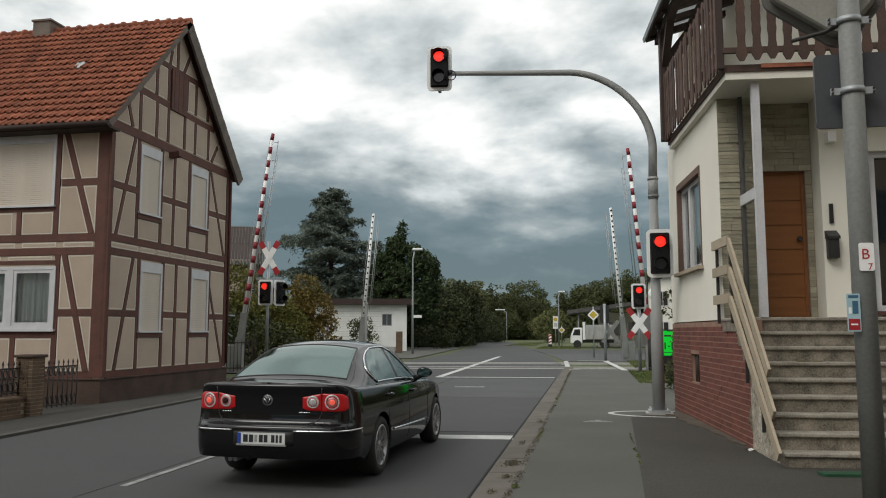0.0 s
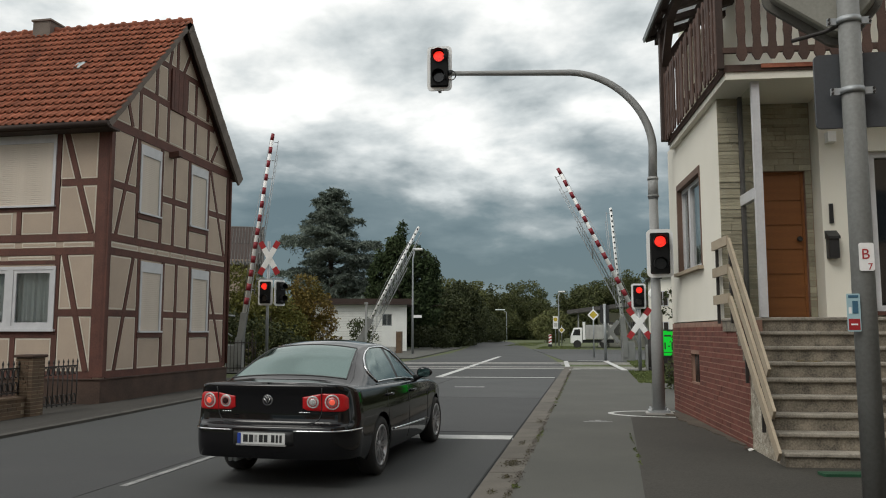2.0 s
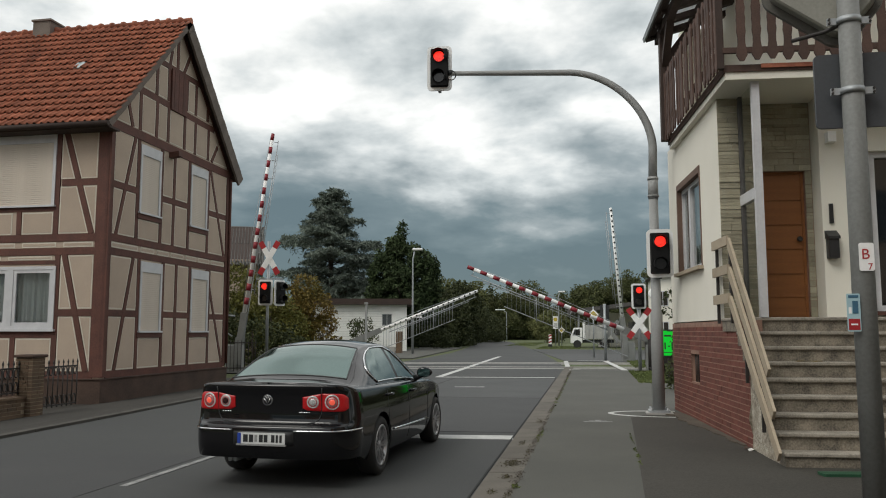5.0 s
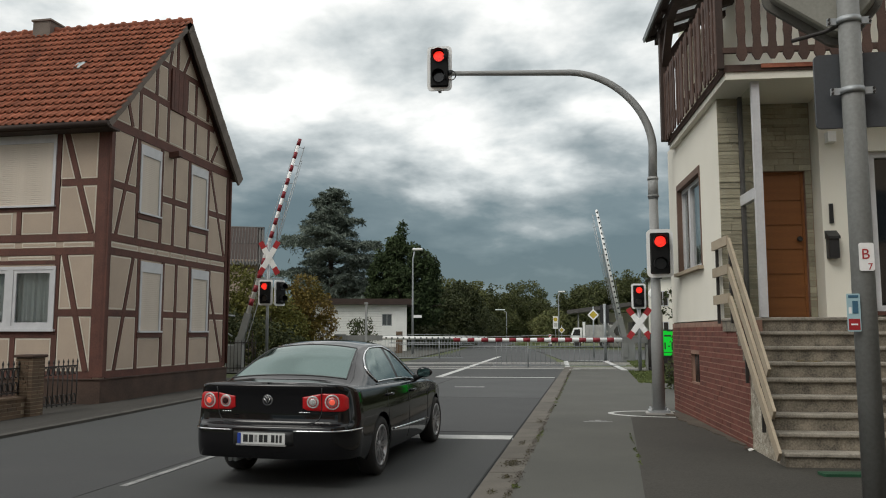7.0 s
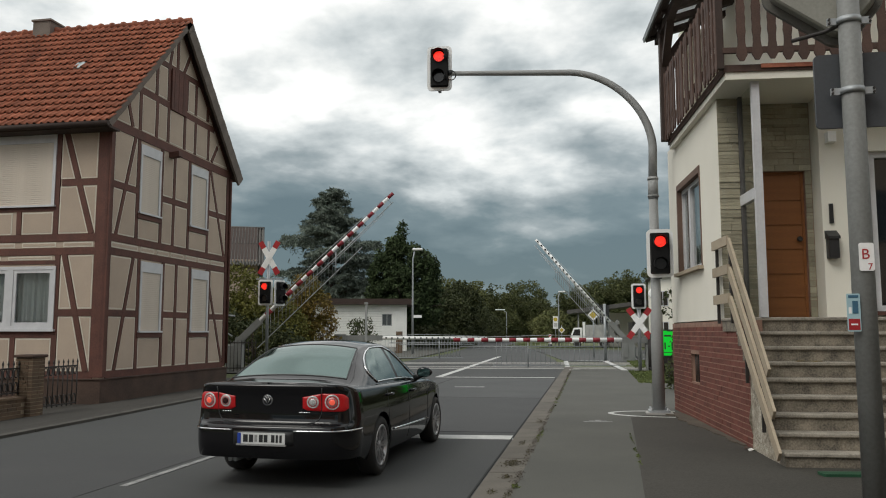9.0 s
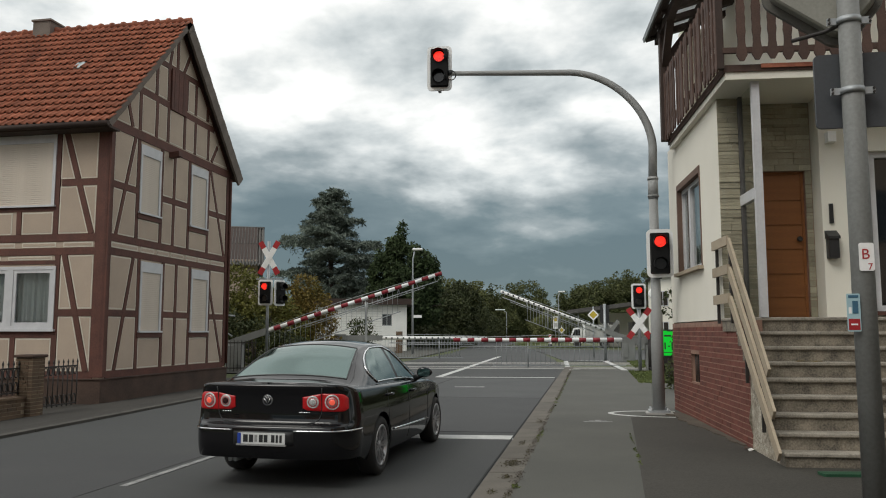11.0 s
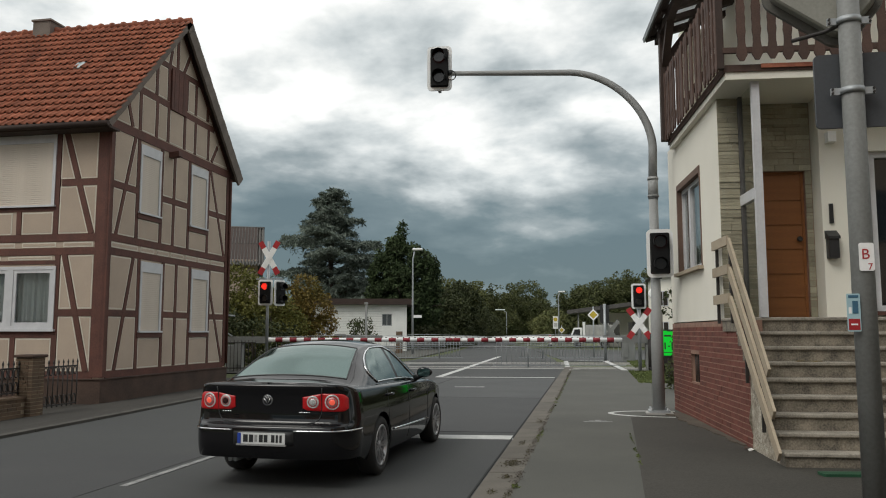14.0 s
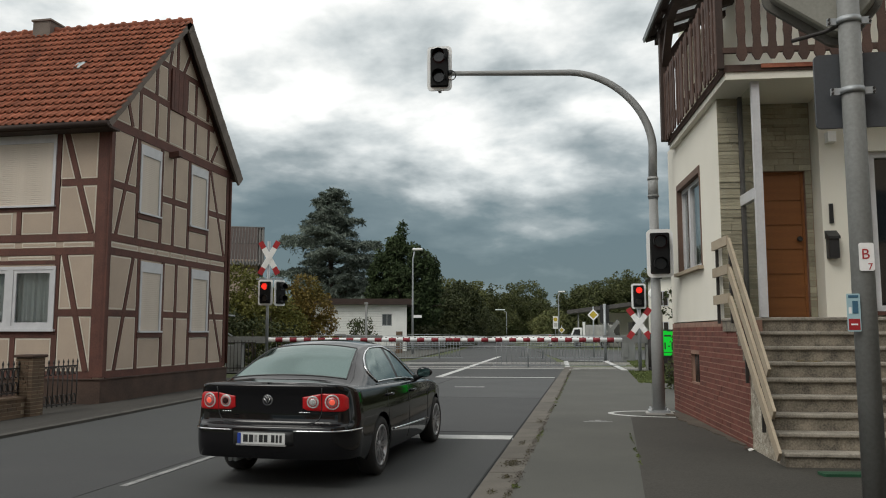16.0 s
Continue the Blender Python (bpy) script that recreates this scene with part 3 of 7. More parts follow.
                    for poly in split(box_, *ends, 0.13):
                        if len(poly) > 2:
                            infill(gable, F, poly)
                elif k in (1, 4):
                    if va == z0:
                        infill(gable, F, rect(p + 0.075, q - 0.075, z0, w0 - 0.195))
                else:
                    infill(gable, F, box_)
    for p, q in zip((0.25, 1.65, 2.5, 3.3, 4.2, 5.0, 5.9), (1.52, 2.38, 3.18, 4.08, 4.9, 5.78, 6.85)):
        infill(gable, F, rect(p, q, 3.842, 4.018))
    # gable triangle
    tri = [(7.35, 8.44, (1.38, 2.25, 2.90, 3.87, 4.57, 5.46), (((1.02, 7.35), (0.72, 8.10)), ((5.72, 7.35), (6.12, 7.95)))),
           (8.64, 9.635, (2.19, 2.86, 3.97, 4.55, 5.35), ()),
           (9.805, 11.1, (3.33,), (((2.88, 9.80), (2.98, 10.3)), ((3.72, 9.80), (4.06, 10.45))))]
    for z0, z1, ps, braces in tri:
        for p in ps:
            zt = min(z1, EAVE_Z + PITCH * (min(p, 2 * RIDGE_Y - p) - EAVE_Y) - 0.45)
            if zt > z0 + 0.1:
                member(gable, F, (p, z0), (p, zt), 0.15)
        for p, q in braces:
            member(gable, F, p, q, 0.13, 0.026)
        es = [-1.0] + list(ps) + [8.2]
        for p, q in zip(es, es[1:]):
            if z0 > 8.6 and p == 2.86:
                continue
            polys = [rect(p + 0.075, q - 0.075, z0, z1)]
            for c, d in braces:
                polys = [r for o in polys for r in ((split(o, c, d, 0.13)) if p < c[0] < q else (o,)) if len(r) > 2]
            for poly in polys:
                for h in (roof_l, roof_r):
                    poly = clip(poly, *h) if len(poly) > 2 else poly
                if len(poly) > 2:
                    infill(gable, F, poly)
    for sgn in (1, -1):
        u = lambda v: v if sgn > 0 else 2 * RIDGE_Y - v
        member(gable, F, (u(EAVE_Y + 0.35), EAVE_Z + 0.02), (u(RIDGE_Y), RIDGE_Z - 0.36), 0.16, 0.04)
    hatch = part("hatch", one(slab, rect(2.95, 3.90, 8.40, 9.70), -0.02, 0.05, F), "timber", house, "brown boarded loft hatch")
    for k in range(7):
        part("board", one(slab, rect(2.96 + 0.133 * k, 2.96 + 0.133 * k + 0.125, 8.41, 9.69), 0.05, 0.062 + 0.004 * (k % 2), F), "timber", hatch)
    bm = bmesh.new()
    bar(bm, (0.0, 3.10, 6.98), (0.34, 3.10, 7.02), 0.22, 0.16)
    part("beam_end", bm, "timber", house)

    # front face
    F = FRONT_FACE
    for z, w in ((0.46, 0.19), (3.735, 0.19), (4.10, 0.20)):
        member(front, F, (-LEN, z), (-0.2, z), w)
    member(front, F, (-LEN, 3.44), (-1.35, 3.44), 0.10)
    member(front, F, (-LEN, 7.12), (0, 7.12), 0.20, 0.035)
    for z in (2.10, 5.60):
        member(front, F, (-1.36, z), (-0.2, z), 0.18)
    member(front, F, (-LEN, 1.52), (-1.36, 1.52), 0.17)
    member(front, F, (-LEN, 4.90), (-1.46, 4.90), 0.14)
    member(front, F, (-0.10, 0.40), (-0.10, 7.05), 0.40, 0.036)
    for p in (-1.37, -1.50):
        z0, z1 = (0.56, 3.65) if p > -1.45 else (4.2, 7.02)
        member(front, F, (p, z0), (p, z1), 0.15)
        for q in (-2.62, -4.2, -5.5):
            member(front, F, (q, z0), (q, 1.45 if z0 < 1 else 4.84), 0.15)
    for z0, z1, za, zb in ((0.56, 3.64, 2.01, 2.19), (4.2, 7.02, 5.51, 5.69)):
        lft = -1.30 if z0 < 1 else -1.42
        member(front, F, (-0.42, z0), (lft + 0.12, z1), 0.16, 0.028)
        for v0, v1 in ((z0, za), (zb, z1)):
            for poly in split(rect(lft, -0.31, v0, v1), (-0.42, z0), (lft + 0.12, z1), 0.16):
                if len(poly) > 2:
                    infill(front, F, poly)
        for a, b in ((-2.54, -1.46), (-4.1, -2.7), (-5.4, -4.28)):
            infill(front, F, rect(a, b - (0.12 if z0 > 1 else 0), z0, 1.43 if z0 < 1 else 4.82))
    for a, b in ((-1.25, -0.35), (-2.5, -1.45), (-3.6, -2.7), (-4.8, -3.8)):
        infill(front, F, rect(a, b, 3.832, 3.998))
    for a, b in ((-2.9, -1.55), (-4.4, -3.1)):
        infill(front, F, rect(a, b, 3.50, 3.63))
    casement(house, F, ((-4.12, -2.76), (-2.76, -1.40)), 1.66, 3.34)
    shutter_window(house, F, -4.3, -1.56, 5.0, 6.98, 0.26)

    # roof
    rows, col, gap = 17, 0.215, math.hypot(RIDGE_Z - EAVE_Z, RIDGE_Y - EAVE_Y)
    step = (gap - 0.10) / rows
    ang = math.degrees(math.atan(PITCH))
    up = Matrix.Translation((0, EAVE_Y, EAVE_Z)) @ pose(0, 0, 0, ang)
    down = Matrix.Translation((0, 2 * RIDGE_Y - EAVE_Y, EAVE_Z)) @ pose(0, 0, 0, 0, 0, 180) @ pose(0, 0, 0, ang)
    dk = bmesh.new()
    box(dk, -LEN - 0.3, 0.22, -0.02, gap, -0.16, -0.055, up)
    deck = part("roof", dk, "timber_dark", house)
    dk = bmesh.new()
    box(dk, -0.22, LEN + 0.3, -0.02, gap, -0.16, -0.055, down)
    part("back_roof", dk, "timber_dark", house)

    def tile(bm, m):
        prof = ((0, 0.030), (0.018, 0.012), (0.045, 0.0), (0.090, 0.0), (0.125, 0.006), (0.150, 0.030), (0.172, 0.052), (0.195, 0.054), (0.214, 0.036), (0.226, 0.006))
        top = [[bm.verts.new(m @ Vector((x, y, z + lift))) for x, z in prof] for y, lift in ((-0.04, 0.064), (step + 0.03, -0.014))]
        lip = [bm.verts.new(m @ Vector((x, -0.036, z + 0.046))) for x, z in prof]
        for k in range(len(prof) - 1):
            f = bm.faces.new((top[0][k], top[0][k + 1], top[1][k + 1], top[1][k]))
            f.smooth = True
            bm.faces.new((lip[k], lip[k + 1], top[0][k + 1], top[0][k]))

    bm = bmesh.new()
    tile(bm, Matrix())
    me = mesh("roof_tile", bm, "roof_tile")
    rest = bmesh.new()
    n = int((LEN + 0.7) / col)
    for r in range(rows):
        for c in range(n):
            x = 0.30 - (c + 1) * col
            at = up @ pose(x + random.uniform(-0.006, 0.006), r * step, random.uniform(-0.004, 0.006), 0, random.uniform(-0.8, 0.8), random.uniform(-0.8, 0.8))
            if c < 20:
                share("roof_tile", me, deck, at)
            else:
                tile(rest, at)
    tagged(part("roof_tiles", rest, "roof_tile_far", deck), kind="stuff")
    bm = bmesh.new()
    for r in range(rows):
        box(bm, -0.29, LEN + 0.3, r * step, r * step + step + 0.03, -0.055 + 0.02, -0.02 + 0.01, down @ pose(0, 0, 0))
    part("back_tiles", bm, "roof_tile_far", house)
    me = None
    for k in range(28):
        bm = bmesh.new()
        x = 0.30 - 0.40 * k
        tube(bm, [(x, RIDGE_Y, RIDGE_Z + 0.0), (x - 0.36, RIDGE_Y, RIDGE_Z - 0.01), (x - 0.37, RIDGE_Y, RIDGE_Z + 0.012), (x - 0.43, RIDGE_Y, RIDGE_Z + 0.014)], [0.10, 0.09, 0.125, 0.125], 10)
        part("ridge_tile", bm, "roof_tile", deck)
    pane = part("skylight_tile", one(box, -2.38, -2.12, 3.05, 3.42, 0.02, 0.072, up), "pane_tile", deck, "small glass roof tile")
    bm = bmesh.new()
    tube(bm, [(0.07, W + 0.02, EAVE_Z - 0.1), (0.07, W + 0.02, 0.5)], 0.045, 8)
    part("downpipe", bm, "timber", house)
    # grey verges in short boards
    for m, s in ((up, 1), (down, -1)):
        for k in range(20):
            y = gap * k / 20
            x0, x1 = (0.22, 0.30) if s > 0 else (-0.30, -0.22)
            part("verge_board", one(box, x0, x1, y - 0.02, y + gap / 20 - 0.004, (-0.15 if s > 0 else -0.40) + 0.012 * (k % 2), 0.03 + 0.012 * (k % 2), m), "verge_grey", house)
        x0, x1 = (-0.02, 0.22) if s > 0 else (-0.22, 0.02)
        part("soffit", one(box, x0, x1, 0.02, gap, -0.19, -0.162, m), "timber_dark", house)
    bm = bmesh.new()
    tube(bm, [(-LEN - 0.2, EAVE_Y - 0.05, EAVE_Z - 0.07), (0.3, EAVE_Y - 0.05, EAVE_Z - 0.06)], 0.075, 10)
    part("gutter", bm, "timber_dark", house, "dark gutter")
    part("eave_soffit", one(box, -LEN, 0.29, EAVE_Y, 0.0, EAVE_Z - 0.16, EAVE_Z - 0.10), "timber_dark", house)
    bm = one(box, -5.15, -4.52, RIDGE_Y - 0.32, RIDGE_Y + 0.32, RIDGE_Z - 0.6, RIDGE_Z + 0.24)
    box(bm, -5.19, -4.48, RIDGE_Y - 0.36, RIDGE_Y + 0.36, RIDGE_Z + 0.24, RIDGE_Z + 0.30)
    part("chimney", bm, "verge_grey", house, "low weathered grey-brown chimney")


build_timber_house()


def build_front_garden():
    """The brick pier, the low wall and the iron fence before the timber-framed house."""
    pier = thing("gate_pier", "brown brick gate pier with a flat concrete cap", "gate pier", pose(-11.45, 14.63, -0.14) @ Matrix.Diagonal((0.78, 0.78, 1, 1)))
    n = 0
    for r in range(16):
        for k in range(4):
            bm = bmesh.new()
            m = pose(0, 0, 0, 0, 0, 90 * k)
            s = 0.12 if r % 2 else 0.0
            box(bm, -0.25 + 0.008, 0.0 + s * 0.6, -0.25, -0.13, 0.075 * r + 0.007, 0.075 * r + 0.068, m)
            box(bm, 0.014 + s * 0.6, 0.128, -0.25, -0.13, 0.075 * r + 0.007, 0.075 * r + 0.068, m)
            part("brick", bm, "pier_brick", pier)
    part("mortar_core", one(box, -0.236, 0.236, -0.236, 0.236, 0, 1.205), "pier_mortar", pier)
    cap = one(box, -0.30, 0.30, -0.30, 0.30, 1.205, 1.265)
    chamfer(cap, 0.015)
    part("cap", cap, "plinth", pier)
    low = thing("garden_wall", "low brown brick garden wall with flat coping", "wall", pose(-11.5, 0, -0.14))
    for r in range(5):
        for k in range(25):
            bm = bmesh.new()
            y = 8.2 + 0.25 * k - (0.12 if r % 2 else 0)
            box(bm, -0.12, 0.12, y + 0.005, y + 0.245, 0.075 * r + 0.005, 0.075 * r + 0.07)
            part("brick", bm, "pier_brick", low)
    part("mortar_core", one(box, -0.112, 0.112, 8.1, 14.43, 0, 0.375), "pier_mortar", low)
    part("coping", one(box, -0.15, 0.15, 8.1, 14.42, 0.375, 0.42), "pier_brick", low)

    def panel(y0, y1, z0, z1, label, name):
        f = thing(name, label, "fence", pose(-11.55, 0, 0))
        for z in (z0, z1 - 0.12):
            bm = bmesh.new()
            bar(bm, (0, y0, z), (0, y1, z), 0.03, 0.03)
            part("rail", bm, "iron", f)
        k = int((y1 - y0) / 0.15)
        for i in range(k + 1):
            y = y0 + (y1 - y0) * i / k
            bm = bmesh.new()
            tube(bm, [(0, y, z0 - 0.05), (0, y, z1 - 0.06)], 0.014, 6)
            tube(bm, [(0, y, z1 - 0.06), (0, y, z1 - 0.03), (0, y, z1 + 0.04)], [0.012, 0.024, 0.003], 6)
            part("bar", bm, "iron", f)
            if i < k:
                yc = (y + y0 + (y1 - y0) * (i + 1) / k) / 2
                for zc in (z1 - 0.22, z0 + 0.12):
                    bm = bmesh.new()
                    pts = [(0, yc + 0.05 * math.cos(a), zc + 0.09 * math.sin(a)) for a in (2 * math.pi * j / 10 for j in range(11))]
                    tube(bm, pts, 0.012, 5, False)
                    part("scroll", bm, "iron", f)
    panel(8.2, 14.42, 0.36, 0.97, "low black wrought-iron fence on a brick wall", "iron_fence")
    panel(15.0, 16.3, 0.00, 0.95, "black wrought-iron garden gate with scrolls", "iron_gate")


M["pier_mortar"] = mat("old_mortar", (0.36, 0.30, 0.21), (0.20, 0.165, 0.12), 0.95, scale=6, fine=60)
M["pier_brick"] = mat("old_brown_brick", (0.155, 0.100, 0.060), (0.062, 0.040, 0.026), 0.9, scale=4, fine=40, bump=0.4, each=0.2)
build_front_garden()


# ---- rendered house with the outside steps ----
RH = pose(2.01, 12.62, 0, 0, 0, 4.67)


def running_bricks(wall, length, height, face, parts_from, parts_to, holes=(), start=0.0, lim=300):
    """Clinker courses on a face, laid in running bond; (u, v, depth) by face."""
    bl, bh, j = 0.245, 0.068, 0.006
    me = mesh("brick", one(slab, rect(0, bl, 0, bh), -0.02, 0.007, face), "brick")
    half = mesh("brick", one(slab, rect(0, bl / 2 - j / 2, 0, bh), -0.02, 0.007, face), "brick")
    rest = bmesh.new()
    count = 0
    r = 0
    z = 0.012
    while z + bh < height + 0.02:
        u = start - (0.0 if r % 2 else (bl + j) / 2)
        while u < start + length - 0.05:
            a, b = max(u, start), min(u + bl, start + length)
            cut = [h for h in holes if b > h[0] and a < h[1] and z + bh > h[2] and z < h[3]]
            if cut:
                for p, q in ((a, min(b, cut[0][0])), (max(a, cut[0][1]), b)):
                    if q - p > 0.03:
                        slab(rest, rect(p, q, z, z + bh), -0.02, 0.007, face)
            elif b - a > 0.06:
                whole = abs(b - a - bl) < 1e-6
                jit = random.uniform(-0.003, 0.004)
                if whole and parts_from <= u <= parts_to and count < lim:
                    share("brick", me, wall, Matrix.Translation((face.to_3x3() @ Vector((u, z, jit)))))
                    count += 1
                else:
                    slab(rest, rect(a, b, z, z + bh), -0.02, 0.007 + jit, face)
            u += bl + j
        z += bh + 0.016
        r += 1
    tagged(part("bricks", rest, "brick_rest", wall), kind="stuff")


SIDE_FACE = Matrix(((0, 0, -1, 0), (1, 0, 0, 0), (0, 1, 0, 0), (0, 0, 0, 1)))  # (u, v, depth) -> (-depth, u, v)


def cladding(owner, u0, u1, v0, v1, face, holes=(), material="clad_stone"):
    """Split-stone cladding in uneven courses."""
    v = v0
    while v < v1 - 0.02:
        h = min(random.choice((0.05, 0.065, 0.08, 0.10)), v1 - v)
        u = u0
        while u < u1 - 0.01:
            w = min(random.uniform(0.14, 0.42), u1 - u)
            if u1 - (u + w) < 0.08:
                w = u1 - u
            if not any(u + w > a + 0.01 and u < b - 0.01 and v + h > c + 0.01 and v < d - 0.01 for a, b, c, d in holes):
                part("stone", one(slab, rect(u + 0.003, u + w - 0.003, v + 0.003, v + h - 0.003), -0.01, random.uniform(0.008, 0.028), face), material, owner)
            u += w
        v += h


def build_rendered_house():
    house = thing("rendered_house", "cream rendered house with red clinker plinth and wooden balcony", "house", RH)
    S, F = SIDE_FACE, FRONT_FACE
    D = 4.22
    wy0, wy1, wz0, wz1 = 1.30, 3.35, 2.72, 4.46
    sw = bmesh.new()
    holed(sw, (0, wy0, wy1, D), (1.78, wz0, wz1, 5.35), ((1, 1),), -0.30, 0.0, S)
    part("side_wall", sw, "render_white", house)
    # plinth with a cellar window
    cz = (1.80, 2.50, 0.70, 1.20)
    pl = bmesh.new()
    holed(pl, (-0.9, cz[0], cz[1], D), (-0.3, cz[2], cz[3], 1.76), ((1, 1),), -0.30, 0.004, S)
    plinth = part("plinth", pl, "mortar", house, "red-brown clinker brick plinth")
    part("plinth_front", one(slab, [(-1.32, -0.3), (-0.9, -0.3), (-0.9, 1.76), (-1.32, 1.62)], -0.028, 0.004, S), "mortar", house)
    running_bricks(plinth, D + 1.32, 1.72, S, -1.4, 9, [cz], start=-1.32)
    part("cellar_pane", one(slab, rect(cz[0], cz[1], cz[2], cz[3]), -0.09, -0.07, S), "pane", house)
    bm = bmesh.new()
    for k in range(5):
        u = cz[0] + 0.1 + 0.105 * k
        tube(bm, [S @ Vector((u, cz[2], -0.04)), S @ Vector((u, cz[3], -0.04))], 0.008, 6)
    part("cellar_grille", bm, "iron", house)
    # window with brown reveal
    win = thing("window", "", "")
    win.parent = house
    fr = bmesh.new()
    for r in (rect(wy0, wy0 + 0.04, wz0, wz1), rect(wy1 - 0.07, wy1, wz0, wz1), rect(wy0 + 0.07, wy1 - 0.07, wz1 - 0.12, wz1)):
        slab(fr, r, -0.16, 0.015, S)
    part("surround", fr, "surround_brown", win, "brown window surround")
    fr = bmesh.new()
    for a, b in ((wy0 + 0.07, wy1 - 0.75), (wy1 - 0.75, wy1 - 0.07)):
        for r in (rect(a, a + 0.075, wz0, wz1 - 0.12), rect(b - 0.075, b, wz0, wz1 - 0.12), rect(a + 0.075, b - 0.075, wz0, wz0 + 0.075), rect(a + 0.075, b - 0.075, wz1 - 0.195, wz1 - 0.12)):
            slab(fr, r, -0.15, -0.075, S)
    part("frame", fr, "white_pvc", win)
    part("pane", one(slab, rect(wy0 + 0.15, wy1 - 0.15, wz0 + 0.05, wz1 - 0.16), -0.128, -0.12, S), "window_glass", win)
    cur = bmesh.new()
    cols = []
    for k in range(61):
        u = wy0 + 0.1 + (wy1 - wy0 - 0.2) * k / 60
        d = -0.22 + 0.03 * math.sin(k * 1.15) + 0.012 * math.sin(k * 2.9)
        cols.append((cur.verts.new(S @ Vector((u, wz0, d))), cur.verts.new(S @ Vector((u, wz1 - 0.1, d)))))
    for a, b in zip(cols, cols[1:]):
        cur.faces.new((a[0], b[0], b[1], a[1]))
    part("curtain", cur, "curtain", win, "white curtain")
    part("dark_room", one(slab, rect(wy0, wy1, wz0, wz1), -0.34, -0.305, S), "black", win)
    sl = one(slab, rect(wy0 - 0.06, wy1 + 0.06, wz0 - 0.06, wz0), -0.1, 0.10, S)
    part("sill", sl, "rail_wood", win)

    # the corner pillar and the porch's back wall
    pil = part("pillar", one(box, 0.012, 0.30, 0.012, 0.30, 1.78, 5.35), "mortar", house, "corner pillar clad with split stone")
    cladding(pil, 0.0, 0.31, 1.80, 5.34, F)
    dz = (0.74, 1.40, 1.82, 4.13)
    bw = bmesh.new()
    for r in (rect(0.30, dz[0], 1.8, 5.35), rect(dz[1], 1.51, 1.8, 5.35), rect(dz[0], dz[1], dz[3], 5.35)):
        slab(bw, r, -0.60, -0.36, F)
    back = part("porch_wall", bw, "mortar", house, "porch wall clad with split stone")
    m = F @ Matrix.Translation((0, 0, -0.36))
    cladding(back, 0.31, dz[0], 1.82, dz[3], m)
    cladding(back, dz[1], 1.50, 1.82, dz[3], m)
    cladding(back, 0.31, 1.50, dz[3], 5.34, m)
    # door of broad boards
    door = thing("door", "", "")
    door.parent = house
    part("leaf", one(slab, rect(dz[0], dz[1], dz[2], dz[3]), -0.52, -0.47, F), "door_wood", door)
    v = dz[2]
    for h in (0.31, 0.37, 0.39, 0.39, 0.39, 0.44):
        bm = one(slab, rect(dz[0] + 0.03, dz[1] - 0.03, v + 0.008, v + h - 0.008), -0.47, -0.452, F)
        part("board", bm, "door_wood", door)
        v += h
    fr = bmesh.new()
    for r in (rect(dz[0], dz[0] + 0.04, dz[2], dz[3]), rect(dz[1] - 0.04, dz[1], dz[2], dz[3]), rect(dz[0], dz[1], dz[3] - 0.04, dz[3])):
        slab(fr, r, -0.5, -0.43, F)
    part("frame", fr, "door_wood", door)
    bm = bmesh.new()
    c = F @ Vector((1.30, 3.05, -0.44))
    tube(bm, [c + Vector((0, 0.02, 0)), c - Vector((0, 0.03, 0)), c - Vector((0, 0.05, 0)), c - Vector((0, 0.07, 0))], [0.03, 0.025, 0.045, 0.03], 12)
    part("knob", bm, "iron", door)
    # white wall to the right of the porch, with the next window
    ww = bmesh.new()
    holed(ww, (1.51, 2.22, 3.4, 8.0), (-0.2, 1.9, 4.35, 5.35), ((1, 1),), -0.30, 0.0, F)
    part("front_wall", ww, "render_white", house)
    part("porch_cheek", one(box, 1.51, 1.56, 0.30, 0.62, 1.8, 5.35), "render_white", house)
    fr = bmesh.new()
    for r in (rect(2.22, 2.34, 1.9, 4.35), rect(3.31, 3.4, 1.9, 4.35), rect(2.34, 3.31, 4.26, 4.35), rect(2.34, 3.31, 1.9, 1.99)):
        slab(fr, r, -0.2, -0.08, F)
    part("window_frame", fr, "white_pvc", house)
    part("window_pane", one(slab, rect(2.3, 3.35, 1.95, 4.3), -0.16, -0.15, F), "pane", house)
    part("window_sill", one(slab, rect(2.17, 3.45, 1.84, 1.9), -0.1, 0.14, F), "timber", house)
    pf = part("front_plinth", one(slab, rect(1.51, 8.0, -0.2, 1.78), 0.0, 0.01, F), "mortar", house)
    running_bricks(pf, 6.0, 1.74, F @ Matrix.Translation((0, 0, 0.01)), 50, 60, start=2.03)
    part("back_wall", one(box, 0.30, 8.0, D - 0.3, D, -0.2, 7.9), "render_white", house)
    part("far_wall", one(box, 7.7, 8.0, 0.3, D - 0.3, -0.2, 5.35), "render_white", house)
    # upper storey, set back behind the balcony
    up = bmesh.new()
    box(up, 1.15, 8.0, 0.9, D - 0.3, 5.5, 8.6)
    part("upper_storey", up, "render_white", house)
    # balcony slab
    DB = 3.32
    SH = Matrix.Translation((0.10, 0, -0.12))
    sl = bmesh.new()
    box(sl, -0.20, 8.1, -0.98, DB + 0.12, 5.35, 5.50)
    part("balcony_slab", sl, "render_white", house, at=SH)
    ed = bmesh.new()
    box(ed, -0.225, -0.202, -1.0, DB + 0.14, 5.44, 5.56)
    box(ed, -0.225, 8.1, -1.005, -0.982, 5.46, 5.56)
    part("slab_edge", ed, "balcony_wood", house, at=SH)
    cp = one(box, 0.30, 8.1, -1.03, -0.985, 5.50, 5.56)
    part("tile_edge", cp, "roof_tile", house, "red tile edging of the balcony", SH)

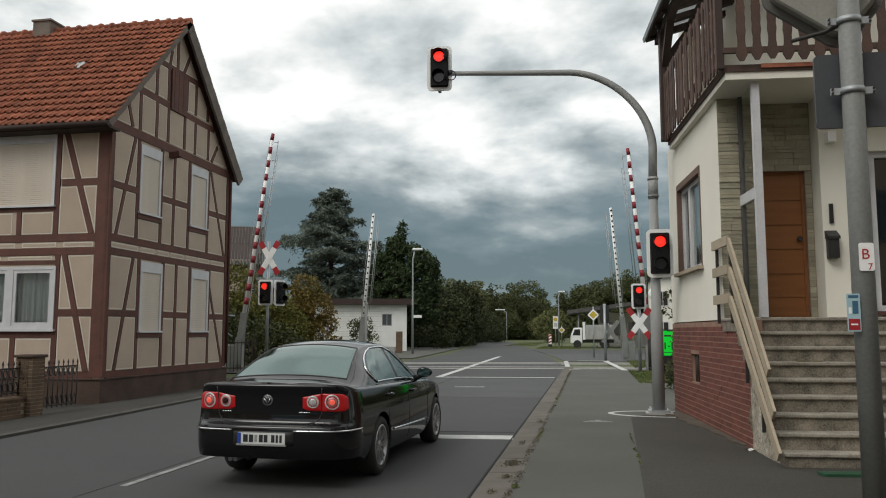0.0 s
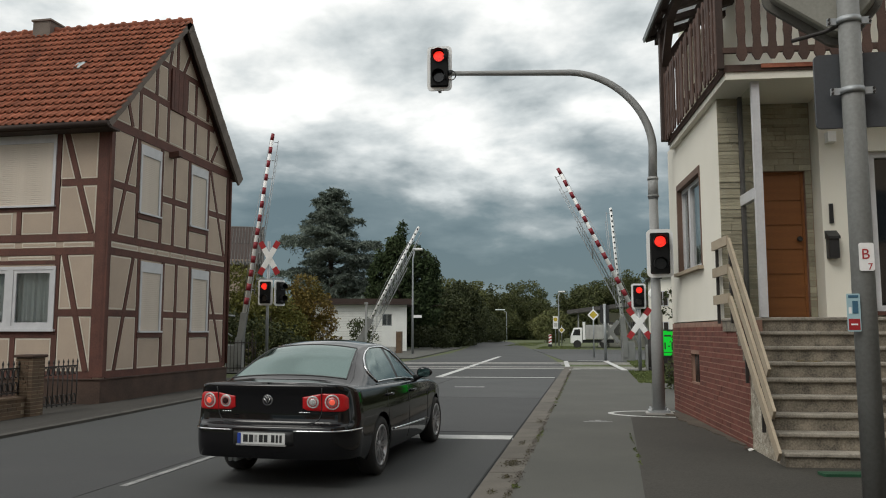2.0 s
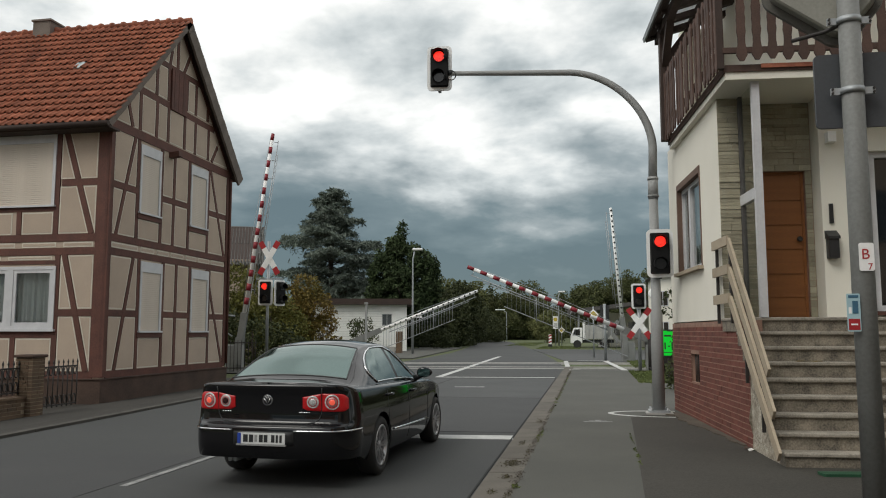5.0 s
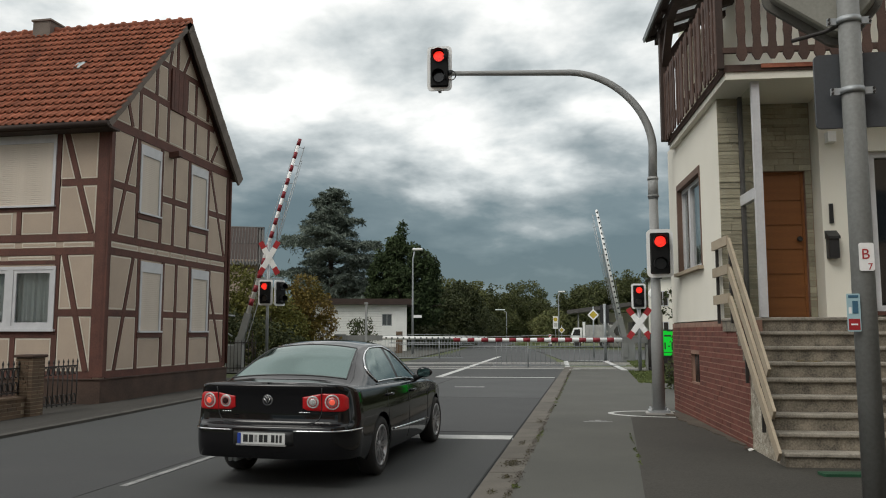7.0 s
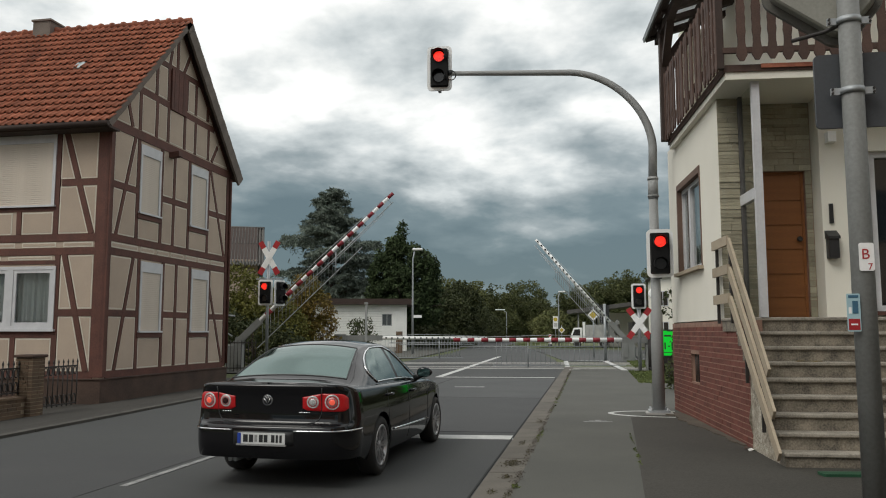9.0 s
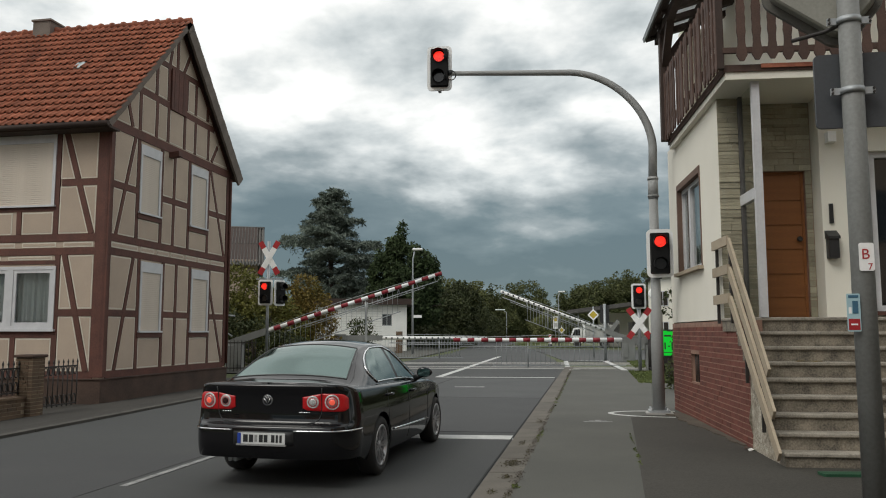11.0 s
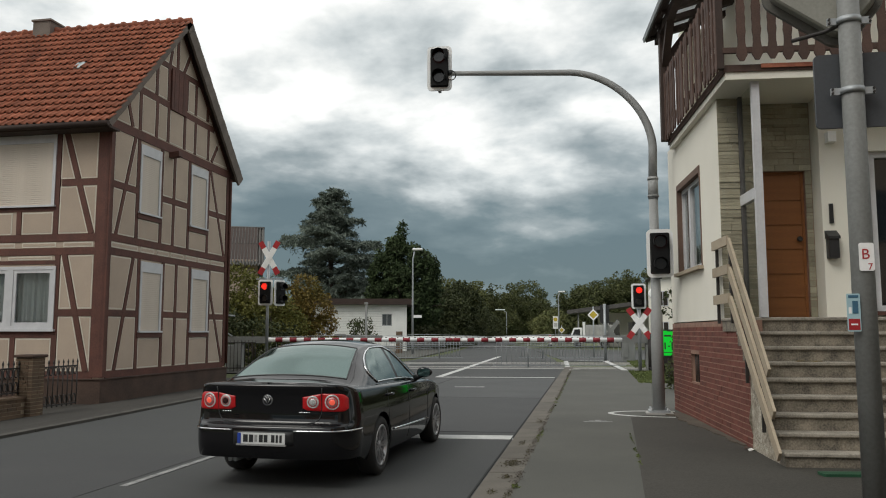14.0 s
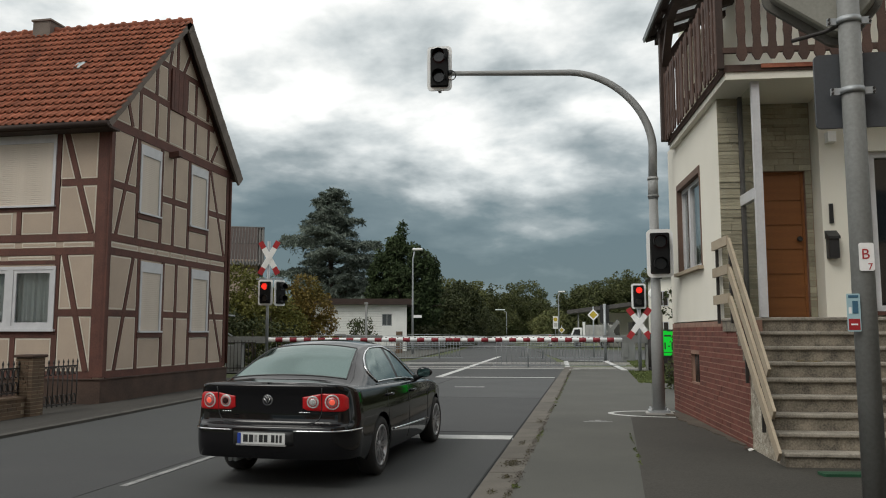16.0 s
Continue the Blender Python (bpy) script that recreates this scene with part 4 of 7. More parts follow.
    bal = part("balustrade", one(box, -0.30, -0.24, -1.03, DB + 0.1, 5.72, 5.80), "balcony_wood", house, "dark brown wooden balcony railing", SH)
    for b in ((-0.31, -0.23, -1.05, DB + 0.12, 6.72, 6.80), (-0.24, 6.0, -1.07, -1.01, 5.72, 5.80), (-0.31, 6.0, -1.08, -1.0, 6.72, 6.80)):
        part("rail", one(box, *b), "balcony_wood", bal)

    def shaped(bm, face, w, z0, z1, d0, d1):
        """A sawn balcony board with a waisted outline and a pointed foot."""
        n, left, right = 14, [], []
        for k in range(n + 1):
            t = k / n
            s = w / 2 * (0.80 + 0.20 * math.cos(t * 4 * math.pi) - (0.25 if 0.42 < t < 0.58 else 0))
            if t in (0, 1):
                s *= 0.35
            left.append((-s, z0 + (z1 - z0) * t))
            right.append((s, z0 + (z1 - z0) * t))
        slab(bm, right + left[::-1], d0, d1, face)

    me = mesh("baluster_board", one(shaped, SIDE_FACE, 0.150, 5.47, 6.84, 0.0, 0.025), "balcony_wood")
    n = 22
    for k in range(n):
        share("baluster_board", me, bal, Matrix.Translation((-0.30 + random.uniform(-0.016, 0.016), -0.98 + 0.198 * k, random.uniform(-0.02, 0.02))))
    me = mesh("baluster_board", one(shaped, FRONT_FACE, 0.17, 5.60, 6.84, 0.0, 0.025), "balcony_wood")
    for k in range(14):
        share("baluster_board", me, bal, Matrix.Translation((0.02 + 0.215 * k, -1.07, random.uniform(-0.02, 0.02))))
    for x, y in ((-0.27, DB), (-0.27, -1.0), (2.6, -1.02)):
        part("post", one(box, x - 0.10, x + 0.10, y - 0.09, y + 0.09, 5.5, 7.95), "timber_dark", bal) if y > 0 or x > 2 else part("post", one(box, x - 0.05, x + 0.05, y - 0.05, y + 0.05, 5.5, 6.86), "timber_dark", bal)

    # glazed lean-to over the balcony
    can = part("canopy", one(box, -0.36, -0.22, -1.1, DB + 0.55, 7.68, 7.84), "timber_dark", house, "dark timber canopy with translucent sheets", SH)
    tilt = Matrix.Translation((-0.28, 0, 7.90)) @ pose(0, 0, 0, 0, -16, 0)
    for k in range(8):
        part("rafter", one(box, -0.22, 3.4, -1.1 + 0.68 * k, -0.96 + 0.68 * k, -0.10, 0.02, tilt), "timber_dark", can)
        if k < 7:
            part("sheet", one(box, -0.24, 3.4, -0.97 + 0.68 * k, -0.43 + 0.68 * k + 0.02, 0.024, 0.032, tilt), "clear_sheet", can)
    for k in range(3):
        part("batten", one(box, -0.26 + 0.85 * k, -0.12 + 0.85 * k, -1.1, DB + 0.65, -0.05, 0.02, tilt), "timber_dark", can)
    part("edge", one(box, -0.30, -0.26, -1.15, DB + 0.70, -0.02, 0.06, tilt), "galv", can)
    bm = bmesh.new()
    bar(bm, (-0.27, DB, 7.1), (0.40, DB - 0.02, 7.98), 0.14, 0.14)
    part("brace", bm, "timber_dark", can)
    bm = bmesh.new()
    bar(bm, (-0.27, DB, 7.0), (-0.27, DB - 0.8, 7.78), 0.14, 0.14)
    part("brace", bm, "timber_dark", can)

    # main roof
    ro = bmesh.new()
    slab(ro, [(0.75, 8.6), (4.5, 11.4), (8.5, 8.6), (8.5, 8.42), (4.5, 11.2), (0.75, 8.42)], -(D + 0.2), -0.5, Matrix(((1, 0, 0, 0), (0, 0, -1, 0), (0, 1, 0, 0), (0, 0, 0, 1))))
    part("roof", ro, "roof_tile_far", house)
    # drain pipe and little lamp
    lamp = part("porch_lamp", one(box, 1.60, 1.72, -0.14, 0.0, 4.48, 4.64), "white_paint", house)
    # white glazed screen beside the porch
    scr = part("screen_post", one(box, 0.29, 0.40, -0.88, -0.80, 1.80, 5.35), "white_pvc", house, "white porch screen post")
    part("screen_rail", one(box, 0.30, 0.39, -0.80, 0.0, 3.52, 3.68), "white_pvc", house)
    part("screen_back_post", one(box, 0.31, 0.37, -0.10, 0.0, 1.8, 5.35), "slate", house)
    part("screen_glass", one(box, 0.34, 0.348, -0.80, -0.10, 1.84, 5.30), "window_glass", house)


M["surround_brown"] = mat("surround_brown", (0.17, 0.105, 0.075), (0.11, 0.065, 0.048), 0.75, scale=3, fine=40, bump=0.1)
M["clear_sheet"] = mat("translucent_sheet", (0.75, 0.77, 0.78), (0.62, 0.64, 0.65), 0.5, scale=3, fine=30, bump=0.1)
M["clear_sheet"].node_tree.nodes["Principled BSDF"].inputs["Transmission Weight"].default_value = 0.75
build_rendered_house()


def build_steps():
    """Nine terrazzo steps up to the porch, with the plank handrail."""
    st = thing("outside_steps", "nine worn grey terrazzo steps up to the porch", "steps", RH)
    X0, X1, T, R, Y0 = -0.03, 3.2, 0.2375, 0.20, -2.76
    for k in range(9):
        y = Y0 + T * k
        y1 = 0.0 if k == 8 else Y0 + T * 8
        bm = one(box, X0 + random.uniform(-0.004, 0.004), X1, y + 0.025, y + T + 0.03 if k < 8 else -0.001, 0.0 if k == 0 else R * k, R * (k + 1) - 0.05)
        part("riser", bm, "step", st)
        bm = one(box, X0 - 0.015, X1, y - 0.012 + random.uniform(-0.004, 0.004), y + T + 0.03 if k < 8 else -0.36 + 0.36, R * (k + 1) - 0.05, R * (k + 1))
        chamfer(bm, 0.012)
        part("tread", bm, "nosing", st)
    part("core", one(box, X0 + 0.02, X1, Y0 + 0.1, -0.002, -0.25, 0.01), "step", st)
    part("landing", one(box, 0.31, 1.51, 0.0, 0.36, 1.55, 1.80), "nosing", st)
    part("landing_base", one(box, -0.02, -0.035 + 0.01, -0.86, -0.002, 1.74, 1.79), "nosing", st)
    # rubble cheek under the flight
    bm = bmesh.new()
    slab(bm, [(-1.325, -0.2), (-1.325, 1.05), (-2.0, 0.50), (-2.62, 0.06), (-2.72, -0.2)], -0.30, 0.02, SIDE_FACE)
    bmesh.ops.subdivide_edges(bm, edges=bm.edges[:], cuts=5, use_grid_fill=True)
    for v in bm.verts:
        if v.co.x < 0.0:
            v.co.x += 0.05 * noise.noise(v.co * 6) + 0.03 * noise.noise(v.co * 17)
    part("cheek", bm, "rubble", st, "flaking whitewashed rubble side of the steps")
    rail = thing("handrail", "weathered plank handrail with three boards beside the steps", "handrail", RH)
    a, b = Vector((-0.08, -0.72, 0)), Vector((-0.13, -2.55, 0))
    for k, (za, zb) in enumerate(((2.90, 1.10), (2.48, 0.62), (2.06, 0.16))):
        bm = bmesh.new()
        bar(bm, a + Vector((0, 0, za)), b + Vector((0, -0.14 * k, zb)), 0.035, 0.14)
        part("board", bm, "rail_wood", rail)
        bm = bmesh.new()
        bar(bm, (-0.09, -0.72, za + 0.02), (-0.09, 0.20, za + 0.02), 0.035, 0.14)
        part("board", bm, "rail_wood", rail)
    for y, z0, z1 in ((-0.68, 1.72, 2.88), (0.10, 1.72, 2.88)):
        part("post", one(box, -0.07, -0.03, y - 0.025, y + 0.025, z0, z1), "iron", rail)
    for t in (0.35, 0.75):
        p = a.lerp(b, t)
        part("post", one(box, p.x + 0.02, p.x + 0.06, p.y - 0.02, p.y + 0.02, 1.5 * (1 - t) + 0.1 * t - 0.1, 2.9 - 1.9 * t), "iron", rail)
    mb = thing("mailbox", "black metal mailbox with a sloping lid on the white wall", "mailbox", RH)
    part("body", one(slab, rect(1.545, 1.69, 2.70, 3.00), 0.0, 0.13, FRONT_FACE), "black", mb)
    bm = bmesh.new()
    slab(bm, [(0.0, 3.13), (0.15, 3.03), (0.15, 2.99), (0.0, 3.0)], 1.53, 1.705, Matrix(((0, 0, 1, 0), (-1, 0, 0, 0), (0, 1, 0, 0), (0, 0, 0, 1))))
    part("lid", bm, "black", mb)
    ip = solid("intercom", one(slab, rect(1.61, 1.665, 3.24, 3.54), 0.0, 0.03, FRONT_FACE), "black", "narrow dark bell panel on the white wall", "doorbell", RH)


M["rubble"] = mat("whitewashed_rubble", (0.50, 0.46, 0.38), (0.20, 0.165, 0.12), 0.95, scale=5, fine=22, bump=0.8, depth=0.03)
build_steps()


# ---- level crossing ----
def build_rails():
    bed = thing("level_crossing", "two railway tracks with concrete crossing panels across the road", "railway crossing", pose(-5, 37.4, 0, 0, 0, 8), kind="structure")
    for y in (-3.0, -1.5, 2.0, 3.5):
        bm = bmesh.new()
        box(bm, -60, 60, y - 0.036, y + 0.036, -0.10, 0.012)
        box(bm, -60, 60, y - 0.075, y + 0.075, -0.16, -0.11)
        part("rail", bm, "steel", bed)
        part("panel", one(box, -7.5, 8.2, y - 0.42, y - 0.06, -0.15, 0.006), "concrete", bed)
        part("panel", one(box, -7.5, 8.2, y + 0.10, y + 0.22, -0.15, 0.005), "concrete", bed)
    for a, b in ((-60, -7.6), (8.3, 60)):
        part("ballast", one(box, a, b, -4.6, 5.2, -0.3, -0.09), "ballast", bed)
    return bed


build_rails()
BOOMS = []


def barrier(at, length, striped, label, angles):
    """A barrier whose boom turns on its post; a grille of upright rods hangs from the boom on a lower rail."""
    PZ = 1.25
    b = thing("crossing_barrier", label, "barrier", at, group="crossing barriers")
    body = one(box, -0.55, 0.12, -0.22, 0.22, -0.1, 1.05)
    chamfer(body, 0.03)
    part("cabinet", body, "pole_grey", b)
    for s in (-0.27, 0.24):
        bm = one(box, -0.14, 0.14, s, s + 0.03, 0.2, PZ + 0.12)
        chamfer(bm, 0.008)
        part("bearing", bm, "pole_grey", b)
    # boom: weights behind the pivot, a sheath, then the tapering tube
    boom = new("boom")
    boom.parent = b
    boom.empty_display_size = 0.2
    bm = one(box, -1.3, 1.15, -0.10, -0.05, -0.14, 0.14)
    box(bm, -1.3, 1.15, 0.05, 0.10, -0.14, 0.14)
    part("side_arm", bm, "pole_grey", boom)
    part("weight", one(box, -1.45, -0.85, -0.16, 0.16, -0.2, 0.2), "pole_grey", boom)
    part("sheath", one(box, 0.0, 1.18, -0.05, 0.05, -0.10, 0.10), "pole_grey", boom)
    bm = bmesh.new()
    tube(bm, [(0.9, 0, 0), (length, 0, 0)], [0.095, 0.07], 12)
    part("tube", bm, "white_paint", boom)
    n = int((length - 1.2) / (0.56 if striped else 0.30))
    for k in range(n):
        p = (length - 1.2) / n
        x0 = 1.2 + p * (k + 0.5)
        if striped:
            r = 0.095 - 0.025 * (x0 - 0.9) / (length - 0.9) + 0.004
            bm = bmesh.new()
            tube(bm, [(x0, 0, 0), (x0 + p / 2, 0, 0)], r, 12)
            part("red_band", bm, "red_boom", boom)
        else:
            bm = bmesh.new()
            tube(bm, [(x0, -0.102, 0), (x0, 0.102, 0)], 0.05, 8)
            part("bolt", bm, "black", boom)
    bm = bmesh.new()
    tube(bm, [(1.0, 0, 0.10), (length * 0.5, 0, 0.20), (length - 0.1, 0, 0.08)], 0.012, 5)
    tube(bm, [(length * 0.5, 0, 0.05), (length * 0.5, 0, 0.20)], 0.012, 5)
    part("stay", bm, "galv", boom)
    bm = bmesh.new()
    tube(bm, [(length * 0.22, 0.02, -0.27), (length * 0.97, 0.02, -0.27)], 0.022, 5)
    tube(bm, [(length * 0.30, -0.03, -0.36), (length * 0.90, -0.03, -0.36)], 0.014, 5)
    for k in range(22):
        x = length * (0.31 + 0.58 * k / 21)
        tube(bm, [(x, 0.02, -0.27), (x + 0.1, -0.03, -0.36)], 0.008, 4)
    for k in range(9):
        x = length * (0.24 + 0.72 * k / 8)
        tube(bm, [(x, 0.02, -0.27), (x, 0.0, -0.02)], 0.014, 5)
    part("fold_rod", bm, "galv", boom, "thin grey rod on stubs beside the boom")
    DROP, R0, R1 = 1.05, 1.3, length * 0.78
    low = new("lower_rail")
    low.parent = b
    low.empty_display_size = 0.1
    bm = bmesh.new()
    bar(bm, (R0 - 0.3, 0.0, 0), (R1 + 0.15, 0.0, 0), 0.025, 0.034)
    part("rail_bar", bm, "galv", low)
    rods = []
    n = 26
    me = mesh("hanger_rod", one(tube, [(0, 0, -DROP), (0, 0, 0)], 0.006 if striped else 0.011, 6), "galv")
    for k in range(n):
        rods.append((share("hanger_rod", me, b, Matrix()), R0 + (R1 - R0) * k / (n - 1)))
    leg = new("rest_leg", mesh("rest_leg", one(tube, [(0, 0, -1.13), (0, 0, 0)], 0.022, 8), "galv"))
    leg.parent = b
    rods.append((leg, length * 0.62))
    BOOMS.append((boom, low, rods, PZ, DROP, angles))
    return b


FIRST = ((0, 85), (0.45, 84.7), (0.75, 81.8), (1.0, 78), (1.5, 70.2), (2.0, 63), (2.5, 56.6), (3.0, 49.3), (3.5, 42.0), (4.0, 36.0), (4.2, 33.3), (5.0, 22), (5.7, 12), (6.3, 3.6), (6.6, 0.3), (6.8, 0), (16.0, 0))
SECOND = ((0, 82.4), (6.2, 82.4), (6.5, 81), (7.0, 74.7), (7.5, 66.4), (8.0, 57.9), (8.6, 50.2), (9.0, 44.3), (9.2, 41.7), (9.9, 32.3), (10.6, 23), (11.3, 14.9), (11.7, 10), (12.1, 4.6), (12.4, 0.7), (12.6, 0), (16.0, 0))
SECOND_FAR = ((0, 85.3), (6.2, 85.3), (6.5, 84.2), (7.0, 79), (7.7, 68), (8.3, 59.5), (9.0, 48.7), (9.2, 45.8), (9.9, 36), (10.6, 26), (11.3, 17), (11.7, 11.5), (12.1, 4.6), (12.4, 0.7), (12.6, 0), (16.0, 0))
barrier(pose(2.42, 34.1, 0, 0, 0, 190), 8.20, True, "red and white striped crossing barrier coming down first, with hanging grille", FIRST)
barrier(pose(-14.52, 31.2, 0, 0, 0, 10), 8.95, True, "red and white striped crossing barrier beside the bushes, coming down second", SECOND)
barrier(pose(-12.27, 41.5, 0, 0, 0, 10), 6.85, False, "far crossing barrier showing its white back with dark bolts", FIRST)
barrier(pose(1.80, 44.2, 0, 0, 0, 190), 7.2, False, "far crossing barrier showing its white back, coming down second", SECOND_FAR)


# ---- signals ----
def signal_head(parent, at, w, h, lit, flips, top_frac=0.27):
    """A two-lens signal head with a white-edged back board, facing -y of its pose."""
    hd = new("signal_head")
    hd.parent = parent
    hd.matrix_basis = at
    hd.empty_display_size = 0.1
    part("back_board", one(slab, rounded(w, h, 0.09), -0.02, 0.02, UPRIGHT), "white_paint", hd, "white-edged signal back board")
    part("dark_board", one(slab, rounded(w * 0.74, h * 0.85, 0.03), 0.021, 0.03, UPRIGHT), "signal_black", hd)
    bm = one(slab, rounded(w * 0.68, h * 0.82, 0.03), 0.03, 0.13, UPRIGHT)
    part("housing", bm, "signal_black", hd)
    lens = []
    r = w * 0.215
    for k, z in enumerate((h * (0.5 - top_frac), -h * (0.5 - top_frac))):
        v = bmesh.new()
        n = 18
        rings = []
        for d, rr in ((-0.12, r + 0.022), (-0.30, r + 0.018)):
            rings.append([[v.verts.new((q * math.cos(a), d, z + q * math.sin(a))) for a in (radians(-30 + 240 * i / n) for i in range(n + 1))] for q in (rr, rr + 0.006)])
        for q in (0, 1):
            for i in range(n):
                v.faces.new((rings[0][q][i], rings[0][q][i + 1], rings[1][q][i + 1], rings[1][q][i]))
        for i in range(n):
            v.faces.new((rings[1][0][i], rings[1][0][i + 1], rings[1][1][i + 1], rings[1][1][i]))
        part("visor", v, "signal_black", hd)
        bm = bmesh.new()
        tube(bm, [(0, 0.001, 0), (0, 0.0, 0)], r, 24)
        if k == 0 and lit:
            me = mesh("lens", bm, "lamp_red")
            ob = new("lens", me)
            ob.parent = hd
            ob.matrix_basis = pose(0, -0.150, z)
            if flips:
                back = bmesh.new()
                tube(back, [(0, 0.012, 0), (0, 0.002, 0)], r * 1.04, 24)
                dk = part("dark_side", back, "lens_off", ob)
                LENSES.append((ob, z))
        else:
            part("lens", bm, "lens_off", hd, at=pose(0, -0.150, z))
    bm = bmesh.new()
    bar(bm, (0, 0.06, -h / 2 - 0.02), (0, 0.06, -h / 2 + 0.05), 0.06, 0.08, (0, 1, 0))
    part("foot", bm, "black", hd)
    return hd


LENSES = []


def build_signal_mast():
    m = thing("traffic_signal", "grey steel signal mast with a curved arm over the lane", "traffic light", pose(1.27, 15.86, 0.03))
    bm = bmesh.new()
    tube(bm, [(0, 0, 0.06), (0, 0, 1.92), (0.002, 0, 1.97), (0.004, 0, 4.2)], [0.118, 0.116, 0.095, 0.088], 20)
    part("lower_pole", bm, "grey_paint", m)
    bm = bmesh.new()
    tube(bm, [(0.004, 0, 4.18), (0.004, 0, 4.62)], 0.098, 20)
    tube(bm, [(0.004, 0, 4.22), (0.004, 0, 4.25)], 0.112, 20)
    tube(bm, [(0.004, 0, 4.56), (0.004, 0, 4.60)], 0.108, 20)
    part("collar", bm, "grey_paint", m)
    pts, rad = [(0.004, 0, 4.6)], [0.085]
    for k in range(21):
        a = math.pi / 2 * k / 20
        pts.append((-1.68 + 1.70 * max(0.0, math.cos(a)) ** 1.07, 0, 5.20 + 1.657 * math.sin(a) ** 1.07))
        rad.append(0.083 - 0.020 * k / 20)
    for k in range(1, 6):
        pts.append((-1.68 - 0.48 * k, 0, 6.857 + 0.026 * k))
        rad.append(0.063 - 0.003 * k)
    bm = bmesh.new()
    tube(bm, pts, rad, 16)
    part("curved_arm", bm, "grey_paint", m)
    bm = bmesh.new()
    loop = [(-4.05 + 0.10 * math.cos(a), -0.04, 6.93 + 0.10 * math.sin(a)) for a in (math.pi * 2 * k / 12 for k in range(13))]
    tube(bm, loop, 0.012, 6, False)
    tube(bm, [(-4.12, 0, 7.0), (-4.05, 0, 7.0), (-4.02, 0, 7.0)], [0.06, 0.06, 0.05], 12)
    part("cable", bm, "black", m)
    ft = bmesh.new()
    slab(ft, rounded(0.40, 0.40, 0.04), 0.03, 0.07)
    part("flange", ft, "galv", m)
    for x in (-0.15, 0.15):
        for y in (-0.15, 0.15):
            bm = bmesh.new()
            tube(bm, [(x, y, 0.0), (x, y, 0.12)], 0.02, 6)
            part("bolt", bm, "galv", m)
    part("footing", one(slab, rounded(0.5, 0.5, 0.05), 0.0, 0.03), "concrete", m)
    signal_head(m, pose(-4.305, 0.0, 7.105, 0, 0, 4), 0.52, 0.96, True, True)
    signal_head(m, pose(0.085, -0.16, 3.08, 0, 0, 0), 0.50, 0.94, True, True)
    # worn white ring painted round the foot
    bm = bmesh.new()
    inner, outer = [], []
    for k in range(25):
        a = radians(80 + 250 * k / 24)
        for lst, r in ((inner, 0.0), (outer, 0.10)):
            lst.append((1.42 + (1.02 + r) * math.cos(a), 15.75 + (0.52 + r) * math.sin(a)))
    for k in range(24):
        slab(bm, [inner[k], outer[k], outer[k + 1], inner[k + 1]], 0.031, 0.036)
    solid("ring_marking", bm, "paint", "worn white ring painted round the signal foot", "road marking", kind="structure")
    bm = bmesh.new()
    for k in range(3):
        bar(bm, (-0.15 + 0.1 * k, 14.2 + 0.12 * k, 0.033), (0.35 - 0.1 * k, 14.25 + 0.1 * k, 0.033), 0.07, 0.004)
    solid("worn_marking", bm, "paint_worn", "faint worn white marks on the pavement", "road marking", kind="structure")


def crossbuck(parent, at, w, h, white="white_paint", red="red_paint"):
    cb = new("crossbuck")
    cb.parent = parent
    cb.matrix_basis = at
    ln = math.hypot(w, h)
    ang = math.degrees(math.atan2(h, w))
    for k, s in enumerate((1, -1)):
        rot = pose(0, 0.012 * k, 0, 0, -s * ang, 0)
        bm = bmesh.new()
        box(bm, -ln / 2 + 0.30, ln / 2 - 0.30, -0.012, 0.0, -0.11, 0.11, rot)
        part("arm", bm, white, cb)
        for e in (-1, 1):
            bm = bmesh.new()
            x0, x1 = sorted((e * (ln / 2 - 0.30), e * ln / 2))
            box(bm, x0, x1, -0.014, 0.0, -0.11, 0.11, rot)
            part("arm_end", bm, red, cb)
    return cb


def build_crossing_signals():
    s = thing("crossing_signal", "level crossing signal showing red under a Saint Andrew's cross", "crossing signal", pose(-12.61, 29.5, 0), group="crossing signals")
    bm = bmesh.new()
    tube(bm, [(0, 0, 0), (0, 0, 5.2)], 0.06, 12)
    part("pole", bm, "galv", s)
    signal_head(s, pose(-0.05, -0.12, 3.14, 0, 0, 6), 0.58, 1.02, True, False)
    signal_head(s, pose(0.52, -0.05, 3.12, 0, 0, 66), 0.56, 1.02, False, False)
    part("bracket", one(box, -0.5, 0.6, -0.03, 0.03, 3.66, 3.71), "galv", s)
    crossbuck(s, pose(0.06, -0.1, 4.52), 0.76, 1.30)
    s = thing("crossing_signal", "level crossing signal showing red over a Saint Andrew's cross", "crossing signal", pose(1.94, 32.8, 0), group="crossing signals")
    bm = bmesh.new()
    tube(bm, [(0, 0, 0), (0, 0, 3.3)], 0.07, 12)
    part("pole", bm, "galv", s)
    signal_head(s, pose(0.0, -0.12, 3.02, 0, 0, 6), 0.58, 1.02, True, False)
    crossbuck(s, pose(0.0, -0.1, 1.93), 0.86, 1.18)


build_signal_mast()
build_crossing_signals()


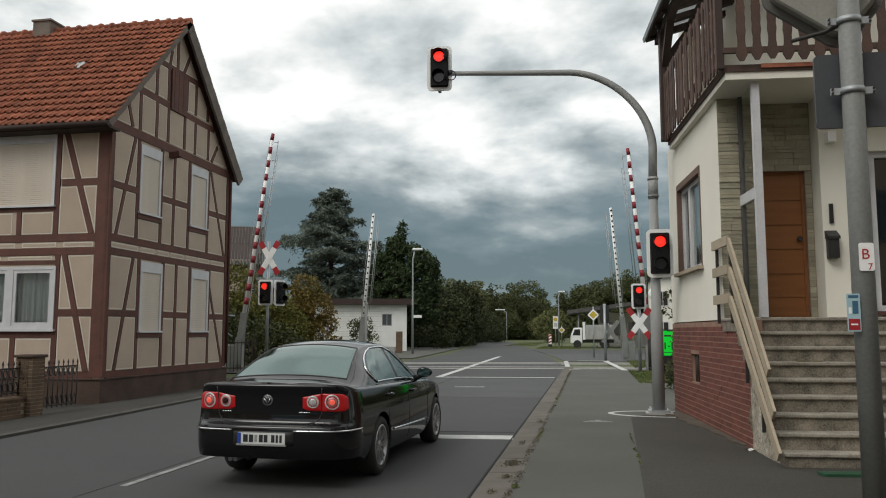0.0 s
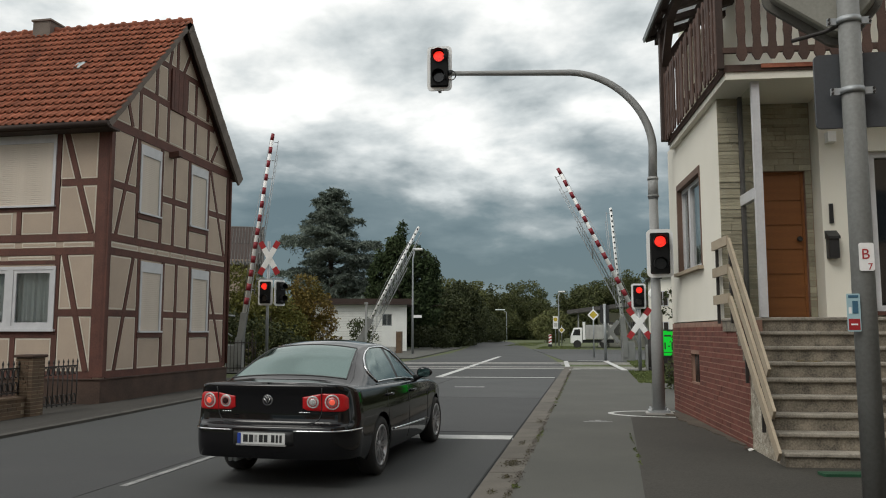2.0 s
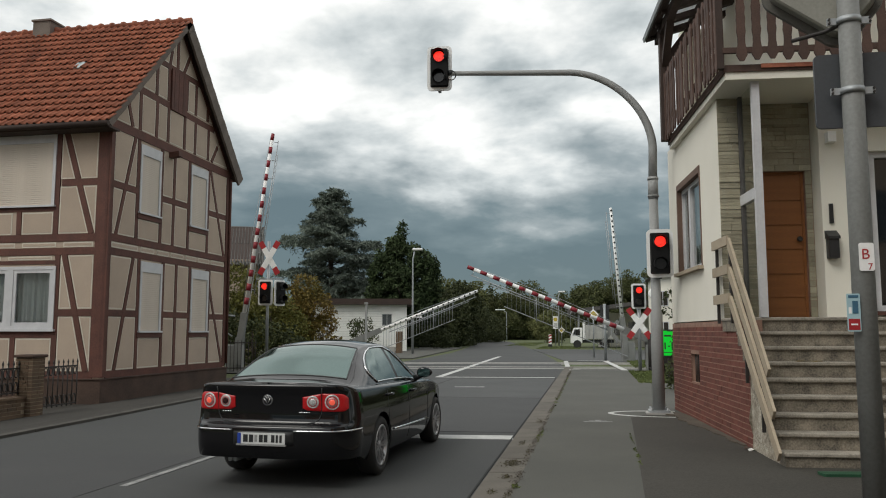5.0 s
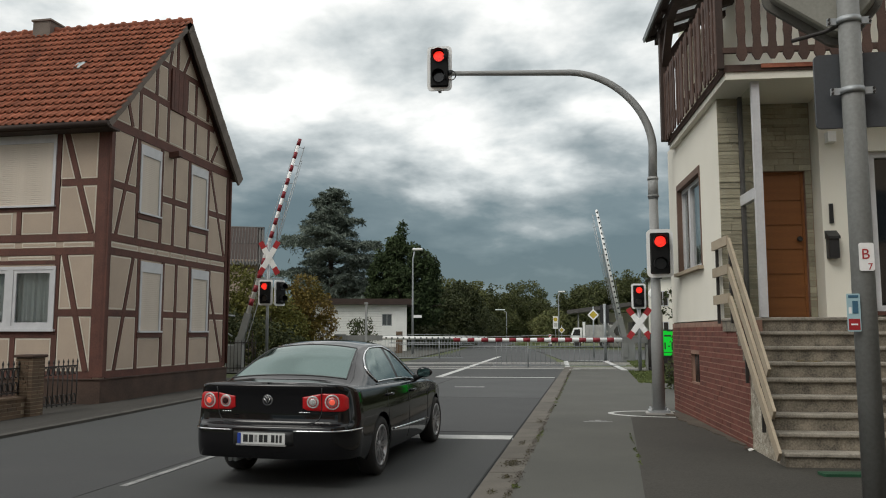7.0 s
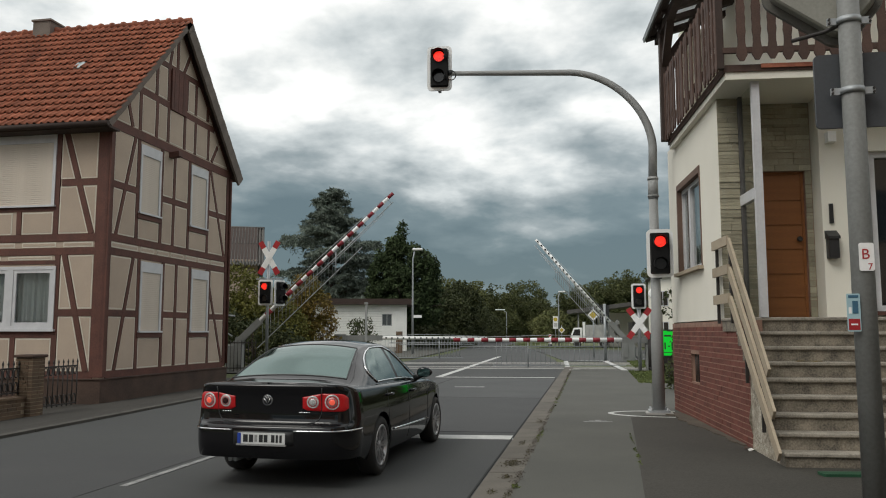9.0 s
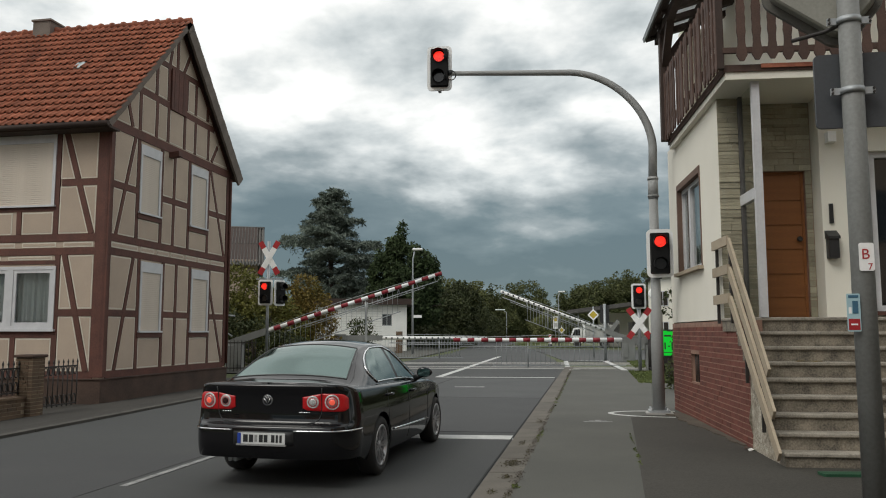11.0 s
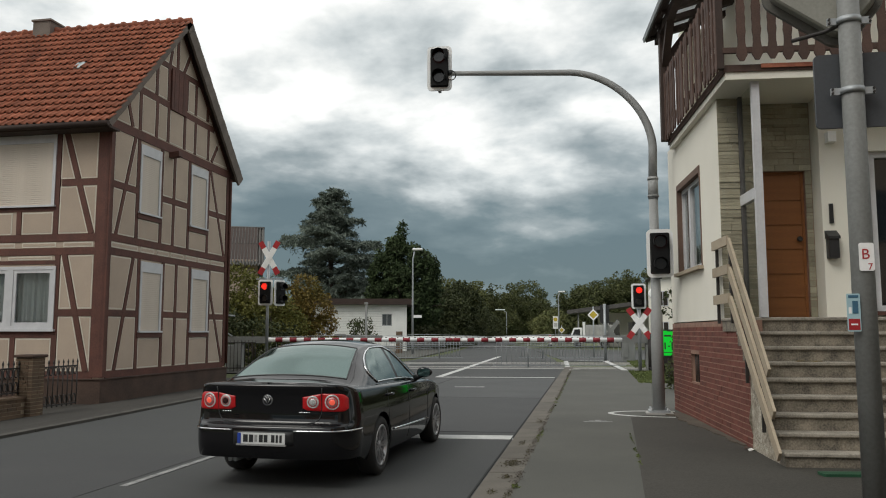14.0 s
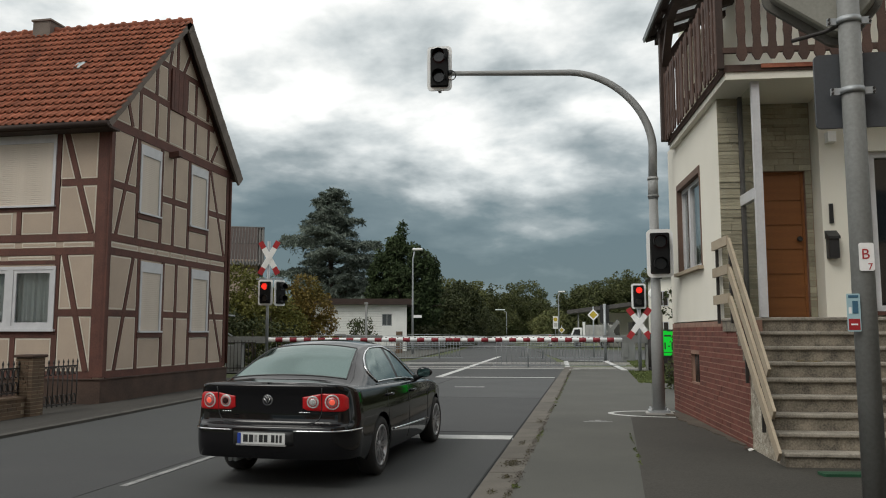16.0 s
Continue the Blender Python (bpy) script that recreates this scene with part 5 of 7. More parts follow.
# ---- pole with signs at the pavement's edge ----
def build_sign_pole():
    p = thing("sign_pole", "grey steel pole with the backs of signs clamped to it", "pole", pose(2.602, 8.2, 0.03))
    bm = bmesh.new()
    tube(bm, [(0, 0, 0), (0.0, 0, 3.0), (0.0, 0, 6.5)], [0.108, 0.104, 0.10], 24)
    part("shaft", bm, "pole_grey", p)
    for z in (3.94, 4.66):
        bm = bmesh.new()
        tube(bm, [(-0.006, 0, z - 0.03), (-0.006, 0, z + 0.03)], 0.118, 24)
        for s in (-1, 1):
            box(bm, s * 0.155 - 0.05, s * 0.155 + 0.05, -0.015, 0.015, z - 0.035, z + 0.035)
        part("clamp", bm, "galv", p)
        for s in (-1, 1):
            bm = bmesh.new()
            for q in (-0.02, 0.02):
                tube(bm, [(s * 0.19, -0.035, z + q), (s * 0.19, 0.0, z + q)], 0.012, 6)
            part("bolt", bm, "iron", p)
    bm = one(slab, rounded(0.70, 0.76, 0.05), -0.02, 0.02, Matrix.Translation((0.03, 0.12, 3.98)) @ UPRIGHT)
    part("sign_back", bm, "sign_grey", p, "dark grey back of a traffic sign")
    # back of a traffic mirror, tipped down
    mir = Matrix.Translation((-0.13, 0.42, 5.12)) @ pose(0, 0, 0, 0, 40, -14)
    bm = bmesh.new()
    slab(bm, rounded(0.98, 0.62, 0.16, 7), -0.02, 0.16, mir @ UPRIGHT)
    chamfer(bm, 0.02)
    part("mirror_housing", bm, "mirror_back", p, "beige housing of a traffic mirror seen from behind")
    # wider, darker plate behind: its ring paints in the housing's shaded side
    part("mirror_shade_plate", one(slab, rounded(1.10, 0.76, 0.2, 7), -0.10, -0.02, mir @ UPRIGHT), "mirror_back_shaded", p)
    bm = bmesh.new()
    tube(bm, [(-0.05, -0.02, 4.64), (-0.2, 0.1, 4.60), (-0.45, 0.36, 4.62)], 0.022, 8)
    part("mirror_arm", bm, "iron", p)
    # house-numbered plate of the fire service and a sticker
    pl = part("plate", one(slab, rounded(0.135, 0.27, 0.02), 0.0, 0.006, Matrix.Translation((0.005, -0.112, 2.28)) @ UPRIGHT), "white_paint", p, "small white plate with red B and 7")
    for txt, x, z, size in (("B", -0.045, 2.32, 0.14), ("7", 0.01, 2.215, 0.09)):
        cu = bpy.data.curves.new("lettering", "FONT")
        cu.body, cu.size, cu.extrude = txt, size, 0.001
        ob = new("lettering", cu)
        bpy.context.view_layer.update()
        me = bpy.data.meshes.new_from_object(ob.evaluated_get(bpy.context.evaluated_depsgraph_get()))
        bpy.data.objects.remove(ob)
        me.materials.clear()
        me.materials.append(M["red_paint"])
        lt = new("lettering", me)
        lt.parent = p
        lt.matrix_basis = pose(x, -0.121, z - 0.06, 90)
    st = part("sticker", one(slab, rounded(0.12, 0.36, 0.012), 0.0, 0.004, Matrix.Translation((-0.135, -0.112, 1.75)) @ UPRIGHT), "sticker_blue", p, "pale blue and red notice")
    for x0, x1, z0, z1, m in ((-0.185, -0.085, 1.585, 1.69, "red_paint"), (-0.18, -0.09, 1.89, 1.915, "sticker_dark"), (-0.145, -0.095, 1.74, 1.86, "sticker_dark"), (-0.18, -0.155, 1.74, 1.80, "white_paint")):
        part("print_bar", one(box, x0, x1, -0.1195, -0.116, z0, z1), m, p)
    part("print_bar", one(box, -0.165, -0.105, -0.1215, -0.1195, 1.63, 1.645), "white_paint", p)


M["sign_grey"] = mat("sign_back_grey", (0.055, 0.06, 0.068), (0.042, 0.045, 0.05), 0.55, scale=2, fine=30, bump=0.03)
M["mirror_back"] = mat("mirror_housing", (0.24, 0.235, 0.20), (0.17, 0.165, 0.14), 0.6, scale=3, fine=40, bump=0.06)
# housing colour darkened, for shade on the mirror's lower-left side
M["mirror_back_shaded"] = mat("mirror_back_shaded", (0.105, 0.098, 0.082), (0.07, 0.065, 0.054), 0.65, scale=3, fine=40, bump=0.06)
M["sticker_blue"] = mat("sticker_blue", (0.38, 0.55, 0.60), (0.32, 0.47, 0.52), 0.5, bump=0)
M["sticker_dark"] = mat("sticker_print", (0.05, 0.14, 0.22), rough=0.5, bump=0)
build_sign_pole()


# ---- black saloon waiting at the stop line ----
def lerp_at(table, y):
    """Smooth value from a short table of (y, value)."""
    if y <= table[0][0]:
        return table[0][1]
    for (a, va), (b, vb) in zip(table, table[1:]):
        if y <= b:
            t = (y - a) / (b - a)
            return va + (vb - va) * t
    return table[-1][1]


def smooth_at(table, y, r=0.10):
    return sum(lerp_at(table, y + r * k / 3) * (4 - abs(k)) for k in range(-3, 4)) / 16


HALF = ((0, 0.900), (0.9, 0.900), (3.4, 0.900), (3.9, 0.890), (4.3, 0.845), (4.45, 0.80))
BELT = ((0.0, 1.062), (0.10, 1.062), (0.22, 1.045), (0.40, 1.018), (0.7, 1.005), (1.2, 0.995), (2.5, 0.965), (3.6, 0.92), (4.2, 0.82), (4.76, 0.66))
DECK = ((0, 1.070), (0.12, 1.080), (0.35, 1.092), (0.60, 1.100), (1.0, 1.06), (3.4, 1.0), (3.9, 0.95), (4.4, 0.84), (4.76, 0.68))
ROOF = ((0.42, 1.055), (0.62, 1.135), (1.0, 1.318), (1.30, 1.436), (1.6, 1.488), (1.95, 1.502), (2.3, 1.488), (2.6, 1.43), (3.1, 1.22), (3.5, 1.03), (3.72, 0.95))
EDGE_Z = ((0.42, 1.02), (0.62, 1.095), (1.0, 1.275), (1.30, 1.385), (1.6, 1.430), (1.95, 1.440), (2.3, 1.425), (2.6, 1.36), (3.1, 1.15), (3.5, 0.97), (3.72, 0.90))
EDGE_X = ((0.42, 0.715), (0.62, 0.680), (1.0, 0.612), (1.35, 0.565), (2.0, 0.565), (2.6, 0.585), (3.2, 0.64), (3.72, 0.74))
TAIL_IN = ((0.2, 0.14), (0.28, 0.07), (0.36, 0.025), (0.44, 0.004), (0.58, 0.0), (0.632, 0.006), (0.648, 0.026), (0.662, 0.080), (0.70, 0.094), (0.80, 0.098), (0.95, 0.085), (1.02, 0.062), (1.07, 0.055))
SIDE_IN = ((0.2, 0.06), (0.27, 0.035), (0.36, 0.010), (0.46, 0.004), (0.60, 0.0), (0.70, 0.0), (0.80, 0.010), (0.90, 0.026), (1.0, 0.045), (1.1, 0.06))
AXLES = (1.15, 3.86)


def car_contour():
    """Half the car's outline in plan, tail centre to nose centre, at even steps: (point, outward normal)."""
    raw = [(0.64 * k / 40, 0.045 * (k / 40) ** 2) for k in range(40)]
    for k in range(41):
        a = math.pi / 2 * k / 40
        raw.append((0.64 + 0.265 * math.sin(a) ** 0.94, 0.045 + 0.36 * (1 - math.cos(a)) + 0.03 * math.sin(a)))
    y0 = raw[-1][1]
    for k in range(1, 161):
        y = y0 + (4.40 - y0) * k / 160
        bulge = 0.018 * math.cos(math.pi / 2 * min(1.0, abs(y - 2.15) / 1.9)) ** 2
        raw.append((lerp_at(HALF, y) + bulge, y))
    x1 = raw[-1][0]
    raw += [(x1 * math.cos(math.pi / 2 * k / 30), 4.40 + 0.36 * math.sin(math.pi / 2 * k / 30)) for k in range(1, 31)]
    for _ in range(4):
        raw = [raw[0]] + [tuple((a[i] + 2 * b[i] + c[i]) / 4 for i in (0, 1)) for a, b, c in zip(raw, raw[1:], raw[2:])] + [raw[-1]]
    ds = [0.0]
    for a, b in zip(raw, raw[1:]):
        ds.append(ds[-1] + math.hypot(b[0] - a[0], b[1] - a[1]))
    n, out, j = 330, [], 0
    for k in range(n + 1):
        s = ds[-1] * k / n
        while j < len(ds) - 2 and ds[j + 1] < s:
            j += 1
        t = (s - ds[j]) / max(1e-9, ds[j + 1] - ds[j])
        out.append((raw[j][0] + (raw[j + 1][0] - raw[j][0]) * t, raw[j][1] + (raw[j + 1][1] - raw[j][1]) * t))
    res = []
    for k, p in enumerate(out):
        a, b = out[max(0, k - 1)], out[min(n, k + 1)]
        d = Vector((b[0] - a[0], b[1] - a[1]))
        d.normalize()
        nn = Vector((d.y, -d.x))
        if k == 0:
            nn = Vector((0, -1))
        if k == n:
            nn = Vector((0, 1))
        res.append((Vector(p), nn))
    return res, ds[-1] / n


def build_car():
    car = thing("car", "black four-door saloon with lit red tail lamps waiting on the road", "car", pose(-3.285, 7.66, 0, 0, 0, -2.1))
    ring, pitch = car_contour()

    def skin(l, z, off=0.0, s=1):
        """A place on the body: l along the outline from the tail's middle, z up; off: how far it stands proud."""
        k = min(len(ring) - 1.001, max(0.0, abs(l) / pitch))
        i = int(k)
        t = k - i
        c = ring[i][0].lerp(ring[i + 1][0], t)
        n = ring[i][1].lerp(ring[i + 1][1], t).normalized()
        tail = max(0.0, -n.y) ** 1.3
        side = 1 - tail
        inw = side * smooth_at(SIDE_IN, z, 0.02)
        p = c - n * (inw - off)
        sg = s * (1 if l >= 0 else -1)
        return Vector((sg * p.x, p.y + tail * smooth_at(TAIL_IN, z, 0.008), z))

    def top_z(p):
        return smooth_at(BELT, p.y, 0.05)

    # body shell: upright bands from sill to shoulder, then the deck between the shoulders
    # levels rise closely where the bumper ledge turns
    fixed = (0.22, 0.27, 0.32, 0.38, 0.44, 0.50, 0.56, 0.60, 0.625, 0.638, 0.650, 0.660, 0.672, 0.70, 0.76, 0.82, 0.88)
    bm = bmesh.new()
    grid = []
    for i in range(len(ring)):
        c, n = ring[i]
        zt = top_z(c)
        tail = max(0.0, -n.y)
        zb = 0.20 + 0.095 * max(tail, min(1.0, max(0.0, (0.74 - c.y) / 0.3)))
        zs = [zb + (z - 0.20) * (0.56 - zb) / 0.36 if z < 0.56 else z for z in fixed]
        if zt < 0.92:
            zs = [zb + (z - zb) * (zt - 0.05 - zb) / (0.88 - zb) for z in zs]
        hi = zs[-1]
        zs += [hi + (zt - 0.028 - hi) * k / 4 for k in range(1, 5)]
        for a in AXLES:
            dy = abs(c.y - a)
            if dy < 0.372 and abs(n.x) > 0.8:
                arch = 0.325 + math.sqrt(0.372 ** 2 - dy ** 2)
                zs = [max(z, arch) if z < 0.72 else z for z in zs]
        col = [skin(i * pitch, z) for z in zs]
        e = skin(i * pitch, zt)
        for d, dz in ((0.006, -0.014), (0.018, -0.004), (0.036, 0.0)):
            q = Vector((n.x, n.y, 0)) * d
            col.append(Vector((max(0, e.x - q.x), e.y - q.y, zt + dz)))
        grid.append(col)
    rows = {}
    for s in (1, -1):
        rows[s] = [[bm.verts.new((s * p.x, p.y, p.z)) for p in col] for col in grid]
        for a, b in zip(rows[s], rows[s][1:]):
            for k in range(len(a) - 1):
                f = bm.faces.new((a[k], a[k + 1], b[k + 1], b[k]) if s > 0 else (b[k], b[k + 1], a[k + 1], a[k]))
                f.smooth = True
    nd = 28
    prev = None
    for i in range(1, len(ring) - 1):
        r, l = rows[1][i][-1], rows[-1][i][-1]
        row = [l]
        for k in range(1, nd):
            t = 2 * k / nd - 1
            rise = max(0.0, smooth_at(DECK, r.co.y, 0.05) - r.co.z)
            row.append(bm.verts.new((r.co.x * t, r.co.y, r.co.z + rise * (1 - abs(t) ** 3.2))))
        row.append(r)
        if prev:
            for k in range(nd):
                f = bm.faces.new((prev[k], prev[k + 1], row[k + 1], row[k]))
                f.smooth = True
        prev = row
    bmesh.ops.remove_doubles(bm, verts=bm.verts[:], dist=0.0008)
    body = part("body", bm, "car_paint", car)
    part("underbody", one(box, -0.66, 0.66, 0.95, 4.4, 0.20, 0.42), "black", car)
    for a in AXLES:
        part("wheel_well", one(box, -0.80, 0.80, a - 0.38, a + 0.38, 0.34, 0.72), "black", car)

    # glasshouse: one smooth shell, parted into panes, pillars and roof
    nu, nside, ntop, Y0, Y1 = 250, 26, 26, 0.42, 3.72
    shells, cache = {}, {}

    def section(y):
        key = round(y, 5)
        if key not in cache:
            b = top_z(Vector((0, y, 0))) - 0.03
            wb = smooth_at(HALF, y) - smooth_at(SIDE_IN, 1.0, 0.02) - 0.028
            he, wr, h = smooth_at(EDGE_Z, y, 0.10), smooth_at(EDGE_X, y, 0.12), smooth_at(ROOF, y, 0.12)
            he, h = max(he, b + 0.01), max(h, b + 0.02)
            pts = []
            for j in range(nside + 1):
                t = j / nside
                pts.append([wb + (wr - wb) * t + 0.022 * math.sin(math.pi * t) * min(1, (he - b) / 0.3), b + (he - b) * t])
            for j in range(1, ntop + 1):
                t = j / ntop
                pts.append([wr * (1 - t), he + (h - he) * (1 - (1 - t) ** 2.1)])
            for _ in range(6):
                pts = [pts[0]] + [[(a[i] + 2 * c[i] + d[i]) / 4 for i in (0, 1)] for a, c, d in zip(pts, pts[1:], pts[2:])] + [pts[-1]]
            cache[key] = pts
        return cache[key]

    def point(y, v, side):
        q = section(y)
        k = min(len(q) - 1.001, v * nside)
        i = int(k)
        t = k - i
        return Vector((side * (q[i][0] + (q[i + 1][0] - q[i][0]) * t), y, q[i][1] + (q[i + 1][1] - q[i][1]) * t))

    REAR = ((0.14, 1.27), (0.30, 1.16), (0.48, 1.10), (0.66, 1.13), (0.80, 1.22), (0.90, 1.42), (0.95, 1.60))
    FRONT = ((0.14, 3.10), (0.4, 2.84), (0.7, 2.56), (0.86, 2.34), (0.95, 2.10))
    for side in (1, -1):
        net = [[point(Y0 + (Y1 - Y0) * i / nu, j / nside, side) for j in range(nside + ntop + 1)] for i in range(nu + 1)]
        for i in range(nu):
            for j in range(nside + ntop):
                q = (net[i][j], net[i + 1][j], net[i + 1][j + 1], net[i][j + 1])
                c = (q[0] + q[1] + q[2] + q[3]) / 4
                t = (j + 0.5) / nside
                key = ("roof", 0, 0)
                if 0.14 < t < 0.93 and lerp_at(REAR, t) < c.y < lerp_at(FRONT, t):
                    pb, pq = 2.13 - 0.03 * t, lerp_at(REAR, t) + 0.02 + 0.10 * t
                    if abs(c.y - pb) < 0.048:
                        key = ("pillar", side, 0)
                    elif abs(c.y - pq) < 0.016:
                        key = ("pillar", side, 1)
                    else:
                        key = ("side_window", side, 0 if c.y < pq else 1 if c.y < pb else 2)
                elif t > 1 and 0.60 < c.y < 1.36 and abs(c.x) < 0.668 - 0.185 * (c.y - 0.60):
                    key = ("rear_window", 0, 0)
                elif t > 1 and 2.55 < c.y < 3.66:
                    key = ("windscreen", 0, 0)
                sh = shells.setdefault(key, bmesh.new())
                vs = [sh.verts.new(p) for p in q]
                f = sh.faces.new(vs if side > 0 else vs[::-1])
                f.smooth = True
    for (kind, _, _), sh in shells.items():
        bmesh.ops.remove_doubles(sh, verts=sh.verts[:], dist=0.0008)
        part(kind, sh, {"roof": "car_paint", "pillar": "black"}.get(kind, "car_glass"), car)

    def on_top(x, y):
        q = section(y)
        for a, b in zip(q[nside:], q[nside + 1:]):
            if b[0] <= abs(x) <= a[0]:
                t = (a[0] - abs(x)) / max(1e-6, a[0] - b[0])
                return Vector((x, y, a[1] + (b[1] - a[1]) * t))
        return Vector((x, y, q[nside][1]))

    # rubber seal round the rear window
    edge = [on_top(-0.668 + 1.336 * k / 24, 0.60) for k in range(25)]
    edge += [on_top(0.668 - 0.185 * 0.76 * k / 20, 0.60 + 0.76 * k / 20) for k in range(1, 21)]
    edge += [on_top(0.527 - 1.054 * k / 24, 1.36) for k in range(1, 25)]
    edge += [on_top(-0.527 - 0.185 * 0.76 * k / 20, 1.36 - 0.76 * k / 20) for k in range(1, 21)]
    bm = bmesh.new()
    tube(bm, edge, 0.009, 6, False)
    part("window_seal", bm, "black", car)
    # chrome line round the side windows
    for side in (1, -1):
        pts = [point(1.27 + (3.10 - 1.27) * k / 20, 0.14, side) for k in range(21)]
        pts += [point(lerp_at(FRONT, t), t, side) for t in (0.3, 0.5, 0.7, 0.86)]
        pts += [point(2.10 - 0.5 * k / 5, 0.94, side) for k in range(6)]
        pts += [point(smooth_at(REAR, t, 0.05), t, side) for t in (0.90, 0.85, 0.80, 0.73, 0.66, 0.57, 0.48, 0.38, 0.30, 0.22, 0.14)]
        bm = bmesh.new()
        tube(bm, [p + Vector((side * 0.004, 0, 0.003)) for p in pts], 0.0105, 6)
        part("window_trim", bm, "chrome", car)

    def at_y(y, z, s, off=0.0):
        """The body's side at a distance y from the tail."""
        lo, hi = 0.95, 5.2
        for _ in range(24):
            mid = (lo + hi) / 2
            lo, hi = (mid, hi) if skin(mid, z).y < y else (lo, mid)
        return skin(lo, z, off, s)

    for s in (1, -1):
        for y in (1.40, 2.30, 3.30):
            bm = bmesh.new()
            tube(bm, [at_y(y + (0.16 * max(0, 0.72 - z) if y < 1.5 else 0), z, s, -0.001) for z in (0.28, 0.36, 0.45, 0.55, 0.65, 0.75, 0.85, 0.94)], 0.005, 5)
            part("door_gap", bm, "black", car)
        bm = bmesh.new()
        tube(bm, [at_y(1.60 + 1.72 * k / 8, 0.455 - 0.006 * k, s, 0.004) for k in range(9)], 0.014, 6)
        part("side_trim", bm, "chrome", car)
        for y, z in ((1.48, 0.865), (2.50, 0.845)):
            bm = bmesh.new()
            tube(bm, [at_y(y - 0.10, z, s, 0.0), at_y(y - 0.07, z + 0.006, s, 0.026), at_y(y + 0.07, z + 0.004, s, 0.026), at_y(y + 0.10, z, s, 0.0)], [0.012, 0.016, 0.016, 0.012], 8)
            part("door_handle", bm, "car_paint", car)
            bm = bmesh.new()
            tube(bm, [at_y(y - 0.08, z + 0.020, s, 0.027), at_y(y + 0.08, z + 0.018, s, 0.027)], 0.003, 5)
            part("handle_trim", bm, "chrome", car)
        mir = bmesh.new()
        bmesh.ops.create_icosphere(mir, subdivisions=3, radius=1)
        for v in mir.verts:
            x, y, z = v.co
            v.co = Vector((s * 0.985 + s * 0.108 * x, 2.80 + (0.09 if y > 0 else 0.045) * y, 1.055 + 0.075 * (z if z > 0 else z * 0.9) * (1 - 0.18 * x)))
        for f in mir.faces:
            f.smooth = True
        mi = part("wing_mirror", mir, "car_paint", car)
        bm = bmesh.new()
        slab(bm, rounded(0.165, 0.10, 0.04), 0.0, 0.006, Matrix.Translation((s * 0.985, 2.762, 1.055)) @ UPRIGHT)
        part("mirror_glass", bm, "car_glass", mi)
        bm = bmesh.new()
        tube(bm, [(s * 0.84, 2.86, 0.985), (s * 0.90, 2.84, 1.0), (s * 0.94, 2.82, 1.02)], [0.05, 0.035, 0.03], 8)
        part("mirror_arm", bm, "black", mi)

    # tail: lamps, boot lid gap, badge, trim, plate
    def patch(l0, l1, low, high, off, nx=24, nz=10):
        """A raised pad on the body between two heights that vary along it."""
        b = bmesh.new()
        sheets = []
        for d in (-0.02, off):
            g = []
            for k in range(nz + 1):
                line = []
                for i in range(nx + 1):
                    l = l0 + (l1 - l0) * i / nx
                    a, z1 = low(l), high(l)
                    edge = min(1.0, 4 * min(i / nx, 1 - i / nx, k / nz, 1 - k / nz) + 0.35) if d > 0 else 1
                    line.append(b.verts.new(skin(l, a + (z1 - a) * k / nz, d * edge)))
                g.append(line)
            for k in range(nz):
                for i in range(nx):
                    f = b.faces.new((g[k][i], g[k][i + 1], g[k + 1][i + 1], g[k + 1][i]))
                    f.smooth = True
            sheets.append(g[0] + [r[-1] for r in g[1:]] + g[-1][-2::-1] + [r[0] for r in g[-2:0:-1]])
        e0, e1 = sheets
        for i in range(len(e0)):
            b.faces.new((e0[i], e0[(i + 1) % len(e0)], e1[(i + 1) % len(e1)], e1[i]))
        return b

    def disc(l, z, r0, r1, off, dome=0.0):
        """A round or ring-shaped piece lying on the body."""
        b = bmesh.new()
        n, prev = 32, None
        for q in range(5):
            r = r0 + (r1 - r0) * q / 4
            lift = off + dome * (1 - (r / r1) ** 2) - (0.012 if q == 4 else 0)
            rr = max(r, 0.0005)
            cur = [b.verts.new(skin(l + rr * math.cos(2 * math.pi * k / n), z + rr * math.sin(2 * math.pi * k / n), lift)) for k in range(n)]
            if prev:
                for k in range(n):
                    f = b.faces.new((prev[k], prev[(k + 1) % n], cur[(k + 1) % n], cur[k]))
                    f.smooth = True
            prev = cur
        return b

    for s in (1, -1):
        sg = lambda l: s * l
        inner = (lambda l: 0.800 + 0.025 * max(0, (0.44 - abs(l)) / 0.07) ** 2 - 0.01 * (abs(l) - 0.33) / 0.25, lambda l: 0.930 + 0.035 * min(1, (abs(l) - 0.37) / 0.20))
        outer = (lambda l: 0.788 + 0.035 * max(0, (abs(l) - 0.76) / 0.13) ** 3, lambda l: 0.968 - 0.045 * max(0, (abs(l) - 0.72) / 0.17) ** 3)
        for (l0, l1), (lo, hi), name in (((0.375, 0.572), inner, "inner"), ((0.580, 0.890), outer, "outer")):
            lamp = part("tail_lamp", patch(sg(l0), sg(l1), lo, hi, 0.012), "lamp_lens_red", car, "red tail lamp with a round reflector")
            l, r = (0.484, 0.066) if name == "inner" else (0.685, 0.080)
            if name == "inner":
                layers = ((0.048, r, 0.017, 0.0, "reflector_white"), (0.0, 0.046, 0.016, 0.006, "reflector_white" if s > 0 else "tail_dark"), (0.034, 0.048, 0.019, 0.0, "reflector"))
            else:
                layers = ((0.062, r, 0.017, 0.0, "reflector_white"), (0.0, 0.062, 0.015, 0.004, "reflector"), (0.0, 0.034, 0.021, 0.010, "tail_glow"))
            for r0, r1, off, dome, mt in layers:
                part("lamp_ring", disc(sg(l), 0.882, r0, r1, off, dome), mt, lamp)
    bm = bmesh.new()
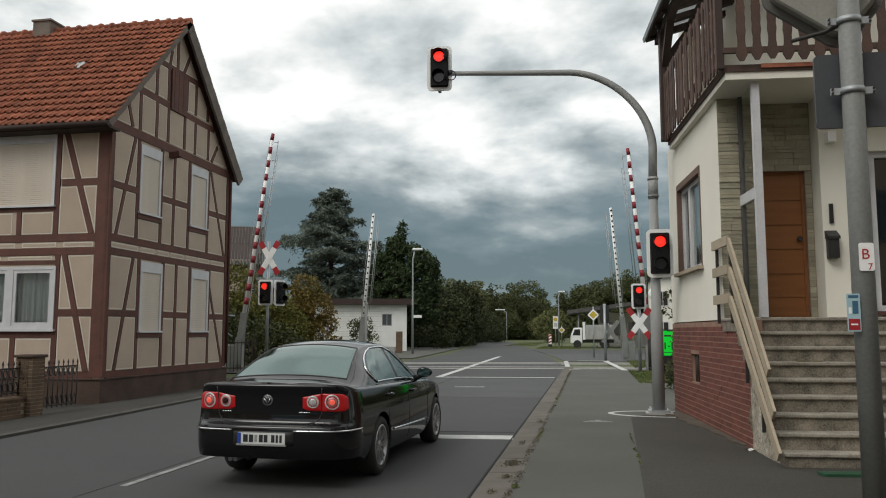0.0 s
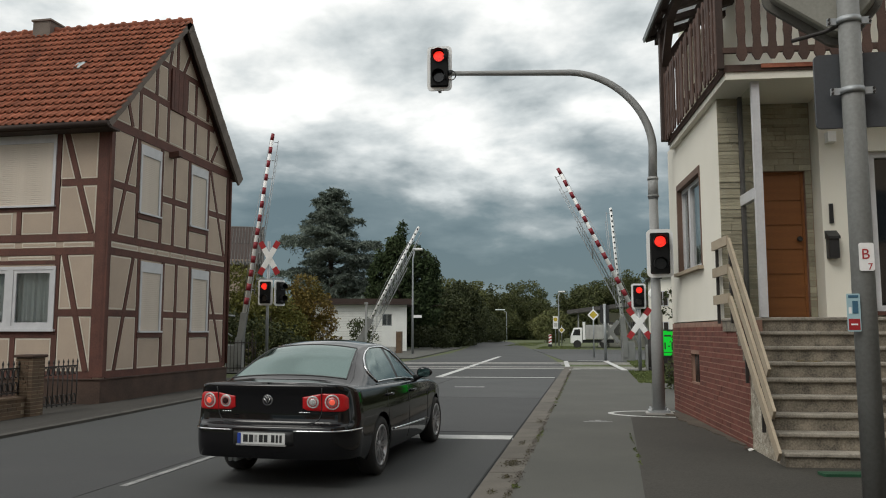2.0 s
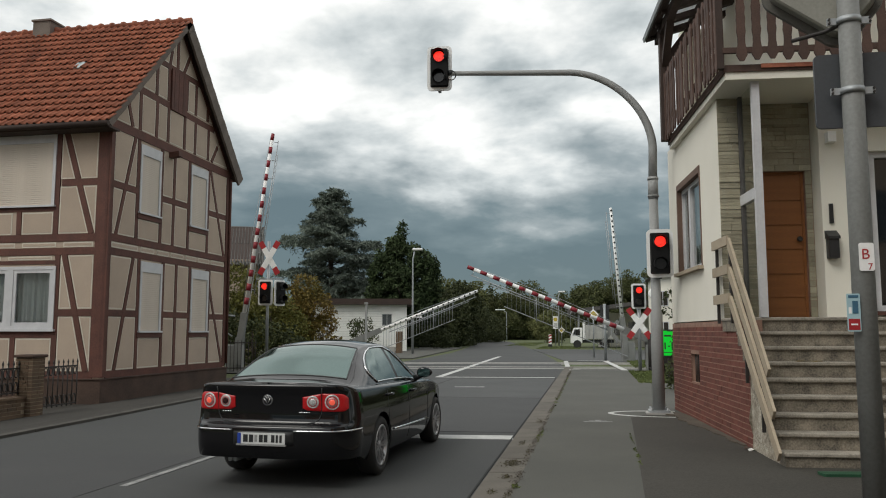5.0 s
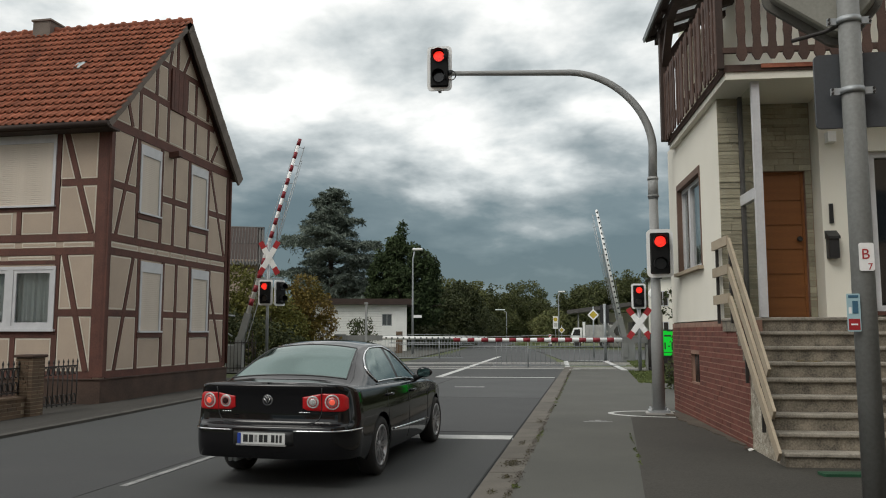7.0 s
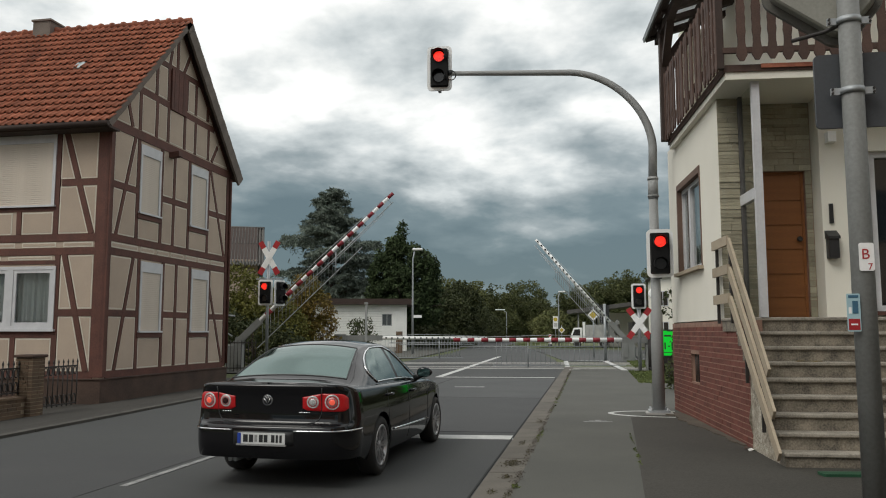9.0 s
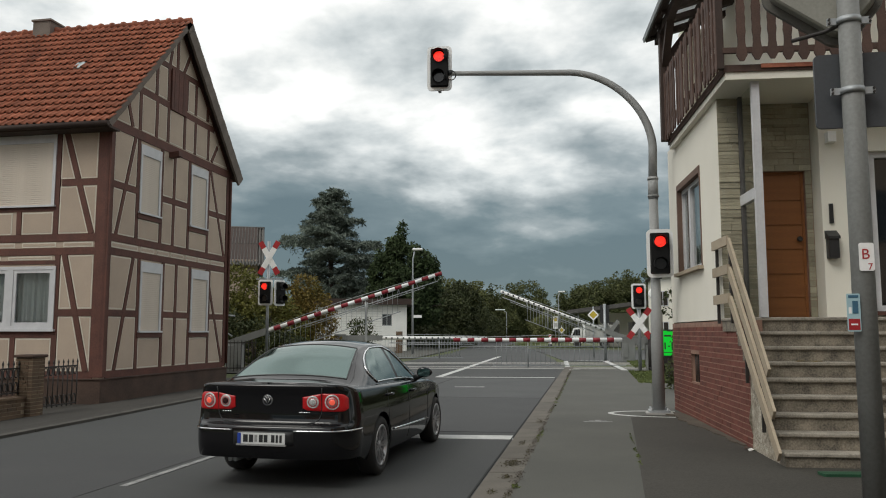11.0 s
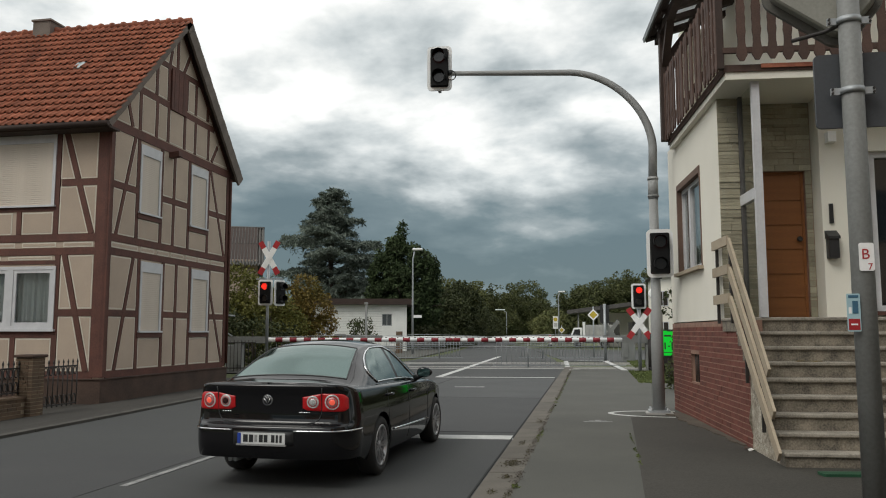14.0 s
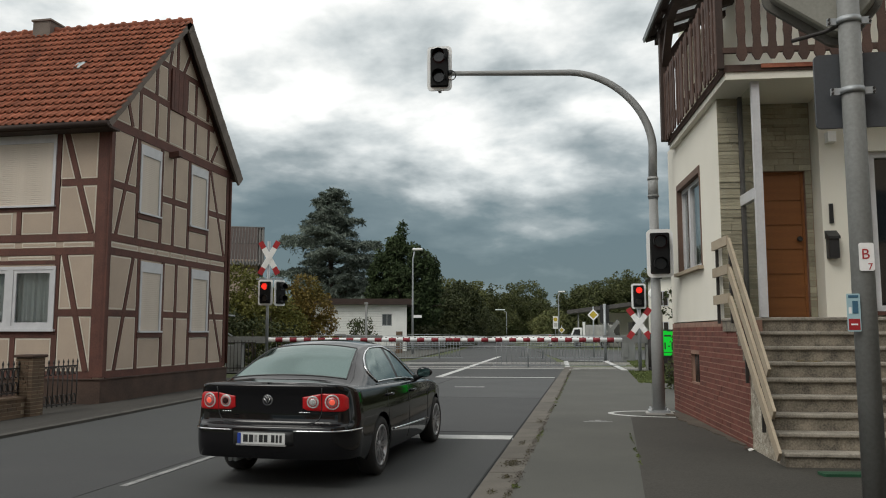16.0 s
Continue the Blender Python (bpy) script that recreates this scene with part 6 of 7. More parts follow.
    for s in (1, -1):
        tube(bm, [skin(s * l, z, 0.0) for l, z in ((0.585, 1.03), (0.578, 0.98), (0.576, 0.88), (0.576, 0.79), (0.565, 0.74), (0.54, 0.70), (0.50, 0.678), (0.44, 0.670))], 0.006, 5)
    tube(bm, [skin(-0.44 + 0.88 * k / 12, 0.668, 0.0) for k in range(13)], 0.006, 5)
    part("boot_gap", bm, "black", car)
    badge = part("badge", disc(-0.004, 0.896, 0.046, 0.056, 0.010), "chrome", car, "round chrome badge")
    part("badge_field", disc(-0.004, 0.896, 0.0, 0.046, 0.006), "badge_dark", badge)
    bm = bmesh.new()
    for pts in (((-0.038, 0.918), (-0.004, 0.858)), ((0.030, 0.918), (-0.004, 0.858)), ((-0.018, 0.932), (-0.004, 0.903)), ((0.010, 0.932), (-0.004, 0.903))):
        tube(bm, [skin(*q, 0.010) for q in pts], 0.005, 6)
    part("badge_bars", bm, "chrome", badge)
    for l0, l1 in ((-1.18, -0.36), (0.32, 1.18)):
        bm = bmesh.new()
        tube(bm, [skin(l0 + (l1 - l0) * k / 20, 0.597, 0.003) for k in range(21)], 0.0095, 6)
        part("bumper_trim", bm, "chrome", car)
    part("plate_recess", patch(-0.34, 0.32, lambda l: 0.452, lambda l: 0.588, 0.004, 6, 3), "black", car)
    yp = skin(0, 0.52).y
    pl = part("number_plate", one(slab, rounded(0.52, 0.11, 0.01), 0.0, 0.008, Matrix.Translation((-0.02, yp - 0.012, 0.521)) @ UPRIGHT), "plate_white", car, "white number plate with blue strip")
    part("blue_strip", one(box, -0.278, -0.242, yp - 0.024, yp - 0.018, 0.468, 0.574), "plate_blue", pl)
    for x0, x1 in ((-0.215, -0.165), (-0.150, -0.105), (-0.040, 0.0), (0.012, 0.052), (0.092, 0.128), (0.142, 0.166), (0.182, 0.206)):
        part("print_bar", one(box, x0, x1, yp - 0.0225, yp - 0.019, 0.484, 0.558), "black", pl)
    part("print_seal", one(box, -0.090, -0.062, yp - 0.0225, yp - 0.019, 0.488, 0.556), "grey_paint", pl)
    part("plate_frame", one(box, -0.29, 0.25, yp - 0.020, yp - 0.002, 0.448, 0.464), "grey_paint", pl)
    for l0, l1 in ((-0.53, -0.42), (0.335, 0.46)):
        for k in range(5):
            a = l0 + (l1 - l0) * k / 5
            part("script_badge", patch(a, a + (l1 - l0) * 0.14, lambda l: 0.766, lambda l: 0.781, 0.005, 2, 1), "chrome", car)
    for x in (-0.52, -0.46):
        bm = bmesh.new()
        tube(bm, [(x, 0.30, 0.255), (x, 0.9, 0.255)], 0.026, 12)
        part("exhaust", bm, "galv", car)
    part("brake_light", one(box, -0.14, 0.14, 1.30, 1.325, 1.385, 1.398), "lamp_lens_red", car)

    # wheels
    for a in AXLES:
        for s in (1, -1):
            wh = new("wheel")
            wh.parent = car
            wh.matrix_basis = pose(s * 0.80, a, 0.325, 0, 0, 0 if s > 0 else 180)
            bm = bmesh.new()
            ring = ((-0.10, 0.225), (-0.11, 0.27), (-0.095, 0.31), (-0.05, 0.325), (0.05, 0.325), (0.095, 0.31), (0.108, 0.27), (0.095, 0.222))
            n = 40
            vs = [[bm.verts.new((x, r * math.cos(q), r * math.sin(q))) for x, r in ring] for q in (2 * math.pi * k / n for k in range(n))]
            for k in range(n):
                for j in range(len(ring)):
                    f = bm.faces.new((vs[k][j], vs[(k + 1) % n][j], vs[(k + 1) % n][(j + 1) % len(ring)], vs[k][(j + 1) % len(ring)]))
                    f.smooth = True
            part("tyre", bm, "rubber", wh)
            bm = bmesh.new()
            ring = ((0.10, 0.228), (0.102, 0.212), (0.085, 0.20), (0.03, 0.195), (-0.09, 0.20), (-0.09, 0.226))
            vs = [[bm.verts.new((x, r * math.cos(q), r * math.sin(q))) for x, r in ring] for q in (2 * math.pi * k / n for k in range(n))]
            for k in range(n):
                for j in range(len(ring)):
                    f = bm.faces.new((vs[k][j], vs[(k + 1) % n][j], vs[(k + 1) % n][(j + 1) % len(ring)], vs[k][(j + 1) % len(ring)]))
                    f.smooth = True
            rim = part("rim", bm, "alloy", wh, "silver alloy rim")
            bm = bmesh.new()
            tube(bm, [(0.02, 0, 0), (0.075, 0, 0), (0.085, 0, 0)], [0.06, 0.055, 0.03], 16)
            part("hub", bm, "alloy", rim)
            me = None
            for k in range(7):
                for d in (-8, 8):
                    q = radians(360 / 7 * k + d)
                    bm = bmesh.new()
                    bar(bm, (0.068, 0.04 * math.cos(q), 0.04 * math.sin(q)), (0.085, 0.205 * math.cos(q), 0.205 * math.sin(q)), 0.016, 0.02, (1, 0, 0))
                    part("spoke", bm, "alloy", rim)
            bm = bmesh.new()
            tube(bm, [(-0.02, 0, 0), (0.0, 0, 0)], 0.15, 24)
            part("brake_disc", bm, "iron", wh)
            bm = bmesh.new()
            tube(bm, [(-0.05, 0, 0), (-0.045, 0, 0)], 0.21, 24)
            part("back_plate", bm, "black", wh)


M["car_paint"] = mat("black_car_paint", (0.005, 0.005, 0.006), (0.007, 0.007, 0.008), 0.05, scale=2, fine=20, bump=0, spec=0.45)
M["car_glass"] = mat("tinted_car_glass", (0.012, 0.020, 0.019), (0.014, 0.022, 0.021), 0.04, bump=0, spec=1.0)
M["car_glass"].node_tree.nodes["Principled BSDF"].inputs["Specular Tint"].default_value = (0.62, 0.92, 0.86, 1)
M["car_glass"].node_tree.nodes["Principled BSDF"].inputs["IOR"].default_value = 1.8
M["chrome"] = mat("chrome", (0.75, 0.75, 0.76), rough=0.15, metal=1.0, bump=0)
M["alloy"] = mat("alloy_silver", (0.52, 0.52, 0.53), (0.42, 0.42, 0.43), 0.35, metal=0.8, bump=0.02)
M["rubber"] = mat("tyre_rubber", (0.018, 0.018, 0.018), (0.03, 0.029, 0.027), 0.85, scale=6, fine=60, bump=0.2)
M["lamp_lens_red"] = glow("red_lamp_lens", (1.0, 0.02, 0.02), 0.045, (0.42, 0.010, 0.014))
M["tail_dark"] = mat("dark_lamp_bowl", (0.05, 0.012, 0.012), (0.02, 0.006, 0.006), 0.2, bump=0)
M["badge_dark"] = mat("badge_dark_field", (0.02, 0.02, 0.022), rough=0.25, bump=0)
M["tail_glow"] = glow("lit_tail_lamp", (1.0, 0.14, 0.08), 0.55, (0.5, 0.05, 0.04))
M["reflector"] = mat("lamp_reflector", (0.72, 0.42, 0.42), (0.40, 0.12, 0.12), 0.25, metal=0.5, scale=30, fine=150, bump=0.3)
M["reflector_white"] = mat("lamp_reflector_white", (0.78, 0.78, 0.76), (0.5, 0.5, 0.5), 0.25, metal=0.4, scale=30, fine=150, bump=0.3)
M["plate_white"] = mat("plate_white", (0.70, 0.71, 0.70), rough=0.4, bump=0)
M["plate_blue"] = mat("plate_blue", (0.02, 0.06, 0.35), rough=0.4, bump=0)
build_car()


# ---- planting ----
def leaf_mat(name, a, b, spread=0.35):
    m = mat(name, a, b, 0.75, scale=0.6, fine=8, bump=0, island=spread, spec=0.25)
    bs = m.node_tree.nodes["Principled BSDF"]
    bs.inputs["Transmission Weight"].default_value = 0.0
    return m


M["leaf_olive"] = leaf_mat("olive_leaves", (0.105, 0.112, 0.030), (0.17, 0.16, 0.04))
M["leaf_orange"] = leaf_mat("turning_leaves", (0.19, 0.11, 0.028), (0.12, 0.115, 0.03))
M["needle_blue"] = leaf_mat("blue_green_needles", (0.10, 0.125, 0.10), (0.155, 0.18, 0.15), 0.45)
M["needle_dark"] = leaf_mat("dark_pine_needles", (0.028, 0.046, 0.018), (0.054, 0.076, 0.030), 0.45)
M["leaf_dark"] = leaf_mat("dark_leaves", (0.032, 0.042, 0.017), (0.062, 0.070, 0.027), 0.3)
M["leaf_mid"] = leaf_mat("green_leaves", (0.040, 0.055, 0.018), (0.065, 0.072, 0.026), 0.4)
M["leaf_far"] = leaf_mat("far_wood_leaves", (0.052, 0.068, 0.026), (0.106, 0.110, 0.042), 0.35)
M["leaf_far_light"] = leaf_mat("far_light_leaves", (0.085, 0.102, 0.036), (0.145, 0.142, 0.055), 0.3)
M["leaf_grass"] = leaf_mat("grass_blades", (0.075, 0.105, 0.028), (0.12, 0.14, 0.045), 0.4)
M["bark"] = mat("bark", (0.075, 0.055, 0.042), (0.04, 0.03, 0.024), 0.95, scale=4, fine=20, bump=0.8, depth=0.03)
RNG = np.random.RandomState(7)


def quads(name, centres, size, material, parent=None, flat=0.0, long=1.0):
    """Many small leaves or sprays, one bent quad each, at random tilts; flat: how level they lie."""
    n = len(centres)
    c = np.asarray(centres, float)
    d = RNG.normal(size=(n, 3))
    d[:, 2] *= 1 - flat
    d /= np.linalg.norm(d, axis=1)[:, None]
    e = np.cross(d, RNG.normal(size=(n, 3)) * (1 - flat) + np.array([0, 0, 1.0]) * flat)
    e /= np.linalg.norm(e, axis=1)[:, None] + 1e-9
    s = size * RNG.uniform(0.6, 1.4, (n, 1))
    a, b = d * s * long / 2, e * s / 2
    lift = np.cross(d, e) * s * 0.18
    v = np.stack([c - a, c - b * 0.9 + lift, c + a, c + b * 0.9 + lift], 1).reshape(-1, 3)
    f = np.arange(4 * n).reshape(-1, 4)
    me = bpy.data.meshes.new(name)
    me.from_pydata(v.tolist(), [], f.tolist())
    me.materials.append(M[material])
    ob = new(name, me)
    if parent:
        ob.parent = parent
    return ob


def clumps(blobs, per_m3, shell=0.55, grain=0.9):
    """Points in lumpy ellipsoids (x, y, z, rx, ry, rz), thick towards the skin and torn by gaps."""
    out = []
    for x, y, z, rx, ry, rz in blobs:
        n = int(per_m3 * 4.19 * rx * ry * rz)
        d = RNG.normal(size=(n, 3))
        d /= np.linalg.norm(d, axis=1)[:, None]
        r = (shell + (1 - shell) * RNG.uniform(0, 1, n) ** 0.6)
        for dd, rr in zip(d, r):
            q = noise.noise(Vector(dd * 2.3) + Vector((x, y, z)))
            q2 = noise.noise(Vector(dd * 6.5) + Vector((z, x, y)))
            k = rr * (1 + 0.28 * q + 0.20 * q2)
            p = (x + dd[0] * rx * k, y + dd[1] * ry * k, z + dd[2] * rz * k)
            if noise.noise(Vector(p) * grain) > -0.32:
                out.append(p)
    return out


def trunk(parent, h, r, limbs, material="bark"):
    bm = bmesh.new()
    tube(bm, [(0, 0, -0.2), (0.05, 0.02, h * 0.3), (-0.04, 0.03, h * 0.65), (0, 0, h)], [r * 1.25, r, r * 0.7, r * 0.15], 9)
    for k in range(limbs):
        z = h * (0.25 + 0.6 * k / limbs)
        a = k * 2.4
        ln = (h - z) * 0.45
        tube(bm, [(0, 0, z), (ln * 0.5 * math.cos(a), ln * 0.5 * math.sin(a), z + ln * 0.25), (ln * math.cos(a), ln * math.sin(a), z + ln * 0.35)], [r * 0.4, r * 0.25, r * 0.06], 6)
    part("trunk", bm, material, parent)


def cedar(at, h, spread):
    """A conifer with level, drooping tiers and a torn outline."""
    t = thing("cedar_tree", "tall blue-green conifer with level drooping branches", "tree", at)
    trunk(t, h * 0.97, 0.32, 0)
    pts, limbs = [], bmesh.new()
    z, k = 2.0, 0
    while z < h - 0.5:
        f = (z - 2.0) / (h - 2.0)
        reach = spread * ((1 - f) ** 0.52) * RNG.uniform(0.45, 1.12) + 0.25
        a = k * 2.399 + RNG.uniform(-0.3, 0.3)
        rise = reach * RNG.uniform(0.12, 0.36) + f * 0.8
        n = max(6, int(reach * 10))
        tube(limbs, [(0, 0, z), (reach * 0.5 * math.cos(a), reach * 0.5 * math.sin(a), z + rise * 0.8), (reach * math.cos(a), reach * math.sin(a), z + rise * 0.75)], [0.07 * (1 - f) + 0.02, 0.045, 0.012], 5)
        for i in range(n):
            s = (0.30 + 0.70 * (i / n)) * reach
            zz = z + rise * math.sin(min(1, s / reach * 1.25) * 1.9) * 0.9
            wid = 0.15 * reach * (1 - 0.75 * abs(2 * s / reach - 1.2)) + 0.10
            for _ in range(13):
                o = RNG.normal(0, wid * 1.25, 2)
                pts.append((s * math.cos(a) - o[0] * math.sin(a), s * math.sin(a) + o[0] * math.cos(a), zz - abs(o[0]) * 0.30 - abs(RNG.normal(0, 0.20)) + RNG.uniform(0, 0.06)))
        z += RNG.uniform(0.10, 0.20) * (1.2 - 0.5 * f)
        k += 1
    part("limbs", limbs, "bark", t)
    for i in range(60):
        pts.append((RNG.normal(0, 0.10), RNG.normal(0, 0.10), h - 0.9 + 1.0 * i / 60))
    quads("crown", pts, 0.115, "needle_blue", t, 0.15, 4.4)
    return t


def broadleaf(at, h, blobs, label, material, size, density=22, name="tree"):
    t = thing(name, label, "tree" if "tree" in name else "bush", at)
    trunk(t, h * 0.8, 0.035 * h ** 0.9, 6)
    quads("crown", clumps(blobs, density), size, material, t, 0.0, 1.5)
    return t


def random_blobs(n, x, y, z, r):
    """Blobs scattered in a box given as three (low, high) pairs, of radius r (low, high)."""
    out = []
    for _ in range(n):
        q = RNG.uniform(*r)
        out.append((RNG.uniform(*x), RNG.uniform(*y), RNG.uniform(*z), q * 1.1, q * 1.1, q * 0.9))
    return out


def build_planting():
    cedar(pose(-25.4, 75, 0, 0, 0, 20), 15.3, 7.0)
    # pine with pointed lobes
    pine = thing("pine_tree", "dark green pine with a pointed uneven crown", "tree", pose(-16.9, 70, 0))
    trunk(pine, 11, 0.28, 8)
    blobs = [(0.0, 0, 10.6, 0.55, 0.55, 1.1), (-0.4, 0, 9.4, 1.2, 1.2, 1.1), (0.7, 0.2, 8.7, 1.3, 1.3, 1.0), (-1.3, 0, 8.2, 1.3, 1.3, 1.1), (1.9, 0, 8.0, 1.1, 1.1, 1.1), (2.6, 0.3, 7.2, 1.0, 1.2, 1.2), (-1.9, 0, 6.8, 1.4, 1.4, 1.3), (0.3, 0, 6.6, 2.0, 1.8, 1.6), (2.3, 0, 5.6, 1.4, 1.4, 1.4), (-1.6, 0, 4.8, 1.9, 1.7, 1.6), (0.8, 0, 4.0, 2.3, 2.0, 1.9), (2.6, 0, 3.6, 1.2, 1.2, 1.5), (-2.2, 0, 2.6, 1.7, 1.7, 1.6)]
    quads("crown", clumps(blobs, 190, 0.35), 0.17, "needle_dark", pine, 0.0, 2.4)
    # bushes beside the timber-framed house
    b1 = [(0, 0, 2.2, 1.5, 1.2, 1.5), (-1.2, 0.3, 3.2, 1.2, 1.1, 1.3), (-2.3, 0, 2.6, 1.3, 1.2, 1.6), (0.9, 0.2, 1.4, 1.2, 1.0, 1.2), (-3.3, 0.3, 3.4, 1.2, 1.0, 1.5), (-2.0, 0.2, 4.3, 1.0, 1.0, 0.9), (-1.0, 0.0, 1.0, 1.8, 1.0, 1.0), (-3.4, 0, 1.4, 1.5, 1.0, 1.3)]
    bush = broadleaf(pose(-16.3, 38.6, 0), 3.5, b1, "olive-green shrub beside the crossing", "leaf_olive", 0.10, 330, "bush")
    b2 = [(0, 0, 2.0, 1.3, 1.1, 1.4), (0.9, 0.2, 2.8, 1.2, 1.1, 1.2), (0.5, 0, 3.9, 0.9, 0.9, 0.9), (1.5, 0, 1.4, 1.1, 1.0, 1.2), (-0.6, 0, 3.1, 1.0, 1.0, 1.1)]
    broadleaf(pose(-15.7, 40.6, 0), 3.4, b2, "shrub with yellow and orange autumn leaves", "leaf_orange", 0.10, 330, "bush")
    b4 = [(0, 0, 1.1, 2.3, 1.0, 1.2), (-2.3, 0.2, 1.6, 1.8, 1.0, 1.6), (1.9, 0.1, 0.8, 1.1, 0.9, 0.9), (-4.3, 0, 2.2, 1.6, 1.0, 2.2)]
    broadleaf(pose(-16.2, 36.2, 0), 2.2, b4, "dark low shrubs behind the fence", "leaf_dark", 0.11, 280, "bush")
    # grey bare twigs and small shrubs before the white building
    b3 = [(0, 0, 1.2, 0.8, 0.8, 1.2), (0.7, 0, 0.8, 0.7, 0.7, 0.8), (-0.5, 0.2, 1.9, 0.6, 0.6, 0.7), (0.5, 0, 2.0, 0.45, 0.5, 0.6)]
    broadleaf(pose(-16.6, 56, 0), 2.0, b3, "small green shrub before the white building", "leaf_mid", 0.10, 330, "bush")
    tw = thing("bare_shrub", "grey bare twiggy shrub before the white building", "bush", pose(-19.6, 56, 0))
    for s in range(46):
        bm = bmesh.new()
        a, q = RNG.uniform(0, 6.28), RNG.uniform(0.3, 1.25)
        p1 = Vector((q * 0.45 * math.cos(a), q * 0.45 * math.sin(a), RNG.uniform(0.9, 1.5)))
        p2 = Vector((q * math.cos(a + 0.3), q * math.sin(a + 0.3), RNG.uniform(1.6, 3.3)))
        tube(bm, [(0.2 * math.cos(a), 0.2 * math.sin(a), 0), p1, p2], [0.03, 0.02, 0.006], 4)
        for j in range(4):
            o = p1.lerp(p2, 0.3 + 0.2 * j)
            tube(bm, [o, o + Vector((RNG.uniform(-0.3, 0.3), RNG.uniform(-0.3, 0.3), RNG.uniform(0.1, 0.5)))], [0.01, 0.004], 3)
        part("twig", bm, "twig", tw)
    # dark wood behind the white building
    wood = random_blobs(40, (-31, -14), (80, 88), (1.0, 5.5), (1.6, 2.6)) + random_blobs(18, (-21, -14.5), (86, 92), (1.0, 4.6), (1.2, 1.8))
    tagged(quads("dark_wood", clumps(wood, 50), 0.24, "leaf_dark", None, 0, 1.4), "dark evergreen wood behind the white building", "trees", kind="stuff")
    # hedges and gardens by the far road
    hd = random_blobs(14, (-17.0, -13.0), (70, 100), (0.3, 1.6), (0.7, 1.3)) + random_blobs(12, (-20, -13.4), (100, 118), (1, 4.5), (1.3, 2.2))
    tagged(quads("garden_hedge", clumps(hd, 110), 0.15, "leaf_dark", None, 0, 1.4), "dark garden hedge along the far road", "hedge", kind="stuff")
    # far woods in three depths
    far = random_blobs(100, (-46, -9), (150, 172), (1.0, 7.8), (2.0, 3.0)) + random_blobs(90, (-46, -9), (148, 168), (8.2, 10.8), (0.5, 1.2))
    tagged(quads("far_wood", clumps(far, 34), 0.25, "leaf_far", None, 0, 1.4), "mixed wood closing the far end of the road", "trees", kind="stuff")
    far = random_blobs(26, (-27, -20), (138, 148), (2.0, 8.6), (1.3, 2.1)) + random_blobs(14, (-8.4, -4.6), (112, 122), (1.0, 3.8), (1.2, 1.8)) + random_blobs(14, (-27, -21), (126, 134), (1, 6), (1.2, 2)) + random_blobs(16, (-26.5, -24.5), (136, 146), (8.5, 11.4), (0.4, 0.9)) + random_blobs(14, (-24, -19), (136, 148), (8, 10.0), (0.4, 0.9))
    tagged(quads("light_wood", clumps(far, 60), 0.20, "leaf_far_light", None, 0, 1.4), "lighter green trees before the far wood", "trees", kind="stuff")
    far = random_blobs(34, (-16, -6), (205, 225), (0.0, 6.5), (2.0, 3.0)) + random_blobs(26, (-8, -1), (205, 230), (0.0, 9.5), (2.0, 3.0)) + random_blobs(24, (-8, -2), (204, 220), (9, 12.0), (0.6, 1.4)) + random_blobs(52, (-3, 12), (205, 235), (0.0, 11.5), (2.4, 3.6)) + random_blobs(64, (8, 44), (205, 235), (0.0, 13.5), (2.6, 4.2)) + random_blobs(40, (-4, 10), (204, 225), (10, 15.0), (0.7, 1.6)) + random_blobs(50, (6, 44), (204, 225), (13, 17.5), (0.7, 1.7))
    tagged(quads("hill_wood", clumps(far, 13), 0.37, "leaf_far", None, 0, 1.4), "wooded rise behind the station", "trees", kind="stuff")
    far = random_blobs(150, (-140, -40), (120, 190), (0.0, 7.0), (3.0, 4.5)) + random_blobs(60, (40, 130), (150, 190), (0, 7), (3, 4.5))
    tagged(quads("outer_wood", clumps(far, 1.0), 1.3, "leaf_far", None, 0, 1.4), "woods round the village edge", "trees", kind="stuff")
    # climbing plants beside the rendered house
    ivy = [(0, 0, 2.35, 0.35, 0.3, 0.45), (0.22, 0, 1.6, 0.16, 0.2, 0.45), (0.02, 0, 1.35, 0.10, 0.2, 0.22), (0.05, 0, 0.5, 0.35, 0.4, 0.42), (0.25, 0, 0.2, 0.5, 0.5, 0.3)]
    broadleaf(pose(2.22, 22.5, 0), 1.4, ivy, "climbing shrub beside the rendered house", "leaf_mid", 0.07, 900, "bush")
    # grass tufts and weeds
    g = []
    for x0, x1, y0, y1, n in ((1.45, 3.2, 25.0, 32.5, 9000), (-0.80, -0.76, 16, 33, 60), (1.9, 4.5, 36, 45, 4000), (-9.5, -6.2, 88, 112, 2500), (-5, -1, 73, 86, 2500)):
        for _ in range(n):
            g.append((RNG.uniform(x0, x1), RNG.uniform(y0, y1), RNG.uniform(0.0, 0.05)))
    # soil crumbs and moss in the joint between kerb and pavement, and on the kerb
    soil, moss = [], []
    for _ in range(9000):
        y = RNG.uniform(4, 32)
        q = noise.noise(Vector((y * 1.3, 0.4, 2.0))) + 0.5 * noise.noise(Vector((y * 5.0, 1.4, 0.0)))
        if q > RNG.uniform(-0.7, 0.5):
            soil.append((-0.79 + RNG.normal(-0.012, 0.022 + 0.035 * max(0.0, q)), y, RNG.uniform(0.029, 0.036)))
